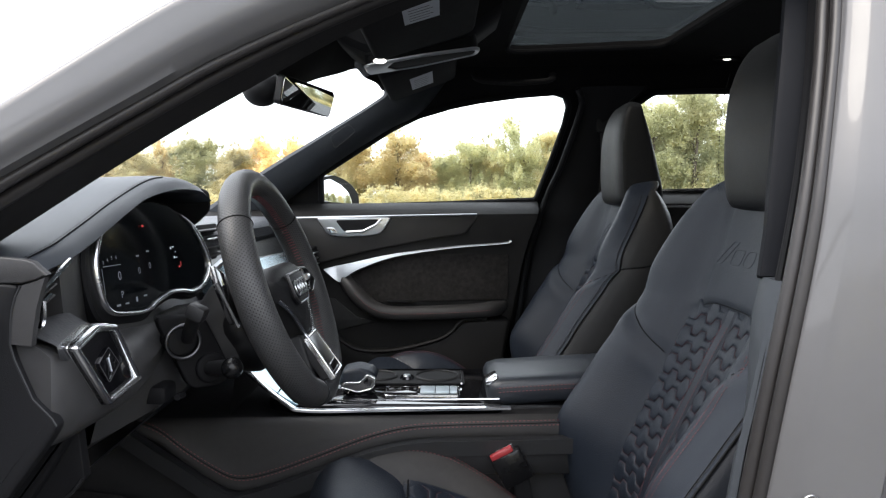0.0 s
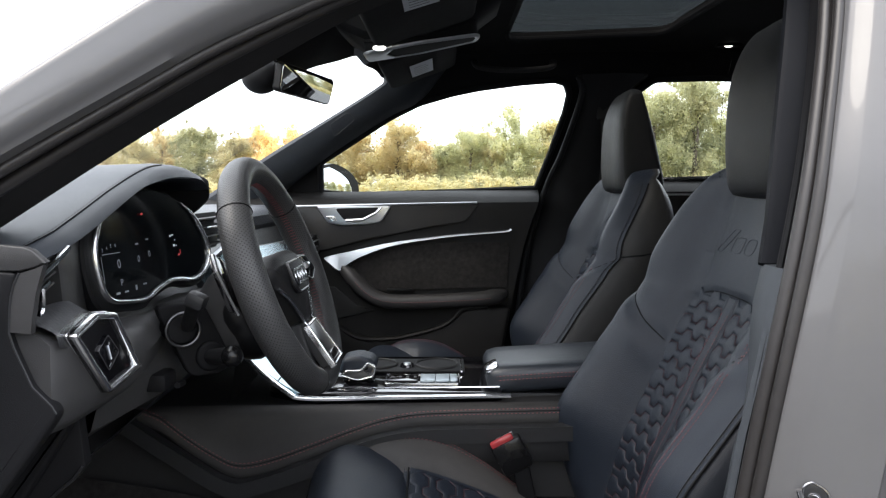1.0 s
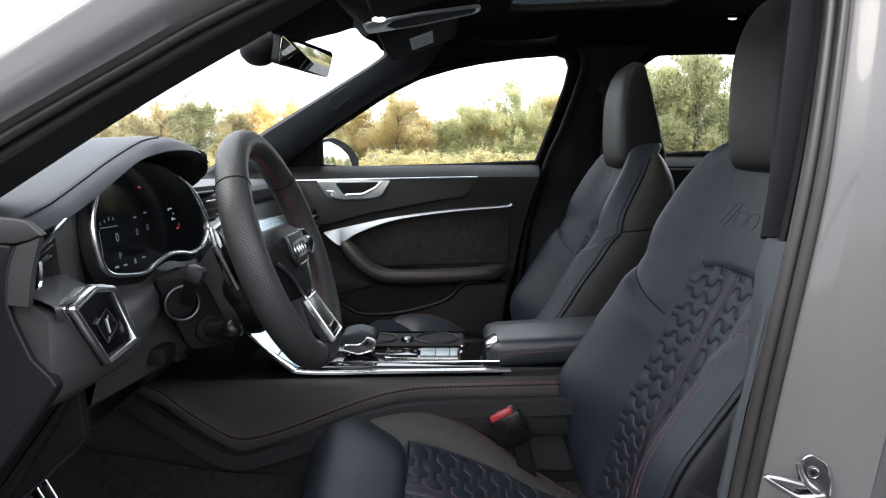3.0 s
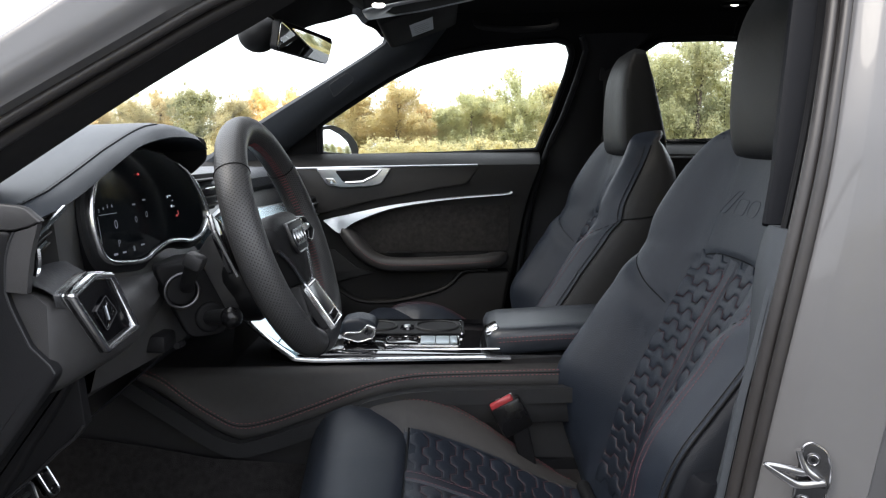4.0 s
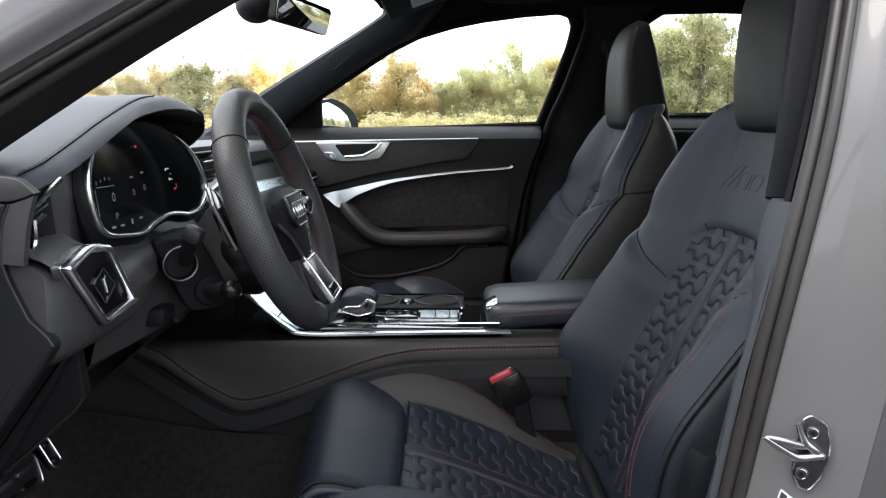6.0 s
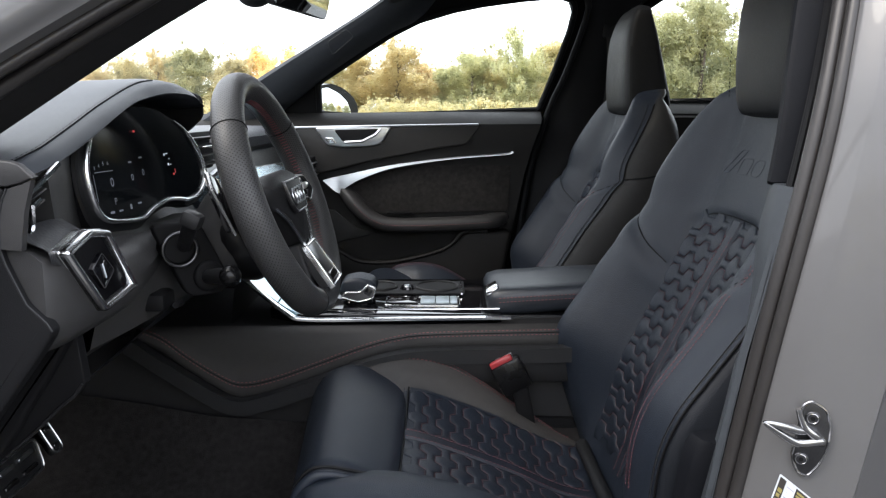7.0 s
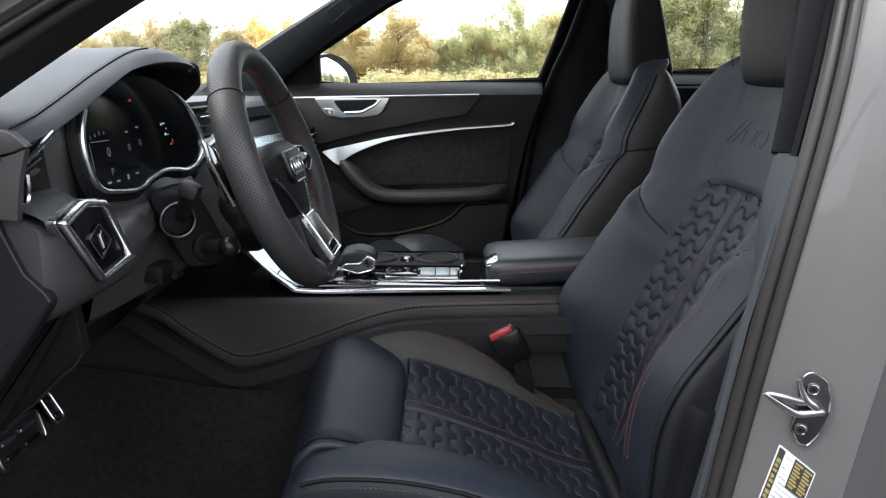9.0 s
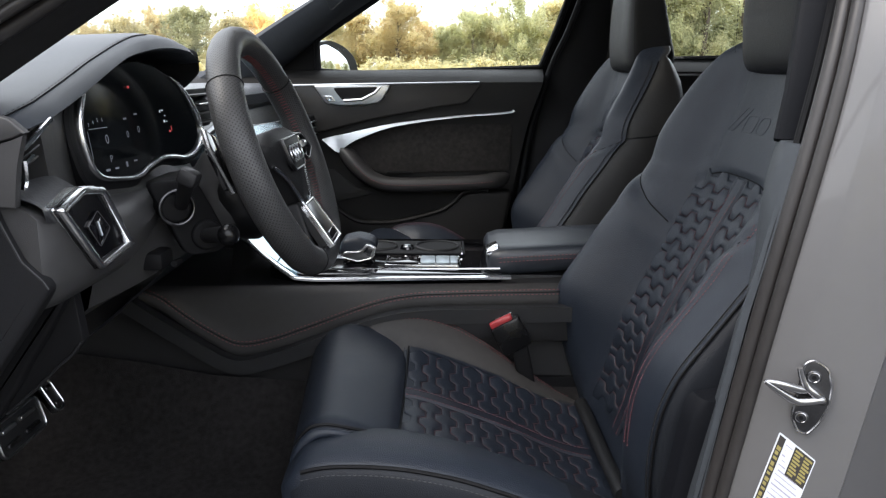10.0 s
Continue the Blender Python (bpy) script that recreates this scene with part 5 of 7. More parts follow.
# end cap towards the door, and the strip that runs down beside the footwell
CURVE = [(-0.3373, 0.8997), (-0.3418, 0.8902), (-0.3448, 0.880), (-0.3462, 0.870), (-0.3474, 0.8515), (-0.3444, 0.840), (-0.3399, 0.8285), (-0.331, 0.807), (-0.3165, 0.792), (-0.3125, 0.785)]
out = [(-0.3362, 0.8997), (-0.325, 0.9030), (-0.3175, 0.9062), (-0.3219, 0.8925), (-0.3252, 0.8811), (-0.3282, 0.8652), (-0.3303, 0.8505), (-0.3464, 0.8520), (-0.3452, 0.870), (-0.3438, 0.880), (-0.3408, 0.8902)]
sp("end_cap", prism(out, (0, -0.756, 0), (1, 0, 0), (0, 0, 1), (0, -1, 0), 0.007, 0.0), DASH_SIDE, None, "black strip between the vent and the end cover")
out = [(-0.60, 0.9227), (-0.351, 0.9224), (-0.3331, 0.9206), (-0.3265, 0.9185), (-0.3155, 0.9085), (-0.3180, 0.9070), (-0.325, 0.9042), (-0.3373, 0.9011), (-0.60, 0.903)]
sp("end_cap", prism(out, (0, -0.756, 0), (1, 0, 0), (0, 0, 1), (0, -1, 0), 0.007, 0.0015), DASH_SIDE, None, "black wedge of the dash under the hood")
out = [(-0.60, 0.9015), (-0.352, 0.9008), (-0.3395, 0.8997)] + CURVE[1:] + [(-0.3143, 0.7795), (-0.3275, 0.7605), (-0.3438, 0.7390), (-0.3605, 0.7170), (-0.44, 0.612), (-0.60, 0.41)]
# darker skin than its neighbours: shade of the open door put into colour
sp("end_cover", prism(fillet(out, 0.004, 3), (0, -0.750, 0), (1, 0, 0), (0, 0, 1), (0, -1, 0), 0.0135, 0.0022), PANEL, None, "black padded end cover towards the door")
sp("cover_edge", tube([(x, -0.7630, z) for x, z in CURVE], 0.0010, 6, up=(0, 1, 0)), SOFT, None, "rounded edge of the cover")
sp("end_backing", prism([(-0.60, 0.925), (-0.340, 0.918), (-0.324, 0.9075), (-0.336, 0.852), (-0.60, 0.84)], (0, -0.748, 0), (1, 0, 0), (0, 0, 1), (0, -1, 0), 0.006), DARK, None, "black edge behind the end panels")
out = [(-0.350, 0.770), (-0.327, 0.767), (-0.344, 0.739), (-0.356, 0.720), (-0.375, 0.693), (-0.388, 0.671), (-0.41, 0.642), (-0.60, 0.40), (-0.70, 0.54), (-0.50, 0.66), (-0.40, 0.76)]
sp("kick_panel", prism(fillet(out, 0.004, 2), (0, -0.690, 0), (1, 0, 0), (0, 0, 1), (0, -1, 0), 0.012, 0.004), DARK, None, "black plastic strip beside the footwell")
out = [(-0.330, 0.712), (-0.340, 0.699), (-0.355, 0.688), (-0.380, 0.664), (-0.410, 0.639), (-0.60, 0.49), (-0.74, 0.36), (-0.84, 0.36), (-0.84, 0.76), (-0.335, 0.76)]
sp("kick_lining", prism(out, (0, -0.672, 0), (1, 0, 0), (0, 0, 1), (0, -1, 0), 0.012, 0.002), DARK, None, "black lining of the footwell side")
sp("lining_edge", tube([(-0.332, -0.685, 0.711), (-0.341, -0.685, 0.699), (-0.355, -0.685, 0.688), (-0.380, -0.685, 0.664), (-0.410, -0.685, 0.639)], 0.0016, 6, up=(0, 1, 0)), PLASTIC, None)
sp("bonnet_lever", prism(fillet([(-0.372, 0.708), (-0.359, 0.701), (-0.347, 0.722), (-0.353, 0.724)], 0.002, 2), (0, -0.652, 0), (1, 0, 0), (0, 0, 1), (0, -1, 0), 0.008, 0.002), PLASTIC, None, "small black release lever")
bm = bmesh.new()
rows = [[(-0.62 + 0.18 * f, y, 0.60 + 0.10 * f + dz) for y, dz in ((-0.70, 0), (-0.4, 0), (-0.2, 0.0))] for f in (0, 0.5, 1)]
loft(bm, rows)
sp("underside_cover", bm, DARK, None, "black cover under the dash")


# ---- steering wheel ----
wheel = thing("steering_wheel", "black perforated leather steering wheel with flat bottom", "steering wheel", (-0.210, -0.362, 0.846))
WU, WV = Vector((-0.335, 0, 0.942)), Vector((0, 1, 0))
WN = Vector((0.942, 0, 0.335))


def on_wheel(a, b, c=0.0):
    """A point of the wheel: a across, b up, c towards the driver."""
    return WV * a + WU * b + WN * c


def rim_point(t):
    """The rim's middle line, flattened at the bottom."""
    a, b = 0.163 * math.sin(t), 0.152 * math.cos(t)
    if b < -0.118:
        b = -0.118 - (abs(b) - 0.118) * 0.72
    if b < 0:
        a *= 1 - 0.10 * (b / 0.118) ** 2
    return a, b


N_RIM = 120
# top arc and bottom arc smooth, sides perforated
zones = (("rim", -17, 17, PERFORATED, "smooth upper rim leather"), ("rim_grip", 17, 52, PERFORATED, "perforated leather grip"), ("rim", 52, 68, RIM_LEATHER, "smooth lower rim leather"), ("rim_grip", 68, 103, PERFORATED, "perforated leather grip"))
for name, i0, i1, material, words in zones:
    bm = bmesh.new()
    uv = bm.loops.layers.uv.new("UVMap")
    rows = []
    grip = name == "rim_grip"
    for i in range(i0, i1 + 1):
        t = math.tau * i / N_RIM
        a, b = rim_point(t)
        a2, b2 = rim_point(t + 0.01)
        d = (on_wheel(a2, b2) - on_wheel(a, b)).normalized()
        side_v = d.cross(WN).normalized()
        k = 1.05 if grip else 1.0
        rows.append([on_wheel(a, b) + side_v * 0.0175 * k * math.cos(math.tau * j / 20) + WN * 0.0195 * k * math.sin(math.tau * j / 20) for j in range(20)])
    V = [[bm.verts.new(p) for p in r] for r in rows]
    for i in range(len(V) - 1):
        for j in range(20):
            f = bm.faces.new((V[i][j], V[i][(j + 1) % 20], V[i + 1][(j + 1) % 20], V[i + 1][j]))
            for l, (u, v) in zip(f.loops, ((i, j), (i, j + 1), (i + 1, j + 1), (i + 1, j))):
                l[uv].uv = (u * 0.00836, v * 0.0058)
    bm.faces.new(V[0])
    bm.faces.new(list(reversed(V[-1])))
    part(name, bm, material, wheel, words)
for i in (17, 52, 68, 103):
    t = math.tau * i / N_RIM
    a, b = rim_point(t)
    a2, b2 = rim_point(t + 0.01)
    d = (on_wheel(a2, b2) - on_wheel(a, b)).normalized()
    s = d.cross(WN).normalized()
    loop = [on_wheel(a, b) + s * 0.0186 * math.cos(math.tau * j / 20) + WN * 0.0207 * math.sin(math.tau * j / 20) for j in range(20)]
    part("rim_seam", tube(loop, 0.0008, 5, True, d), DARK, wheel)
# red cross stitching along the inner side of the rim
for i0, i1 in ((2, 58), (62, 118)):
    line = []
    verts = bmesh.new()
    for i in range(i0 * 3, i1 * 3, 2):
        t = math.tau * i / (N_RIM * 3)
        a, b = rim_point(t)
        l = math.hypot(a, b)
        p = on_wheel(a - a / l * 0.0187, b - b / l * 0.0187, -0.0045)
        q = on_wheel(a - a / l * 0.0186, b - b / l * 0.0186, 0.0035)
        tube([p, q + (q - p) * 0.1], 0.0005, 4, up=(0, 1, 0), bm=verts)
    part("stitching", verts, RED_THREAD, wheel, "dark red cross stitching")
# airbag pad
pad = fillet([(-0.090, 0.022), (-0.05, 0.036), (0.05, 0.036), (0.090, 0.022), (0.086, 0.004), (0.054, -0.028), (0.022, -0.066), (-0.022, -0.066), (-0.054, -0.028), (-0.086, 0.004)], 0.014, 4)
airbag = part("airbag_pad", prism(pad, on_wheel(0, 0, -0.03), WV, WU, WN, 0.042, 0.014, crown=0.008), PAD_SKIN, wheel, "black leather airbag pad", sharp=60)
emblem = fillet([(-0.044, 0.021), (0.044, 0.021), (0.040, -0.012), (0.028, -0.022), (-0.028, -0.022), (-0.040, -0.012)], 0.006, 3)
part("emblem", prism(emblem, on_wheel(-0.010, 0.0, 0.0165), WV, WU, WN, 0.004, 0.0015), PLASTIC, airbag, "dark emblem plate")
part("emblem_frame", bead_loop(emblem, 0.0024, on_wheel(-0.010, 0.0, 0.018), WV, WU, WN, 0.0036), DARK_CHROME, airbag, "thin satin frame")
bm = bmesh.new()
for i in range(4):
    loop = [on_wheel(-0.0325 + 0.015 * i + 0.0105 * math.cos(math.tau * j / 20), -0.001 + 0.0100 * math.sin(math.tau * j / 20), 0.0222) for j in range(20)]
    tube(loop, 0.0012, 6, True, WN, bm=bm)
part("emblem_mark", bm, ALU, airbag, "plain chrome shapes")
# spokes
for s in (-1, 1):
    arm = fillet([(s * 0.066, 0.026), (s * 0.148, 0.018), (s * 0.150, -0.008), (s * 0.070, -0.018)], 0.006, 2)
    spoke = part("spoke", prism(arm, on_wheel(0, 0, -0.018), WV, WU, WN, 0.012, 0.004), PLASTIC, wheel, "black side spoke")
    keys = fillet([(s * 0.094, 0.026), (s * 0.122, 0.024), (s * 0.134, 0.004), (s * 0.122, -0.014), (s * 0.094, -0.016)], 0.004, 2)
    if s > 0:
        keys = fillet([(0.050, 0.024), (0.105, 0.019), (0.142, -0.006), (0.100, -0.020), (0.060, -0.010)], 0.005, 3)
    part("key_field", prism(keys, on_wheel(0, 0, -0.002 if s > 0 else -0.024), WV, WU, WN, 0.012, 0.001), GLOSS, spoke, "gloss black keys")
    part("key_frame", bead_loop(keys, 0.0032, on_wheel(0, 0, 0.006 if s > 0 else -0.016), WV, WU, WN, 0.007), DARK_CHROME, spoke, "dark chrome key frame")
    bm = bmesh.new()
    bmesh.ops.create_cone(bm, cap_ends=True, segments=14, radius1=0.005, radius2=0.005, depth=0.014, matrix=Matrix.Translation(on_wheel(s * 0.100, 0.004, 0.010 if s > 0 else -0.014)) @ Matrix.Rotation(radians(90), 4, "X"))
    part("scroll_wheel", bm, ALU, spoke, "ribbed metal scroll wheel")
low = fillet([(-0.034, -0.060), (0.034, -0.060), (0.042, -0.138), (-0.042, -0.138)], 0.006, 2)
spoke = part("spoke", prism(low, on_wheel(0, 0, -0.020), WV, WU, WN, 0.024, 0.004), PLASTIC, wheel, "black lower spoke")
TILT = math.radians(15)
TU = WU * math.cos(TILT) - WN * math.sin(TILT)
TN = WV.cross(TU)
foot = on_wheel(0, -0.064, 0.006)
inlay = fillet([(-0.026, -0.002), (0.026, -0.002), (0.030, -0.062), (-0.030, -0.062)], 0.003, 2)
part("spoke_base", prism([(a * 1.12, b - 0.001) for a, b in inlay], foot - TN * 0.012, WV, TU, TN, 0.012, 0.002), PLASTIC, spoke)
part("spoke_inlay", prism(inlay, foot, WV, TU, TN, 0.004, 0.002), DARK_CHROME, spoke, "dark brushed metal inlay")
part("spoke_frame", bead_loop([(a * 1.16, b * 1.10) for a, b in inlay], 0.004, foot - TN * 0.002, WV, TU, TN, 0.008), BRIGHT, spoke, "chrome spoke frame")
part("spoke_window", prism(fillet([(-0.022, -0.050), (0.022, -0.050), (0.024, -0.060), (-0.024, -0.060)], 0.002, 2), foot + TN * 0.0035, WV, TU, TN, 0.002, 0.0005), GLOSS, spoke, "gloss black foot of the spoke")
for s in (-1, 1):
    line = spline([on_wheel(s * 0.078, -0.006, 0.004), on_wheel(s * 0.057, -0.027, 0.009), on_wheel(s * 0.026, -0.062, 0.009), on_wheel(s * 0.012, -0.069, 0.009)], 5)
    part("bright_strip", tube(line, 0.0028, 8, up=WN), BRIGHT, wheel, "thin chrome line beside the pad")
    paddle = fillet([(s * 0.075, 0.050 if s < 0 else 0.012), (s * 0.105, 0.062 if s < 0 else 0.016), (s * 0.118, 0.04 if s < 0 else 0.010), (s * 0.112, -0.012), (s * 0.085, -0.016)], 0.006, 2)
    lever = part("shift_paddle", prism(paddle, on_wheel(0, 0, -0.052), WV, WU, WN, 0.005, 0.0015), GLOSS, wheel, "gloss black shift paddle")
    part("paddle_edge", tube([on_wheel(s * 0.108, 0.060 if s < 0 else 0.016, -0.048), on_wheel(s * 0.120, 0.04 if s < 0 else 0.008, -0.046), on_wheel(s * 0.102, -0.018, -0.046)], 0.0034, 8, up=WN), BRIGHT, lever, "chrome paddle edge")

# ---- steering column with its stalks ----
column = thing("steering_column", "black steering column shroud with stalks", "steering column", (-0.212, -0.362, 0.846))
bm = bmesh.new()
rows = []
for c, w, h, dz in ((-0.040, 0.056, 0.048, -0.006), (-0.055, 0.072, 0.058, -0.012), (-0.080, 0.074, 0.056, -0.018), (-0.10, 0.070, 0.046, -0.024), (-0.15, 0.070, 0.040, -0.014), (-0.24, 0.065, 0.036, 0.012)):
    rows.append([on_wheel(a, b + dz, c) for a, b in rounded(w * 2, h * 2, min(w, h) * 0.7, 5)])
loft(bm, rows, True, True)
part("shroud", bm, DASH_SIDE, column, "black column shroud")
bm = bmesh.new()
rows = []
for c, r in ((-0.030, 0.050), (-0.038, 0.061), (-0.050, 0.068), (-0.066, 0.070), (-0.080, 0.066)):
    rows.append([on_wheel(r * 1.08 * math.cos(math.tau * j / 40), -0.022 + r * math.sin(math.tau * j / 40), c) for j in range(40)])
loft(bm, rows, True, True)
part("paddle_housing", bm, GLOSS_DARK, column, "dark round housing behind the wheel", sharp=60)
# round stalk seat with bright ring, and the lever above it
seat_c = Vector((-0.104, -0.106, -0.048))
RA, RN = Vector((0.8, 0.6, 0.0)), Vector((0.6, -0.8, 0.0))
bm = bmesh.new()
tube([seat_c + RN * 0.010 + RA * 0.020 * math.cos(math.tau * j / 28) + Vector((0, 0, 0.020 * math.sin(math.tau * j / 28))) for j in range(28)], 0.0019, 8, True, RN, bm=bm)
part("stalk_ring", bm, DARK_STEEL, column, "satin ring round the stalk")
part("stalk_seat", prism(ring(0.019, 24), seat_c - RN * 0.02, RA, (0, 0, 1), RN, 0.028, 0.004), DARK, column, "black stalk seat")
part("stalk_seat", prism(ring(0.019, 24), seat_c + Vector((0.028, 0.022, -0.038)) - RN * 0.02, RA, (0, 0, 1), RN, 0.026, 0.004), DARK, column, "black seat of the lower stalk")
part("side_plate", prism(fillet([(-0.030, 0.030), (0.028, 0.030), (0.066, -0.050), (0.050, -0.062), (0.010, -0.062)], 0.012, 3), seat_c - RN * 0.012, RA, (0, 0, 1), RN, 0.012, 0.003), DARK, column, "black plate round the stalks")
lever = spline([seat_c + Vector((0.01, -0.004, 0.002)), seat_c + Vector((0.024, -0.034, 0.020)), seat_c + Vector((0.040, -0.062, 0.042))], 5)
stalk = part("stalk", tube(lever, 0.0085, 10, flat=0.75, size=lambda t: 0.9 + 0.2 * t), PLASTIC, column, "black indicator stalk")
bm = bmesh.new()
box(bm, lever[-1] + Vector((0.002, -0.003, 0.002)), (0.022, 0.022, 0.018), 0.005, Matrix.Rotation(radians(24), 3, "Y"))
part("stalk_end", bm, PLASTIC, stalk, "black stalk end")
lever = spline([Vector((-0.078, -0.085, -0.087)), Vector((-0.058, -0.105, -0.082)), Vector((-0.038, -0.122, -0.078))], 5)
stalk = part("stalk", tube(lever, 0.010, 10, size=lambda t: 0.9 + 0.2 * t), PLASTIC, column, "short black cruise stalk")
bm = bmesh.new()
bmesh.ops.create_uvsphere(bm, u_segments=14, v_segments=10, radius=0.013, matrix=Matrix.Translation(lever[-1]))
part("stalk_end", bm, GLOSS_DARK, stalk, "black stalk end")
bm = bmesh.new()
box(bm, (-0.130, -0.118, -0.108), (0.036, 0.04, 0.022), 0.006)
part("column_lever", bm, DARK, column, "black column adjuster")
bm = tube([(-0.097, -0.142, -0.108), (-0.097, -0.122, -0.110)], 0.004, 6)
part("adjuster_tab", bm, DARK, column, "small metal tab")


# ---- centre console ----
console = thing("centre_console", "black centre console with stitched knee pad and bright rails", "centre console", (-0.1, 0.0, 0.33))
N0 = Vector((0.1, 0.0, -0.33))


def cp(name, bm, material, parent=None, label="", **k):
    bmesh.ops.translate(bm, verts=bm.verts, vec=N0)
    return part(name, bm, material, parent or console, label, **k)


# body: side walls and core
bm = bmesh.new()
rows = []
for x, top in ((-0.62, 0.60), (-0.45, 0.602), (-0.30, 0.604), (-0.10, 0.607), (0.10, 0.611), (0.30, 0.62), (0.50, 0.62)):
    rows.append([(x, y, z) for y, z in ((-0.185, 0.33), (-0.170, 0.49), (-0.158, 0.56), (-0.155, top - 0.012), (-0.135, top), (0.135, top), (0.155, top - 0.012), (0.165, 0.56), (0.182, 0.50), (0.185, 0.33))])
loft(bm, rows, True, True)
cp("console_body", bm, PLASTIC, None, "black console body", sharp=50)
# leather knee pad on the driver's side
low = spline([(-0.50, 0.598), (-0.46, 0.582), (-0.42, 0.551), (-0.375, 0.521), (-0.335, 0.503), (-0.283, 0.511), (-0.208, 0.538), (-0.124, 0.570), (-0.059, 0.586), (0.014, 0.591), (0.177, 0.595), (0.36, 0.600)], 4)
rows = []
for p in low:
    t = min(0.612, 0.604 + 0.012 * (p.x + 0.3)) if p.x > -0.5 else 0.60
    d = max(0.004, t - p.y)
    rows.append([(p.x, -0.150, t + 0.004), (p.x, -0.160, t + 0.001), (p.x, -0.166, t - d * 0.15), (p.x, -0.170, t - d * 0.5), (p.x, -0.174, p.y + 0.012), (p.x, -0.178, p.y), (p.x, -0.176, p.y - 0.010), (p.x, -0.160, p.y - 0.014)])
bm = bmesh.new()
loft(bm, rows, True, True)
pad = cp("knee_pad", bm, LEATHER_SIDE, None, "padded black leather knee pad", sharp=60)
for dz in (0.008, 0.0155):
    line = [Vector((p.x, -0.1755 - 0.001 * (dz < 0.01), p.y + dz)) + N0 for p in low[1:]]
    part("stitching", stitches(line, 0.0042, 0.0026, 0.00075, (0, 1, 0)), RED_THREAD, pad, "dark red stitching")
part("seam", tube([Vector((p.x, -0.1768, p.y + 0.0118)) + N0 for p in low[1:]], 0.0009, 5), DARK, pad)
# lower lip that frames the pad
lip = spline([(-0.505, -0.186, 0.591), (-0.43, -0.190, 0.542), (-0.345, -0.190, 0.490), (-0.285, -0.190, 0.497), (-0.20, -0.189, 0.526), (-0.12, -0.188, 0.556), (-0.04, -0.186, 0.572), (0.10, -0.185, 0.576), (0.36, -0.185, 0.582)], 4)
bm = bmesh.new()
sweep(bm, lip, [(0.018, 0.010), (0.0, 0.011), (-0.006, 0.006), (-0.006, -0.008), (0.0, -0.014), (0.018, -0.014)], up=(0, 0, 1))
cp("pad_lip", bm, SOFT, None, "grey black lip under the pad", sharp=60)
# carpeted tunnel under the console
bm = bmesh.new()
rows = []
for x, z in ((-0.85, 0.52), (-0.60, 0.505), (-0.48, 0.488), (-0.375, 0.468), (-0.22, 0.458), (0.0, 0.45), (0.4, 0.45)):
    rows.append([(x, -0.196, z), (x, -0.202, z - 0.012), (x, -0.225, 0.42), (x, -0.265, 0.385), (x, -0.32, 0.364), (x, -0.39, 0.3575), (x, -0.39, 0.35), (x, -0.18, 0.34)])
loft(bm, rows, True, True)
cp("tunnel_carpet", bm, CARPET, None, "black carpet on the tunnel side")
# seat-side cover below the pad's rear half
bm = bmesh.new()
box(bm, (0.105, -0.187, 0.545), (0.29, 0.012, 0.036), 0.004)
cp("side_cover", bm, PLASTIC, None, "black side cover")

# bright rail along the edge that rises to the dash
rail = spline([(-0.345, -0.118, 0.700), (-0.322, -0.130, 0.674), (-0.262, -0.138, 0.627), (-0.225, -0.140, 0.615), (-0.08, -0.140, 0.6165), (0.112, -0.140, 0.6195)], 8)
bm = bmesh.new()
sweep(bm, rail, [(0.010, 0.004), (0.002, 0.0055), (-0.002, 0.0050), (-0.0025, 0.0022), (0.010, 0.0005)], up=(0, 0, 1))
cp("bright_rail", bm, CHROME, None, "polished aluminium edge rail")
bm = tube([(-0.20, -0.122, 0.6285), (-0.08, -0.122, 0.6285), (0.095, -0.122, 0.6305)], 0.0018, 6)
cp("bright_rail", bm, CHROME, None, "thin bright line beside the rail")
# gloss black top
out = [(-0.24, -0.136), (0.10, -0.136), (0.10, 0.13), (-0.30, 0.13), (-0.30, -0.10)]
cp("console_top", prism(fillet(out, 0.01, 2), (0, 0, 0.608), (1, 0, 0), (0, 1, 0), (0, 0, 1), 0.016, 0.003), GLOSS, None, "gloss black console top")
# panel that climbs to the dash, the sky's reflection put into its colour
bm = bmesh.new()
edge_a = spline([(-0.345, -0.120, 0.700), (-0.318, -0.128, 0.676), (-0.262, -0.132, 0.634), (-0.222, -0.132, 0.622)], 5)
edge_b = [p + Vector((0.004, 0.235, 0.012)) for p in edge_a]
loft(bm, [[a, a.lerp(b, 0.5) + Vector((0, 0, 0.002)), b, b + Vector((0, 0, -0.02)), a + Vector((0, 0, -0.012))] for a, b in zip(edge_a, edge_b)], True, True)
cp("climbing_panel", bm, SKY_SILVER, None, "panel that climbs to the dash, sky reflection put into its colour")
bm = tube([(-0.275, -0.131, 0.6455), (-0.271, 0.104, 0.658)], 0.0012, 5)
cp("panel_gap", bm, DARK, None)
bm = bmesh.new()
loft(bm, [[(-0.40, y, 0.80), (-0.36, y, 0.725), (-0.345, y, 0.70), (-0.36, y, 0.60)] for y in (-0.125, 0.125)])
cp("console_front", bm, PLASTIC, None, "black front of the console")

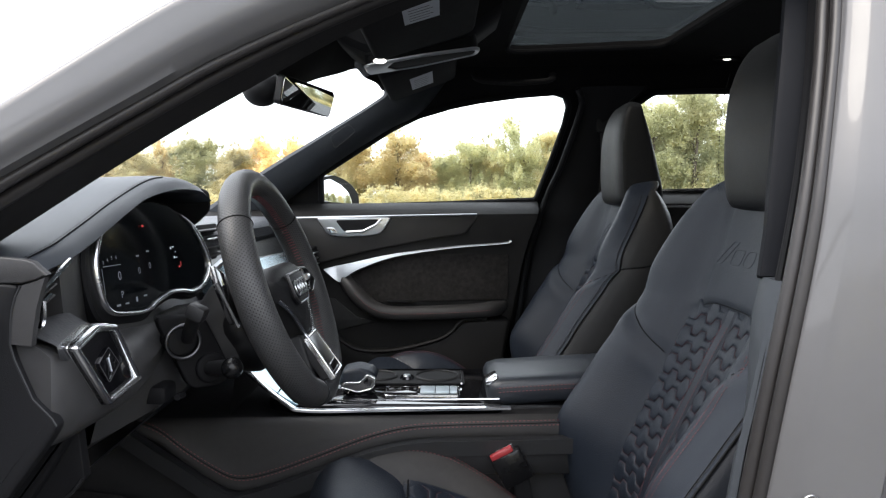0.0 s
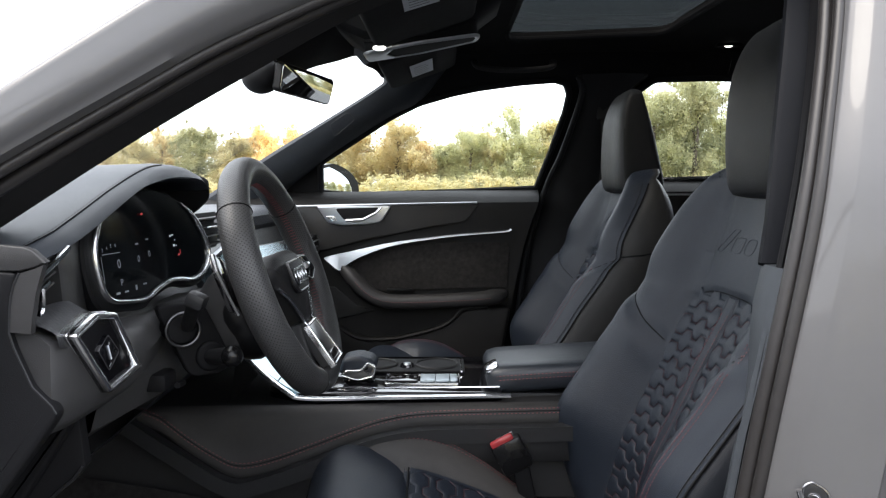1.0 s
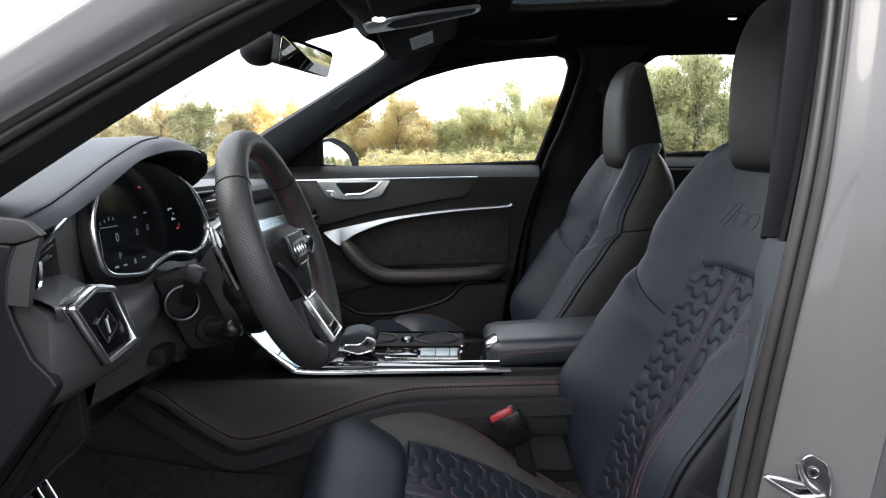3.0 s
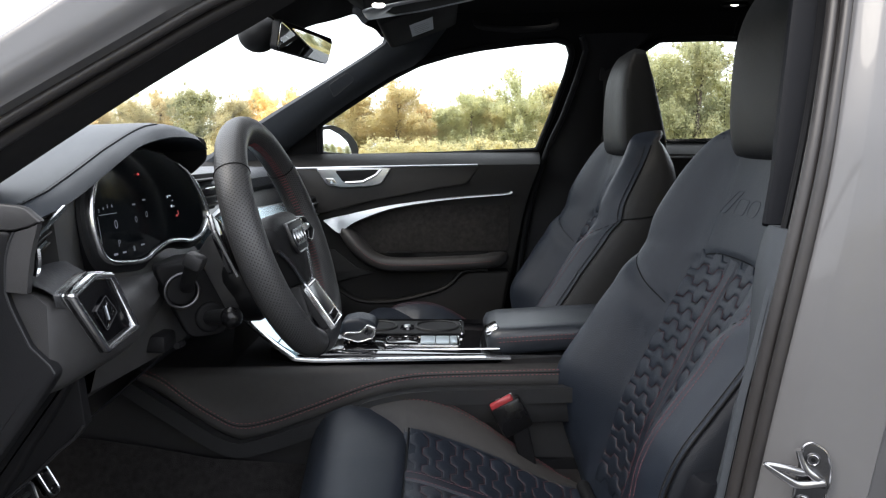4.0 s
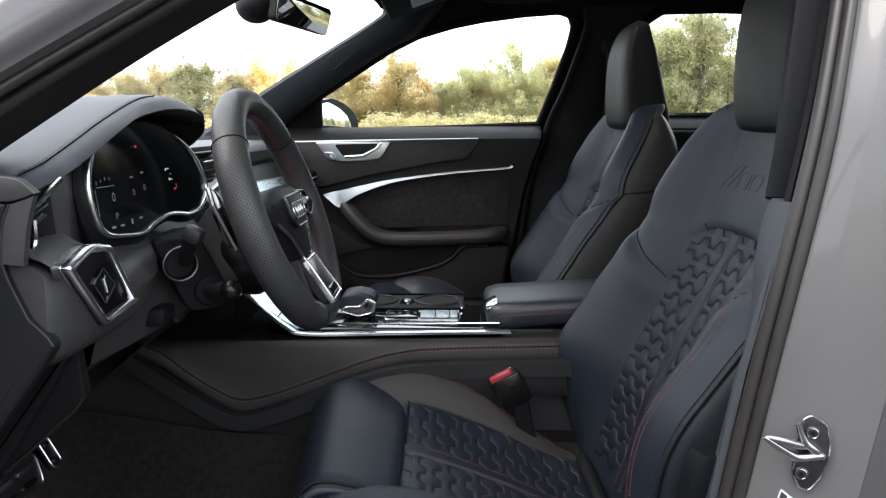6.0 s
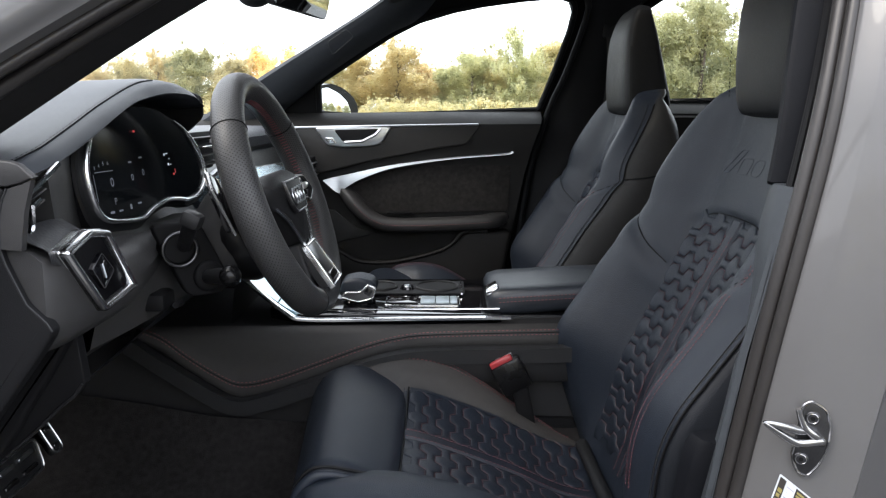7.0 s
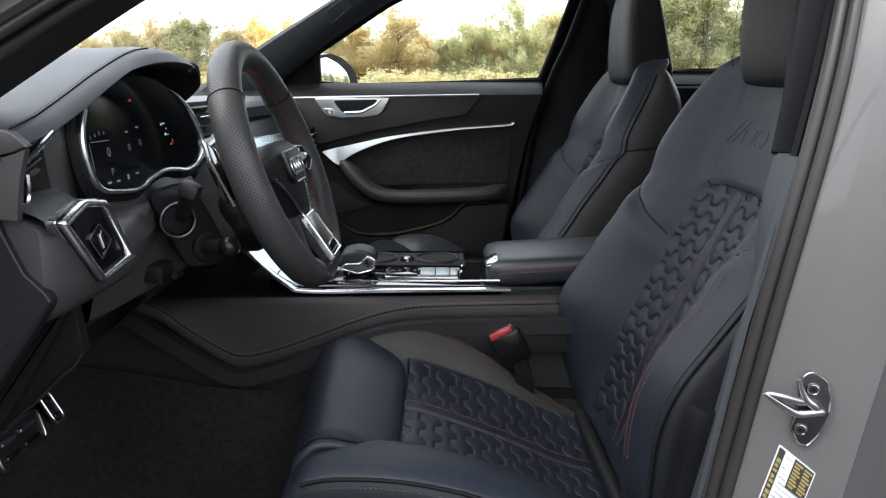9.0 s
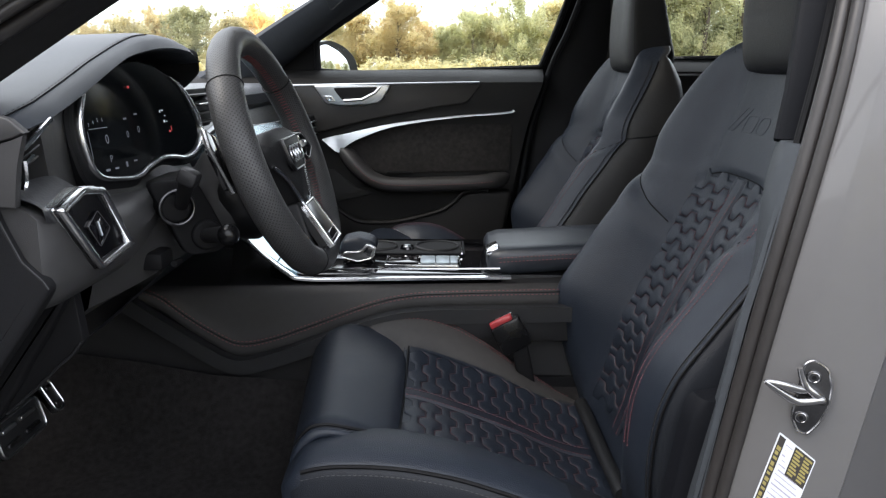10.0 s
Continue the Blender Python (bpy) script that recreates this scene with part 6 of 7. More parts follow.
# buttons
deck = cp("button_plate", prism(rounded(0.130, 0.062, 0.004), (-0.036, -0.062, 0.6245), (1, 0, 0), (0, 1, 0), (0, 0, 1), 0.004, 0.0015), GLOSS, None, "gloss black key plate")
part("plate_frame", frame_loop([(x, y) for x, y in rounded(0.132, 0.064, 0.005)], 0.0022, Vector((-0.036, -0.062, 0.6245)) + N0, (1, 0, 0), (0, 1, 0), (0, 0, 1), 0.0052, 0.0006), CHROME, deck, "thin bright frame")
for x, w, m, words in ((-0.070, 0.052, GLOSS, "row of black keys"), (-0.027, 0.026, SILVER_KEY, "silver rocker"), (-0.001, 0.024, SILVER_KEY, "silver key"), (0.0185, 0.013, SILVER_KEY, "silver key")):
    bm = prism(rounded(w, 0.048, 0.003), Vector((x, -0.062, 0.6290)) + N0, (1, 0, 0), (0, 1, 0), (0, 0, 1), 0.003, 0.001)
    part("key", bm, m, deck, words)
for i in range(4):
    bm = bmesh.new()
    box(bm, Vector((-0.090 + 0.0135 * i, -0.062, 0.6324)) + N0, (0.005, 0.012, 0.0006))
    part("key_mark", bm, GREY_THREAD, deck)
# cup holders with dark wells
for x, r in ((-0.125, 0.036), (-0.012, 0.040)):
    loop = [Vector((x + r * math.cos(math.tau * j / 28), 0.045 + r * math.sin(math.tau * j / 28), 0.6282)) for j in range(28)]
    bm = bmesh.new()
    rows = [[p + (p - Vector((x, 0.045, 0.6282))) * s + Vector((0, 0, d)) for p in loop] for s, d in ((0.08, 0.0005), (0.06, 0.003), (0.0, 0.0045), (-0.05, 0.003), (-0.06, 0.001))]
    loft(bm, rows, True)
    cp("cup_rim", bm, PLASTIC, None, "round cup holder rim")
    bm = bmesh.new()
    bm.faces.new([bm.verts.new(p + (p - Vector((x, 0.045, 0.6282))) * -0.05 + Vector((0, 0, 0.0012))) for p in loop])
    cp("cup_well", bm, DARK, None, "dark cup well")
bm = bmesh.new()
box(bm, (-0.07, 0.043, 0.6265), (0.22, 0.10, 0.004), 0.0015)
cp("cup_deck", bm, PANEL, None, "matt deck round the cup holders")
bm = bmesh.new()
bmesh.ops.create_cone(bm, cap_ends=True, segments=20, radius1=0.014, radius2=0.012, depth=0.005, matrix=Matrix.Translation((-0.068, 0.03, 0.631)))
cp("volume_knob", bm, GLOSS, None, "gloss black round knob")
bm = bmesh.new()
bmesh.ops.create_cone(bm, cap_ends=True, segments=20, radius1=0.007, radius2=0.006, depth=0.002, matrix=Matrix.Translation((-0.068, 0.03, 0.6345)))
cp("knob_cap", bm, ALU, None, "silver knob cap")
cp("deck_edge", tube([(0.034, -0.01, 0.6285), (0.034, 0.095, 0.6285)], 0.002, 6), CHROME, None)

# ---- gear selector ----
gear = thing("gear_selector", "leather topped gear selector with a silver front", "gear selector", (-0.150, -0.045, 0.620))
bm = bmesh.new()
rows = []
for z, sx, sy in ((0.0, 0.026, 0.022), (0.006, 0.028, 0.024), (0.012, 0.022, 0.019), (0.020, 0.020, 0.017)):
    rows.append([(a * sx / 0.5, b * sy / 0.5, z) for a, b in rounded(1, 1, 0.3, 3)])
loft(bm, rows, True, True)
part("gear_foot", bm, GLOSS, gear, "gloss black foot")
body = fillet([(-0.034, 0.020), (-0.028, 0.046), (0.000, 0.052), (0.024, 0.046), (0.034, 0.034), (0.026, 0.016), (0.0, 0.012)], 0.008, 3)
part("gear_head", prism(body, (0, 0.026, 0), (1, 0, 0), (0, 0, 1), (0, -1, 0), 0.052, 0.008), LEATHER, gear, "black leather head")
flank = fillet([(-0.032, 0.018), (-0.020, 0.028), (0.004, 0.028), (0.018, 0.042), (0.034, 0.034), (0.028, 0.015), (0.002, 0.008)], 0.004, 2)
part("gear_flank", prism(flank, (0, -0.0255, 0), (1, 0, 0), (0, 0, 1), (0, -1, 0), 0.005, 0.0015), DARK_CHROME, gear, "dark chrome side blade")
part("flank_edge", bead_loop(flank, 0.003, (0, -0.0285, 0), (1, 0, 0), (0, 0, 1), (0, -1, 0), 0.004), BRIGHT, gear, "bright edge of the side blade")
part("park_button", prism(fillet([(0.010, 0.026), (0.018, 0.036), (0.028, 0.032), (0.022, 0.019)], 0.002, 2), (0, -0.0308, 0), (1, 0, 0), (0, 0, 1), (0, -1, 0), 0.002, 0.0006), GLOSS, gear, "black park button")

# ---- centre armrest ----
rest = thing("armrest", "padded black leather centre armrest with red stitching", "armrest", (0.2, -0.01, 0.600))
bm = bmesh.new()
rows = []
for x, zt, zb, hw in ((-0.124, 0.050, 0.026, 0.100), (-0.118, 0.058, 0.020, 0.107), (-0.100, 0.063, 0.018, 0.111), (0.0, 0.069, 0.026, 0.112), (0.10, 0.074, 0.032, 0.112), (0.26, 0.077, 0.032, 0.112), (0.275, 0.068, 0.037, 0.10)):
    r = []
    for y, z in ((-hw + 0.006, zb), (-hw, zb + 0.008), (-hw + 0.0005, zt - 0.014), (-hw + 0.003, zt - 0.006), (-hw + 0.010, zt - 0.001), (-hw + 0.03, zt + 0.001), (0, zt + 0.002), (hw - 0.06, zt), (hw - 0.045, zt - 0.006), (hw - 0.035, zt - 0.022), (hw - 0.035, zb + 0.012), (hw - 0.04, zb)):
        r.append((x, y, z))
    rows.append(r)
loft(bm, rows, True, True)
cushion = part("armrest_pad", bm, ARM_LEATHER, rest, "padded leather top", sharp=70)
for dz in (0.0, -0.007):
    line = spline([(-0.116, -0.1030, 0.044 + dz), (-0.095, -0.1112, 0.049 + dz), (0.0, -0.1122, 0.055 + dz), (0.10, -0.1122, 0.060 + dz), (0.26, -0.1122, 0.063 + dz)], 5)
    part("stitching", stitches(line, 0.0040, 0.0025, 0.0008, (0, 1, 0)), RED_THREAD, cushion, "dark red stitching")
bm = bmesh.new()
rows = []
for x, hw in ((-0.118, 0.092), (-0.10, 0.105), (0.0, 0.108), (0.26, 0.108)):
    rows.append([(x, -hw, 0.0), (x, -hw - 0.002, 0.008), (x, -hw, 0.018 + 0.03 * max(0, x)), (x, hw - 0.04, 0.018), (x, hw, 0.0)])
loft(bm, rows, True, True)
part("armrest_box", bm, SOFT, rest, "black box under the armrest")
bm = bmesh.new()
box(bm, (-0.116, -0.078, 0.058), (0.024, 0.046, 0.010), 0.004, Matrix.Rotation(radians(-28), 3, "Y"))
part("release_button", bm, CHROME, rest, "chrome release button")

# ---- seat belt buckle ----
buckle = thing("belt_buckle", "black seat belt buckle with a red button", "belt buckle", (0.118, -0.213, 0.522))
rot = Matrix.Rotation(radians(-28), 3, "Y")
bm = bmesh.new()
box(bm, rot @ Vector((0.003, 0, 0.026)), (0.050, 0.024, 0.052), 0.005, rot)
part("buckle_case", bm, GLOSS_DARK, buckle, "black plastic case")
bm = bmesh.new()
box(bm, rot @ Vector((-0.001, -0.002, 0.0535)), (0.038, 0.013, 0.012), 0.003, rot)
part("release_button", bm, RED_BUTTON, buckle, "red release button")
bm = bmesh.new()
box(bm, rot @ Vector((0.0, 0.006, 0.054)), (0.040, 0.004, 0.010), 0.001, rot)
part("buckle_slot", bm, DARK_CHROME, buckle)
bm = bmesh.new()
box(bm, (0.012, 0.0, -0.03), (0.026, 0.010, 0.12), 0.003, Matrix.Rotation(radians(-12), 3, "Y"))
part("buckle_stem", bm, DARK, buckle, "black stem")

# ---- floor, mat and pedals ----
bm = bmesh.new()
rows = []
for y in (-0.80, -0.70, -0.5, -0.3, -0.2, 0.0, 0.2, 0.5, 0.74):
    rows.append([(-0.90, y, 0.62), (-0.78, y, 0.48), (-0.66, y, 0.375), (-0.58, y, 0.352), (-0.3, y, 0.345), (0.2, y, 0.345), (0.6, y, 0.35), (1.7, y, 0.36)])
loft(bm, rows)
tagged(part("floor", bm, CARPET), "black carpeted car floor", "floor", kind="structure")
bm = bmesh.new()
out = fillet([(-0.62, -0.70), (-0.10, -0.70), (-0.10, -0.195), (-0.62, -0.195)], 0.04, 4)
prism(out, (0, 0, 0.348), (1, 0, 0), (0, 1, 0), (0, 0, 1), 0.008, 0.003, bm=bm)
tagged(part("floor_mat", bm, CARPET), "black carpet floor mat in the footwell", "floor mat")


def pedal(name, place, w, h, words, ribs, lean):
    p = thing(name, words, "pedal", place)
    tilt = Matrix.Rotation(radians(lean), 3, "Y")
    ax, ay, az = Vector((0, 1, 0)), tilt @ Vector((0, 0, 1)), tilt @ Vector((1, 0, 0))
    shape = fillet([(-w / 2, -h / 2), (w / 2, -h / 2), (w / 2, h / 2), (-w / 2, h / 2)], 0.012, 3)
    part("pedal_plate", prism(shape, (0, 0, 0), ax, ay, az, 0.008, 0.002), PLASTIC, p, "black rubber plate")
    part("pedal_frame", frame_loop(shape, 0.0026, (0, 0, 0), ax, ay, az, 0.011, 0.001), ALU, p, "stainless steel edge")
    # upper brake bars lighter, lower ones darker: light put into their metal
    for a, b, l in ribs:
        part("pedal_rib", prism([(x + a, y + b) for x, y in rounded(l, 0.006, 0.002, 2)], az * 0.008, ax, ay, az, 0.004, 0.001), ALU if b > 0.005 and w > 0.05 else DARK_CHROME, p, "metal tread bar")
    bm = tube([Vector((0, 0, 0)), Vector((-0.06, 0, 0.02)), Vector((-0.13, 0, 0.16))], 0.008, 8, up=(0, 1, 0))
    part("pedal_arm", bm, DARK, p)


pedal("brake_pedal", (-0.570, -0.424, 0.489), 0.105, 0.048, "brake pedal with rubber pad and steel edge", ((-0.024, 0.010, 0.030), (0.020, 0.010, 0.034), (-0.024, -0.010, 0.030), (0.020, -0.010, 0.034)), -14)
pedal("accelerator_pedal", (-0.572, -0.338, 0.494), 0.026, 0.052, "narrow accelerator pedal with steel edges", ((0, 0.012, 0.014), (0, -0.014, 0.014)), -28)


# ---- front seats ----
# tables over the height: middle of the backrest, the crest of its bolsters, its half width, its rear
BACK_MID = [(0.40, 0.222), (0.4725, 0.244), (0.5155, 0.257), (0.591, 0.276), (0.648, 0.302), (0.703, 0.328), (0.757, 0.354), (0.814, 0.382), (0.87, 0.400), (0.93, 0.418), (0.975, 0.428), (1.0, 0.434), (1.035, 0.440)]
BACK_CREST = [(0.40, 0.237), (0.434, 0.226), (0.496, 0.204), (0.545, 0.190), (0.589, 0.183), (0.615, 0.187), (0.637, 0.198), (0.68, 0.226), (0.721, 0.251), (0.781, 0.294), (0.818, 0.322), (0.832, 0.326), (0.863, 0.334), (0.917, 0.362), (0.965, 0.390), (0.985, 0.404), (0.997, 0.420), (1.035, 0.440)]
LOW_CREST = [(0.40, 0.235), (0.50, 0.213), (0.549, 0.210), (0.606, 0.216), (0.651, 0.233), (0.694, 0.262), (0.734, 0.290), (0.773, 0.317), (0.808, 0.339), (0.85, 0.352), (0.917, 0.372), (0.965, 0.395), (0.997, 0.420), (1.035, 0.440)]
BACK_WIDE = [(0.40, 0.215), (0.47, 0.238), (0.55, 0.247), (0.82, 0.245), (0.88, 0.240), (0.93, 0.226), (0.96, 0.205), (0.98, 0.180), (0.995, 0.150), (1.005, 0.112)]
BACK_REAR = [(0.40, 0.34), (0.55, 0.40), (0.70, 0.45), (0.82, 0.475), (0.88, 0.472), (0.927, 0.468), (0.965, 0.458), (1.005, 0.446)]
# the bolster on the camera's side, shaped to fit the camera's view: its crest, where it runs across, how far the piping
# lies behind it
NEAR = {"crest": BACK_CREST, "at": 0.20, "drop": 0.036}


def arch_z(v):
    """The upper edge of the quilted field."""
    return 0.824 - 0.020 * min(1.0, abs(v) / 0.116) ** 4


def step(a, b, x):
    t = min(1.0, max(0.0, (x - a) / (b - a)))
    return t * t * (3 - 2 * t)


def back_x(v, z):
    """The front surface of the backrest, v across from its middle."""
    mid, k = curve(BACK_MID, z), curve(BACK_WIDE, z) / 0.245
    near = v < 0
    crest = curve(NEAR["crest"] if near else BACK_CREST, z)
    at, drop = (NEAR["at"], NEAR["drop"]) if near else (0.20, 0.036)
    a = abs(v) / k
    inner = mid - 0.014
    x = curve([(0, mid), (0.075, mid - 0.004), (0.116, inner), (0.5 * (0.116 + at), inner + (crest - inner) * 0.62), (at, crest), (0.5 * (at + 0.243), crest + drop * 0.36), (0.246, crest + drop)], a)
    # quilted field lies lower than the leather round it
    x += 0.0055 * step(0.124, 0.112, abs(v)) * step(arch_z(v) + 0.004, arch_z(v) - 0.006, z)
    # shoulder seam between the side bolster and the upper panel
    d = (z - (0.737 + (abs(v) - 0.120) / 0.115 * 0.083)) / 1.25
    if 0.112 < abs(v) < 0.25:
        x += 0.0055 * math.exp(-(d / 0.0055) ** 2) - 0.004 * math.exp(-((d + 0.018) / 0.014) ** 2)
    # fine seams beside the upper panel
    if z > 0.82:
        x += 0.0022 * math.exp(-((abs(v) - 0.096 + 0.10 * (z - 0.83)) / 0.004) ** 2) * step(0.82, 0.84, z)
    return x


CUSHION_MID = [(-0.21, 0.49), (-0.10, 0.515), (-0.048, 0.517), (0.013, 0.499), (0.093, 0.468), (0.182, 0.430), (0.30, 0.415)]
FAR_CREST = [(-0.145, 0.540), (-0.132, 0.554), (-0.118, 0.562), (-0.095, 0.569), (-0.058, 0.572), (-0.022, 0.569), (0.015, 0.557), (0.061, 0.530), (0.107, 0.497), (0.155, 0.464), (0.203, 0.434), (0.30, 0.41)]
NEAR_CREST = [(-0.172, 0.530), (-0.160, 0.544), (-0.14, 0.552), (-0.11, 0.556), (-0.05, 0.554), (0.011, 0.543), (0.053, 0.530), (0.098, 0.513), (0.16, 0.484), (0.25, 0.44), (0.30, 0.42)]


def cushion_z(x, v):
    """The top surface of the cushion."""
    mid = curve(CUSHION_MID, x)
    if v > 0:
        edge, crest = mid + 0.020 * step(-0.10, -0.05, x), curve(FAR_CREST, x)
        return curve([(0, mid), (0.07, mid + 0.006), (0.117, edge), (0.148, edge + (crest - edge) * 0.66), (0.180, crest), (0.200, crest - 0.016)], v)
    edge, crest = mid + 0.004, curve(NEAR_CREST, x)
    return curve([(0, mid), (0.07, mid + 0.001), (0.122, edge), (0.160, edge + (crest - edge) * 0.72), (0.205, crest), (0.235, crest - 0.001), (0.249, crest - 0.007)], -v)


def quilt(surf, u_rows, half, parent, name, wide, neck):
    """Rows of quilted pads, six-sided fields joined by short necks, with red thread in the grooves between the rows."""
    pitch = u_rows[1] - u_rows[0]
    centres = ((0.0085, 0.0545, 0.1005), (0.0315, 0.0775, 0.1235))

    def width(i, u):
        """Half the width of row i at u across."""
        for c in centres[i % 2]:
            d = abs(u - c)
            if d < 0.0082:
                return wide
            if d < 0.0138:
                return wide - (d - 0.0082) / 0.0056 * (wide - neck)
        return neck
    for s in (-1, 1):
        for i, v in enumerate(u_rows):
            end = half(v) - 0.003
            steps = sorted({0.0150, end, *[c + d for c in centres[i % 2] for d in (-0.0138, -0.0082, 0.0, 0.0082, 0.0138) if 0.0150 < c + d < end]})
            bm = bmesh.new()
            rows = []
            for k, u in enumerate(steps):
                w = width(i, u)
                tip = 0.4 if k in (0, len(steps) - 1) else 1.0
                rows.append([surf(s * u, v + a * w + e, h * tip) for a, e, h in ((-1, 0, -0.0006), (-1, 0.0005, 0.0005), (-1, 0.0020, 0.0014), (-0.4, 0, 0.0022), (0.4, 0, 0.0022), (1, -0.0020, 0.0014), (1, -0.0005, 0.0005), (1, 0, -0.0006))])
            loft(bm, rows, False)
            part(name, bm, LEATHER, parent, "", sharp=75)
            if i:
                line = [surf(s * u, v - pitch / 2 + (width(i - 1, u) - width(i, u)) / 2, 0.0010) for u in steps]
                part("stitching", tube(line, 0.00042, 4, up=surf(0, v, 1.0) - surf(0, v, 0)), QUILT_THREAD, parent)


def build_seat(place, words, near, near_hide, lit_side, head_back=0.0):
    NEAR.update(near)
    seat = thing("sports_seat", words, "car seat", place, "front seats")
    z0 = -0.345

    def sp_(name, bm, material, parent=None, label="", **k):
        bmesh.ops.translate(bm, verts=bm.verts, vec=(0, 0, z0))
        return part(name, bm, material, parent or seat, label, **k)

    # backrest shell, its shoulders rising beside the head restraint
    rows = []
    zs = [0.40 + 0.605 * i / 84 for i in range(85)]
    for z in zs:
        hw, xr = curve(BACK_WIDE, z), curve(BACK_REAR, z)
        row = [(back_x(v, z), v, z) for v in [-hw + 2 * hw * j / 66 for j in range(67)]]
        for s in (1, -1):
            xp = back_x(s * hw, z)
            xr2 = max(xr, xp + 0.012)
            turn = [(xp + (xr2 - xp) * f, s * (hw + o), z) for f, o in ((0.08, 0.006), (0.22, 0.010), (0.45, 0.012), (0.75, 0.008), (0.94, -0.004))] + [(xr2 + 0.012, s * (hw - 0.04), z), (xr2 + 0.022, s * hw * 0.4, z)]
            row += turn if s > 0 else turn[::-1]
        rows.append(row)
    bm = bmesh.new()
    loft(bm, rows, True, True)
    back = sp_("backrest", bm, LEATHER, None, "leather backrest with deep bolsters", sharp=80)
    # door side of the driver's seat is darker: its shade is put into colour
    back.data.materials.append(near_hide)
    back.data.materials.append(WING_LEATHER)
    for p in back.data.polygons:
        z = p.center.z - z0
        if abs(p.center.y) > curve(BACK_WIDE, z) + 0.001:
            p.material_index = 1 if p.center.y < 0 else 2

    def on_back(u, v, h):
        """u across, v height, h out of the surface."""
        return Vector((back_x(u, v) - h * 0.91, u, v + h * 0.41 + z0))

    half = lambda v: 0.115 if v < 0.795 else 0.10
    quilt(on_back, [0.479 + 0.0205 * i for i in range(17)], half, back, "quilt_pad", 0.0146, 0.0056)
    # middle band with two rows of red stitching
    bm = bmesh.new()
    loft(bm, [[on_back(u, v, h) for u, h in ((-0.0135, -0.001), (-0.0105, 0.0030), (0.0, 0.0038), (0.0105, 0.0030), (0.0135, -0.001))] for v in [0.46 + 0.0123 * i for i in range(30)]])
    part("middle_band", bm, LEATHER, back, "plain band between the quilted fields")
    for u in (-0.0100, 0.0100):
        part("stitching", stitches([on_back(u, 0.46 + 0.02 * i, 0.0036) for i in range(18)], 0.0036, 0.0022, 0.0006, (1, 0, 0)), RED_THREAD, back, "dark red stitching")
    # sewn seams
    # dark tube at the arch stands in for the shadow under its edge
    arch = [on_back(u, arch_z(u) - 0.003, 0.0006) for u in [-0.092 + 0.008 * i for i in range(24)]]
    part("seam", tube(arch, 0.0011, 6, up=(1, 0, 0)), DARK, back, "dark shadow line at the seam over the quilted field")
    for s in (-1, 1):
        cut = [on_back(s * a, 0.737 + (a - 0.120) / 0.115 * 0.083, 0.0004) for a in [0.121 + 0.0095 * i for i in range(14)]]
        part("seam", tube(cut, 0.0012, 6, up=(1, 0, 0)), DARK, back, "slanting seam at the shoulder")
        # rows of thread on the crest of the bolster
        at = NEAR["at"] if s < 0 else 0.20
        for off in (0.012, 0.021):
            sew = [on_back(s * (at + off), 0.54 + 0.02 * i, 0.0006) for i in range(14)]
            if s < 0:
                part("stitching", stitches(sew, 0.0028, 0.0018, 0.00062, (1, 0, 0)), RED_THREAD, back, "dark red double stitching")
        # outer side seam with piping
        for off, r, m in ((0.0, 0.0015, DARK), (0.011, 0.0007, DARK)):
            pipe = [Vector((back_x(s * (curve(BACK_WIDE, z) - off), z) - 0.0010, s * (curve(BACK_WIDE, z) - off + 0.001), z + z0)) for z in [0.46 + 0.0125 * i for i in range(42)]]
            part("piping", tube(pipe, r, 6, up=(0, 1, 0)), m, back, "black piping along the side")
        part("stitching", stitches([p + Vector((-0.0008, s * 0.004, 0)) for p in pipe], 0.0036, 0.0023, 0.0007, (0, 1, 0)), GREY_THREAD, back, "dark stitching")
        # seam under the shoulder, round to the rear
        side = [Vector((back_x(s * curve(BACK_WIDE, z), z) + e, s * (curve(BACK_WIDE, z) + o), z + z0)) for z, e, o in ((0.826, -0.001, 0.001), (0.829, 0.020, 0.0095), (0.831, 0.040, 0.0125), (0.836, 0.062, 0.0128), (0.845, 0.080, 0.012), (0.864, 0.094, 0.010), (0.890, 0.096, 0.0085), (0.912, 0.090, 0.007))]
        part("seam", tube(spline(side, 4), 0.0017, 6, up=(0, 1, 0)), DARK, back, "seam under the shoulder")
    # embossed badge as plain raised shapes
    for shape, cu in ((fillet([(0.020, -0.016), (0.004, -0.016), (-0.020, 0.016), (-0.004, 0.016)], 0.003, 2), 0.064), (rounded(0.030, 0.021, 0.005, 3), 0.032), (rounded(0.030, 0.021, 0.009, 3), -0.006)):
        part("badge", tube([on_back(u + cu - 0.3 * v, v + (0.892 if cu > 0.05 else 0.887), 0.0) for u, v in shape], 0.0006, 5, True, (1, 0, 0)), LEATHER, back, "embossed badge shape")
    # head restraint
    bm = bmesh.new()
    rows = []
    HEAD = [(0.951, 0.412, 0.470, 0.086), (0.955, 0.399, 0.485, 0.099), (0.966, 0.392, 0.495, 0.106), (0.985, 0.389, 0.496, 0.109), (1.02, 0.387, 0.487, 0.110), (1.08, 0.388, 0.472, 0.107), (1.12, 0.392, 0.462, 0.101), (1.15, 0.401, 0.453, 0.093), (1.168, 0.410, 0.449, 0.083), (1.178, 0.418, 0.446, 0.068), (1.184, 0.427, 0.440, 0.040)]
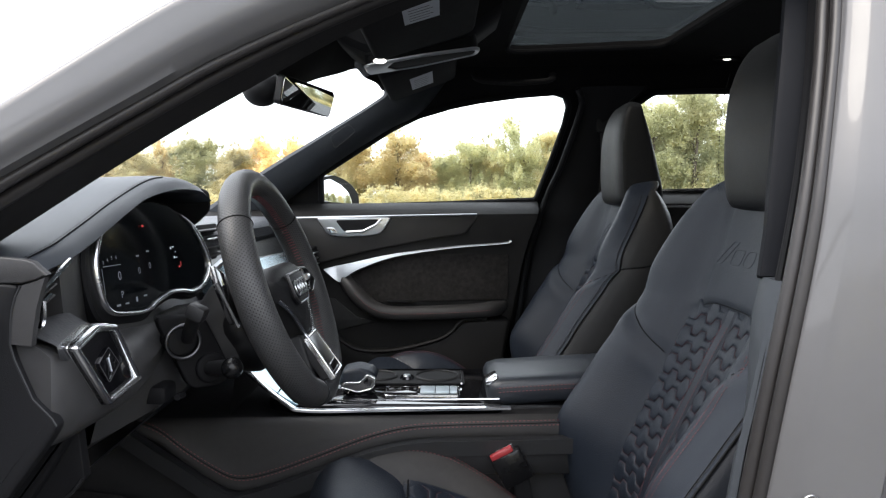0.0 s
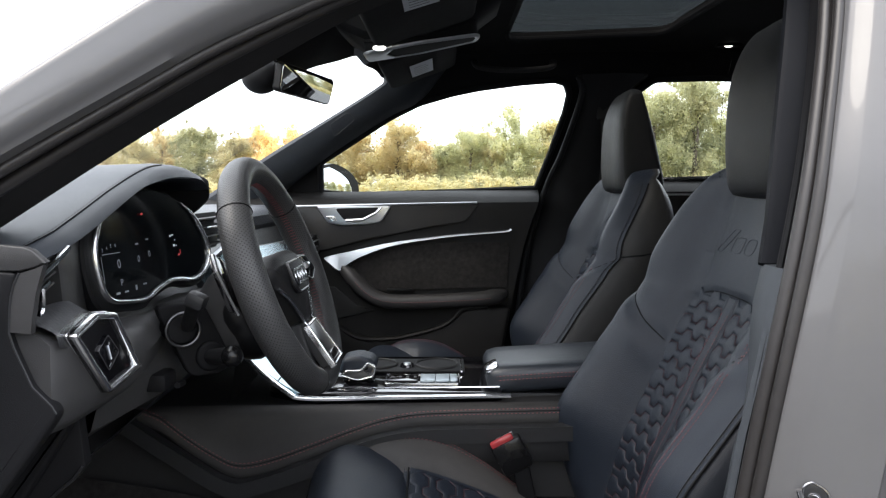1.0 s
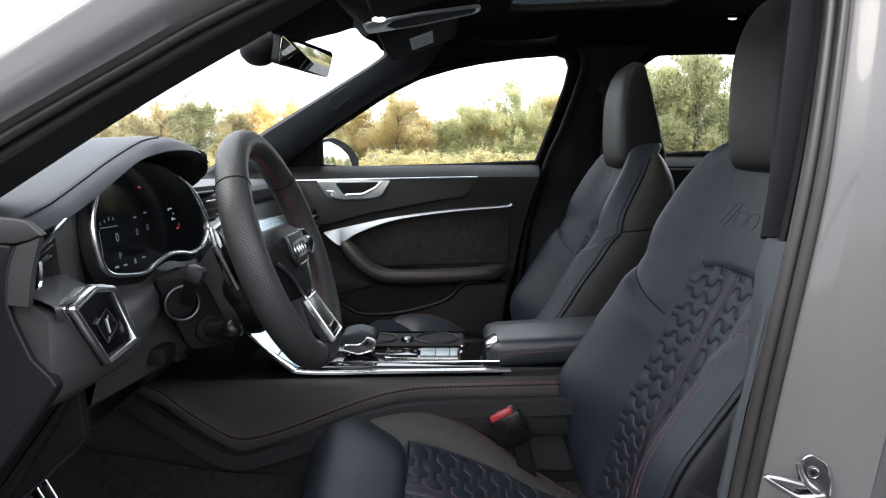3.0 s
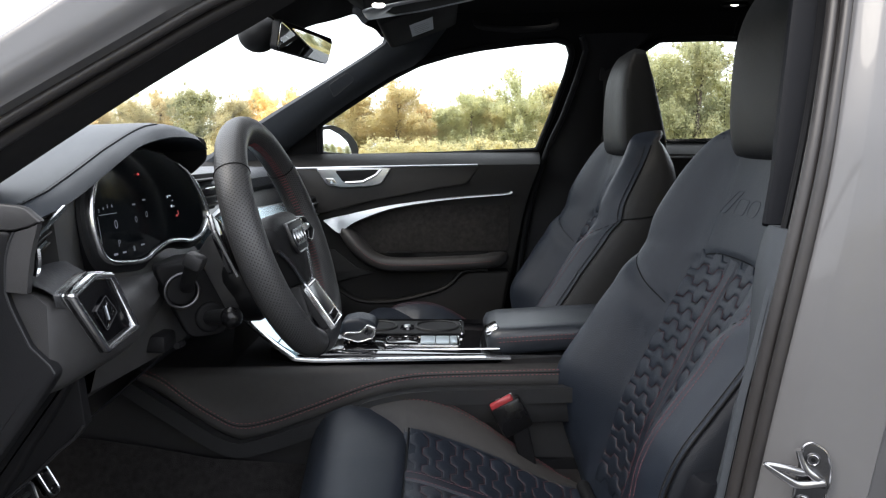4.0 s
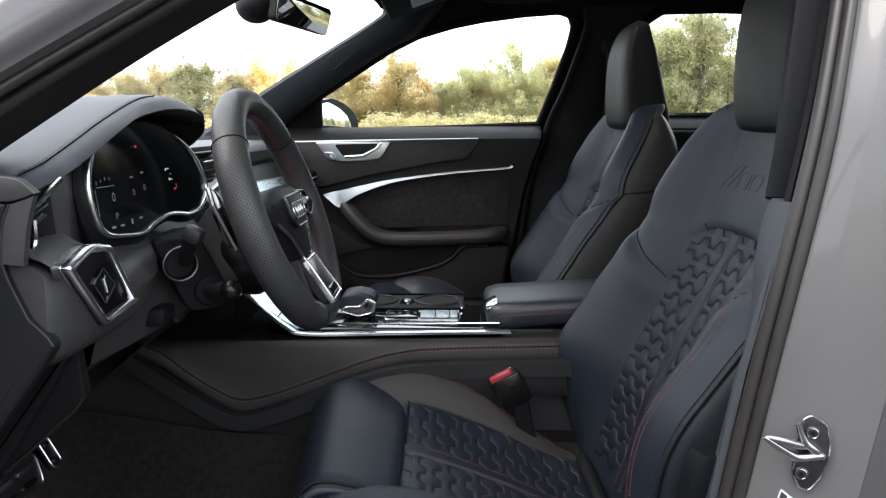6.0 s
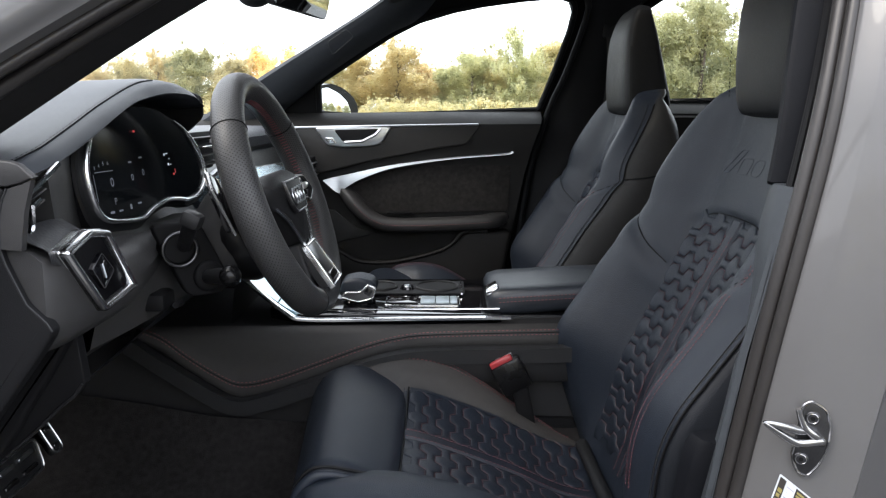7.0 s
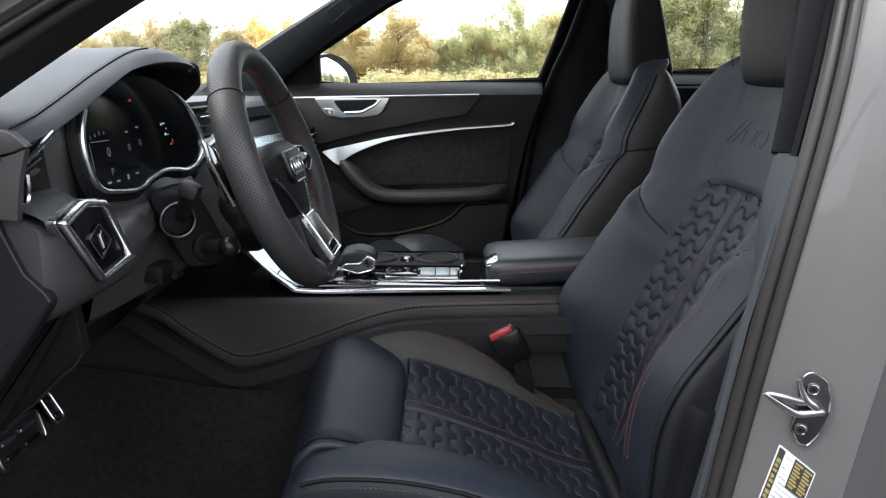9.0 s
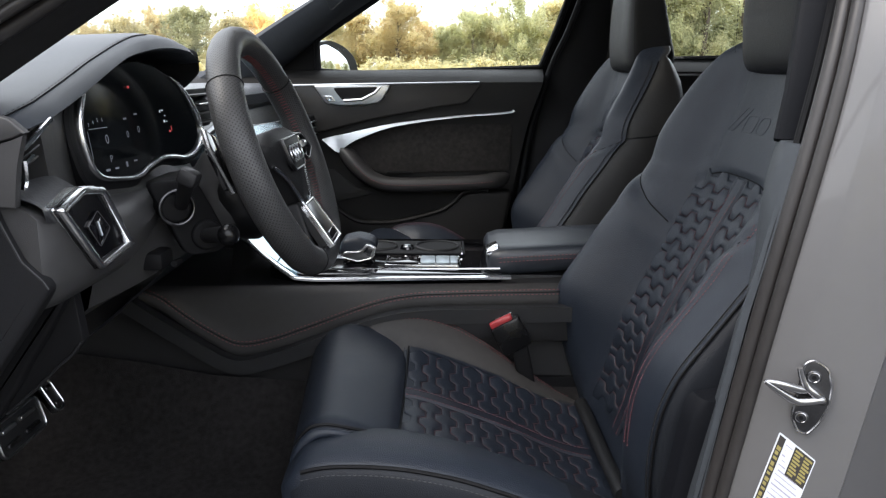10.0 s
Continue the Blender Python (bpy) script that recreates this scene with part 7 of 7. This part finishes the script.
    for z in [0.951, 0.953, 0.956, 0.960, 0.966] + [0.975 + 0.0148 * i for i in range(12)] + [1.148, 1.156, 1.163, 1.168, 1.173, 1.177, 1.181, 1.184]:
        xf, xr, hw = [curve([(r[0], r[k]) for r in HEAD], z) for k in (1, 2, 3)]
        row = []
        c, r = (xf + xr) / 2 + head_back, (xr - xf) / 2
        for j in range(48):
            t = math.tau * j / 48
            cx, sy = math.cos(t), math.sin(t)
            row.append((c + r * math.copysign(abs(cx) ** 0.42, cx), hw * math.copysign(abs(sy) ** 0.42, sy), z))
        rows.append(row)
    loft(bm, rows, True, True)
    head = sp_("head_restraint", bm, HEAD_LEATHER, None, "black leather head restraint", sharp=80)
    # side faces take the shaded copy of the leather
    head.data.materials.append(HEAD_SHADE)
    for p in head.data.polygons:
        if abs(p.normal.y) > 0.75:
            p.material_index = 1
    for s in (-1, 1):
        sew = spline([(0.405, s * 0.1105, 0.98 + z0), (0.404, s * 0.111, 1.04 + z0), (0.405, s * 0.106, 1.10 + z0), (0.412, s * 0.096, 1.15 + z0)], 5)
        part("stitching", stitches(sew, 0.0036, 0.0023, 0.0006, (1, 0, 0)), DARK, head, "dark stitching")
    # cushion between the bolsters
    rows = []
    for i in range(34):
        x = -0.060 + 0.36 * i / 33
        row = [(x, v, cushion_z(x, v)) for v in [-0.126 + 0.248 * j / 28 for j in range(29)]]
        rows.append(row + [(x, 0.122, 0.40), (x, -0.126, 0.40)])
    bm = bmesh.new()
    loft(bm, rows, True, True)
    base = sp_("seat_cushion", bm, LEATHER, None, "leather cushion with quilted fields", sharp=80)
    # side bolsters
    for s in (-1, 1):
        rows = []
        x0 = -0.174 if s < 0 else -0.146
        inn, out = (0.121, 0.249) if s < 0 else (0.116, 0.200)
        for i in range(56):
            f = i / 55
            x = x0 + (0.30 - x0) * f ** 1.25
            nose = math.sqrt(max(0.0, 1 - (1 - min(1.0, (x - x0) / 0.035)) ** 2))
            row = []
            for j in range(22):
                v = inn + (out - inn) * j / 21
                zt = cushion_z(x, s * v)
                v = v * (1 - 0.04 * (1 - nose)) if s < 0 else v
                row.append((x, s * v, 0.515 + (zt - 0.515) * (0.35 + 0.65 * nose)))
            zt = row[-1][2]
            pull = 0.018 * (1 - nose)
            row += [(x, s * (out + 0.006 - pull), zt - 0.014), (x, s * (out + 0.006 - pull), zt - 0.05), (x, s * (out - 0.004 - pull), 0.42), (x, s * (out - 0.03), 0.405), (x, s * inn, 0.405)]
            rows.append(row)
        bm = bmesh.new()
        loft(bm, rows, True, True)
        bol = sp_("side_bolster", bm, LEATHER_LIT_MATT if s == lit_side else LEATHER, None, "matt bolster beside the console, its light put into the colour" if s == lit_side else "smooth leather side bolster", sharp=80)
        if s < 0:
            # below the piping the shade is put into a darker leather
            bol.data.materials.append(SHADED_HIDE)
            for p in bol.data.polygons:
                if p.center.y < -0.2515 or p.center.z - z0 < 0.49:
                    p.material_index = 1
            pipe = [Vector((x, -0.2505, cushion_z(x, -0.249) - 0.001 + z0)) for x in [-0.150 + 0.0125 * i for i in range(34)]]
            part("piping", tube(pipe, 0.0022, 6), DARK, bol, "black piping along the bolster")
            part("stitching", stitches([p + Vector((0, 0.004, -0.0075)) + Vector((0, -0.0085, 0)) for p in pipe], 0.0036, 0.0021, 0.0006), GREY_THREAD, bol, "dark stitching")
            part("stitching", stitches([Vector((x, -0.1225, cushion_z(x, -0.1225) + 0.0012 + z0)) for x in [-0.052 + 0.0125 * i for i in range(24)]], 0.0036, 0.0022, 0.0007), RED_THREAD, bol, "dark red stitching")
            lip = spline([(-0.170, -0.186, 0.520 + z0), (-0.167, -0.186, 0.540 + z0), (-0.152, -0.184, 0.558 + z0), (-0.134, -0.182, 0.562 + z0), (-0.112, -0.178, 0.557 + z0), (-0.085, -0.172, 0.548 + z0)], 5)
            part("piping", tube(lip, 0.0020, 6), DARK, bol, "seam at the front of the bolster")
            part("bolster_lip", tube([p + Vector((0.004, -0.008, -0.006)) for p in lip], 0.0085, 10, size=lambda t: 1.0 - 0.6 * t), LEATHER, bol, "folded lip at the front of the bolster")
        else:
            for off in (0.0, 0.0075):
                sew = [Vector((x, 0.166 + off, cushion_z(x, 0.166 + off) + 0.001 + z0)) for x in [-0.128 + 0.0125 * i for i in range(28)]]
                part("stitching", stitches(sew, 0.0042, 0.0026, 0.0007), RED_THREAD, bol, "dark red double stitching")

    def on_seat(u, v, h):
        return Vector((v - h * 0.2, u, cushion_z(v, u) + h + z0))
    quilt(on_seat, [-0.036 + 0.0205 * i for i in range(13)], lambda v: 0.119, base, "quilt_pad", 0.0146, 0.0056)
    bm = bmesh.new()
    loft(bm, [[on_seat(u, v, h) for u, h in ((-0.0135, -0.001), (-0.0105, 0.0030), (0.0, 0.0038), (0.0105, 0.0030), (0.0135, -0.001))] for v in [-0.052 + 0.0125 * i for i in range(22)]])
    part("middle_band", bm, LEATHER, base, "plain band between the quilted fields")
    for u in (-0.0100, 0.0100):
        part("stitching", stitches([on_seat(u, -0.050 + 0.02 * i, 0.0036) for i in range(14)], 0.0036, 0.0022, 0.0006), RED_THREAD, base, "dark red stitching")
    # plain strap across the gap under the backrest
    # darker leather than the cushion: shade under the backrest put into colour
    part("rear_roll", tube(spline([(0.215, 0.11, 0.452 + z0), (0.222, 0.0, 0.440 + z0), (0.225, -0.13, 0.440 + z0)], 5), 0.010, 10, up=(0, 0, 1)), HEAD_LEATHER, base, "plain leather roll under the backrest")
    # thigh support: a separate roll at the front
    rows = []
    for j in range(29):
        v = -0.178 + 0.352 * j / 28
        e = max(0.0, (abs(v) - 0.164) / 0.014)
        w = 0.88 + 0.12 * math.sqrt(max(0.0, 1 - min(1.0, e) ** 2))
        long = 0.80 + 0.20 * (v + 0.178) / 0.352
        outline = [tuple(p) for p in spline([(x, z, 0) for x, z in ((-0.054, 0.508), (-0.0545, 0.524), (-0.062, 0.534), (-0.078, 0.542), (-0.098, 0.550), (-0.125, 0.558), (-0.150, 0.5605), (-0.174, 0.554), (-0.196, 0.534), (-0.210, 0.506), (-0.212, 0.478), (-0.195, 0.445), (-0.14, 0.412), (-0.056, 0.42))], 2)]
        rows.append([(-0.054 + ((x + 0.054) * long) * w, v, 0.48 + (z - 0.48) * w) for x, z, _ in outline])
    bm = bmesh.new()
    loft(bm, rows, True, True)
    roll = sp_("thigh_support", bm, LEATHER, None, "smooth leather thigh support roll", sharp=80)
    part("seam", tube([Vector((-0.0530, v, cushion_z(-0.052, v) + 0.0015 + z0)) for v in [-0.120 + 0.02 * i for i in range(13)]], 0.0014, 6), DARK, roll, "gap between roll and cushion")
    # plastic side cover and slide
    for s in (-1, 1):
        out = fillet([(-0.150, 0.505), (-0.102, 0.522), (-0.044, 0.518), (0.025, 0.494), (0.10, 0.462), (0.24, 0.46), (0.36, 0.44), (0.33, 0.39), (-0.12, 0.39)], 0.012, 3)
        sp_("side_cover", prism(out, (0, s * (0.236 if s < 0 else 0.188), 0), (1, 0, 0), (0, 0, 1), (0, s, 0), 0.018, 0.006), PANEL, None, "black plastic side cover")
        bm = bmesh.new()
        box(bm, (0.08, s * 0.17, 0.372), (0.46, 0.04, 0.052), 0.005)
        sp_("seat_rail", bm, DARK, None, "black seat rail")
    return seat


build_seat((0.0, -0.37, 0.345), "black leather driver's sports seat with quilted hexagon pattern", {"crest": LOW_CREST, "at": 0.168, "drop": 0.012}, SHADED_HIDE, 1, 0.012)
build_seat((-0.008, 0.37, 0.345), "black leather passenger's sports seat with quilted hexagon pattern", {"crest": BACK_CREST, "at": 0.190, "drop": 0.036}, WING_LEATHER, -1)


# ---- sun visors, overhead lamp, mirror, reading lamp, grab handle ----
def visor(y0, y1, place, words, tilt):
    v = thing("sun_visor", words, "sun visor", place, "sun visors")
    w = y1 - y0
    ax, ay = Vector((0, 1, 0)), Vector((1, 0, tilt)).normalized()
    az = ax.cross(ay)
    az = az if az.z < 0 else -az
    out = fillet([(-w / 2, -0.085), (w / 2, -0.085), (w / 2, 0.085), (-w / 2, 0.085)], 0.03, 4)
    part("visor_panel", prism(out, (0, 0, 0), ax, ay, az, 0.022, 0.008), HEADLINER, v, "black cloth panel")
    return v, ax, ay, az


for y0, y1, place, words, tilt, la, lb, lw, lh in ((-0.50, -0.12, (-0.035, -0.31, 1.235), "black sun visor with a white label above the driver", 0.30, -0.045, 0.0, 0.045, 0.025), (0.14, 0.50, (-0.055, 0.32, 1.253), "black sun visor with a white label above the passenger", 0.36, 0.025, 0.0, 0.078, 0.026)):
    v, ax, ay, az = visor(y0, y1, place, words, tilt)
    lab = part("warning_label", prism([(la - lw, lb - lh), (la + lw, lb - lh), (la + lw, lb + lh), (la - lw, lb + lh)], az * 0.0221, ax, ay, az, 0.0006), PAPER, v, "white printed label")
    for i in range(5):
        a, b = la + lw * (0.7 - 0.3 * i), lb + lh * (0.45 + 0.2 * (i % 2))
        bm = prism([(a, lb - lh * 0.7), (a, b), (a - 0.0012, b), (a - 0.0012, lb - lh * 0.7)], az * 0.0228, ax, ay, az, 0.0003)
        part("print_line", bm, GREY_THREAD, lab)

lamp = thing("overhead_console", "black overhead console with a bright lamp surround", "overhead lamp", (-0.03, 0.0, 1.245))
bm = bmesh.new()
rows = []
for x, w, d in ((-0.16, 0.070, 0.005), (-0.14, 0.085, -0.014), (-0.10, 0.095, -0.032), (0.0, 0.10, -0.022), (0.08, 0.09, 0.004), (0.13, 0.08, 0.04)):
    rows.append([(x, y, z) for y, z in ((-w, d + 0.06), (-w, d + 0.012), (-w + 0.012, d), (w - 0.012, d), (w, d + 0.012), (w, d + 0.06))])
loft(bm, rows, True, True)
part("lamp_body", bm, DARK, lamp, "black lamp housing")
out = fillet([(-0.115, -0.040), (-0.02, -0.052), (0.085, -0.030), (0.092, 0.0), (0.085, 0.030), (-0.02, 0.052), (-0.115, 0.040)], 0.015, 4)
LA, LB = Vector((0.985, 0, 0.17)).normalized(), Vector((0, 1, 0))
LC = Vector((0.17, 0, -0.985)).normalized()
LO = Vector((0.006, -0.02, -0.030))
part("lamp_block", prism([(a * 0.97, b * 0.97) for a, b in out], LO - LC * 0.03, LA, LB, LC, 0.032, 0.002), DARK, lamp, "black lamp block")
part("lamp_surround", bead_loop(out, 0.010, LO, LA, LB, LC, 0.004), ALU, lamp, "polished surround")
part("lamp_plate", prism(fillet([(-0.112, -0.038), (-0.060, -0.044), (-0.078, 0.0), (-0.060, 0.044), (-0.112, 0.038)], 0.008, 3), LO, LA, LB, LC, 0.004, 0.001), ALU, lamp, "polished front plate")
bm = bmesh.new()
bmesh.ops.create_uvsphere(bm, u_segments=12, v_segments=8, radius=0.009, matrix=Matrix.Translation((-0.078, -0.064, -0.0425)) @ Matrix.Diagonal((1.3, 1.3, 0.5, 1)))
part("lamp_lens", bm, LAMP, lamp, "small lit lamp lens")

reading = thing("reading_lamp", "small lit reading lamp in the headliner", "reading lamp", (0.722, 0.56, roof_z(0.722, 0.56) - 0.005))
bm = bmesh.new()
bmesh.ops.create_uvsphere(bm, u_segments=12, v_segments=8, radius=0.009, matrix=Matrix.Diagonal((1.2, 1, 0.5, 1)))
part("lamp_lens", bm, LAMP, reading)
bm = bmesh.new()
loop = [(0.030 * math.cos(math.tau * j / 20), 0.020 * math.sin(math.tau * j / 20), 0.0) for j in range(20)]
tube(loop, 0.004, 6, True, bm=bm)
part("lamp_rim", bm, DARK, reading)

grab = thing("grab_handle", "black grab handle above the passenger window", "grab handle", (0.18, 0.545, 1.263))
bm = tube(spline([(-0.10, 0.02, 0.02), (-0.085, -0.01, 0.0), (0.0, -0.022, -0.008), (0.085, -0.01, 0.0), (0.10, 0.02, 0.02)], 5), 0.010, 10, flat=0.7)
part("grip", bm, HEADLINER, grab)

mirror = thing("rear_view_mirror", "black frameless rear-view mirror on the windscreen", "rear-view mirror", (-0.247, 0.018, 1.153))
MB = Vector((0.19, 0, 0.98)).normalized()
MA = Vector((0.232, 0.972, 0.0)).normalized()
MC = MA.cross(MB).normalized()
MC = MC if MC.x > 0 else -MC
shape = fillet([(-0.114, 0.020), (-0.108, 0.0235), (0.106, 0.0235), (0.114, 0.018), (0.110, -0.021), (0.102, -0.0265), (-0.104, -0.0265), (-0.112, -0.022)], 0.006, 4)
bm = bmesh.new()
rows = []
for c, k in ((0.003, 0.985), (0.0025, 1.0), (-0.008, 1.0), (-0.016, 0.90), (-0.024, 0.62)):
    rows.append([MA * a * k + MB * b * k + MC * c for a, b in shape])
loft(bm, rows, True, True)
case = part("mirror_case", bm, PLASTIC, mirror, "black mirror case")
part("mirror_glass", prism([(a * 0.975, b * 0.95) for a, b in shape], MC * 0.0031, MA, MB, MC, 0.0012, 0.0004), MIRROR, mirror, "mirror glass")
bm = tube([(-0.018, 0.0, 0.0), (-0.05, -0.03, 0.006), (-0.07, -0.06, 0.012)], 0.013, 10, up=(0, 1, 0))
part("mirror_arm", bm, DARK, mirror)
bm = bmesh.new()
bmesh.ops.create_uvsphere(bm, u_segments=24, v_segments=14, radius=1.0, matrix=Matrix.Translation((-0.064, -0.075, 0.004)) @ Matrix.Rotation(radians(-20), 4, "Y") @ Matrix.Diagonal((0.034, 0.044, 0.030, 1)))
part("mirror_foot", bm, PLASTIC, mirror, "rounded black mirror foot")
bm = bmesh.new()
rows = []
for x, z, w in ((-0.10, 0.015, 0.030), (-0.06, 0.045, 0.045), (-0.01, 0.085, 0.055), (0.05, 0.13, 0.065)):
    rows.append([(x - 0.012, a, z + 0.012) if abs(a) < w else (x, a, z) for a in (-w, -w * 0.6, 0, w * 0.6, w)])
loft(bm, rows)
part("sensor_cover", bm, DARK, mirror, "black sensor cover on the windscreen")

# ---- door striker and label on the driver's side pillar ----
striker = thing("door_striker", "steel door striker bolted to the grey pillar", "door striker", (0.292, -0.782, 0.705))
PX, PZ, PN = Vector((0.9326, -0.361, 0)), Vector((0, 0, 1)), Vector((-0.361, -0.9326, 0))


def on_plate(a, h, b):
    return PX * a + PN * h + PZ * b


plate = fillet([(-0.0124, -0.0166), (-0.0100, 0.0044), (-0.0075, 0.0280), (-0.0014, 0.0321), (0.0095, 0.0267), (0.0135, 0.0131), (0.0135, -0.0013), (0.0083, -0.0192), (0.0006, -0.0310), (-0.0065, -0.0293)], 0.005, 4)
base = part("striker_plate", prism(plate, (0, 0, 0), PX, PZ, PN, 0.0035, 0.0012), DARK_STEEL, striker, "dark steel base plate")
part("plate_rim", tube([on_plate(a, 0.0034, b) for a, b in plate], 0.0011, 6, True, (0, 1, 0)), STEEL, base, "bright steel edge")
for a, b in ((0.0000, 0.0185), (-0.0056, -0.0165)):
    bolt = part("bolt", prism(ring(0.0056, 20), on_plate(a, 0.0035, b), PX, PZ, PN, 0.0022, 0.0009), DARK_STEEL, striker, "round bolt head")
    part("bolt_ring", tube([on_plate(a + p[0], 0.0058, b + p[1]) for p in ring(0.0040, 16)], 0.0005, 5, True, (0, 1, 0)), STEEL, bolt)
    part("bolt_socket", prism(ring(0.0019, 6), on_plate(a, 0.0057, b), PX, PZ, PN, 0.0004), DARK, bolt)
loop = spline([on_plate(*p) for p in ((0.0091, -0.002, -0.0044), (0.0062, 0.007, 0.0015), (-0.0069, 0.013, 0.0004), (-0.0156, 0.018, 0.0034), (-0.0335, 0.030, 0.0180), (-0.0345, 0.0295, 0.0196), (-0.0232, 0.024, 0.0165), (-0.0101, 0.014, 0.0107), (0.0012, 0.002, 0.0066))], 5)
part("striker_loop", tube(loop, 0.0031, 10, up=(0, 1, 0), size=lambda t: 1.2 - 0.75 * math.exp(-((t - 0.56) / 0.13) ** 2)), STEEL, striker, "bent steel loop")
hook = spline([on_plate(*p) for p in ((0.0081, 0.003, -0.0005), (0.0014, 0.010, 0.0067), (-0.0050, 0.012, 0.0126), (-0.0091, 0.013, 0.0204), (-0.0116, 0.014, 0.0284))], 5)
part("striker_hook", tube(hook, 0.0028, 10, up=(0, 1, 0), size=lambda t: 1.3 - 0.5 * t), STEEL, striker, "small steel hook")

label = thing("type_label", "white and yellow printed label on the grey pillar", "label", (0.2737, -0.7762, 0.6716))
LX, LY = Vector((0.0265, -0.0108, -0.0197)).normalized(), Vector((0.0150, -0.0016, 0.0630)).normalized()
LZ = LX.cross(LY).normalized()
LZ = LZ if LZ.y < 0 else -LZ


def print_bar(name, x0, x1, y0, y1, k, m):
    part(name, prism([(x0, y0), (x1, y0), (x1, y1), (x0, y1)], LZ * k, LX, LY, LZ, 0.0002), m, label)


part("label_film", prism(fillet([(0, 0), (0.0347, 0), (0.0347, -0.085), (0, -0.085)], 0.0016, 3), (0, 0, 0), LX, LY, LZ, 0.0006), PAPER, label, "white film")
print_bar("print_field", 0.0012, 0.0068, -0.083, -0.0015, 0.0007, INK)
print_bar("print_field", 0.0160, 0.0337, -0.0275, -0.0012, 0.0007, INK)
for i in range(15):
    y = -0.010 - 0.0048 * i
    print_bar("print_line", 0.0022, 0.0058 - 0.0007 * (i % 2), y - 0.0036 + 0.0006 * (i % 3), y, 0.0010, YELLOW)
for i in range(8):
    for x in (0.0172, 0.0258):
        y = -0.0030 - 0.0029 * i
        print_bar("print_line", x, x + 0.0070 - 0.0010 * ((i * 5) % 3), y - 0.0018, y, 0.0010, YELLOW)
for i in range(17):
    y = -0.0050 - 0.0044 * i
    x1 = (0.0148 if i < 5 else 0.0325) - 0.0018 * (i * 7 % 4)
    print_bar("print_line", 0.0085 + 0.0012 * (i % 2), x1, y - (0.0006 + 0.0003 * (i % 3)), y, 0.0007, GREY_PRINT)
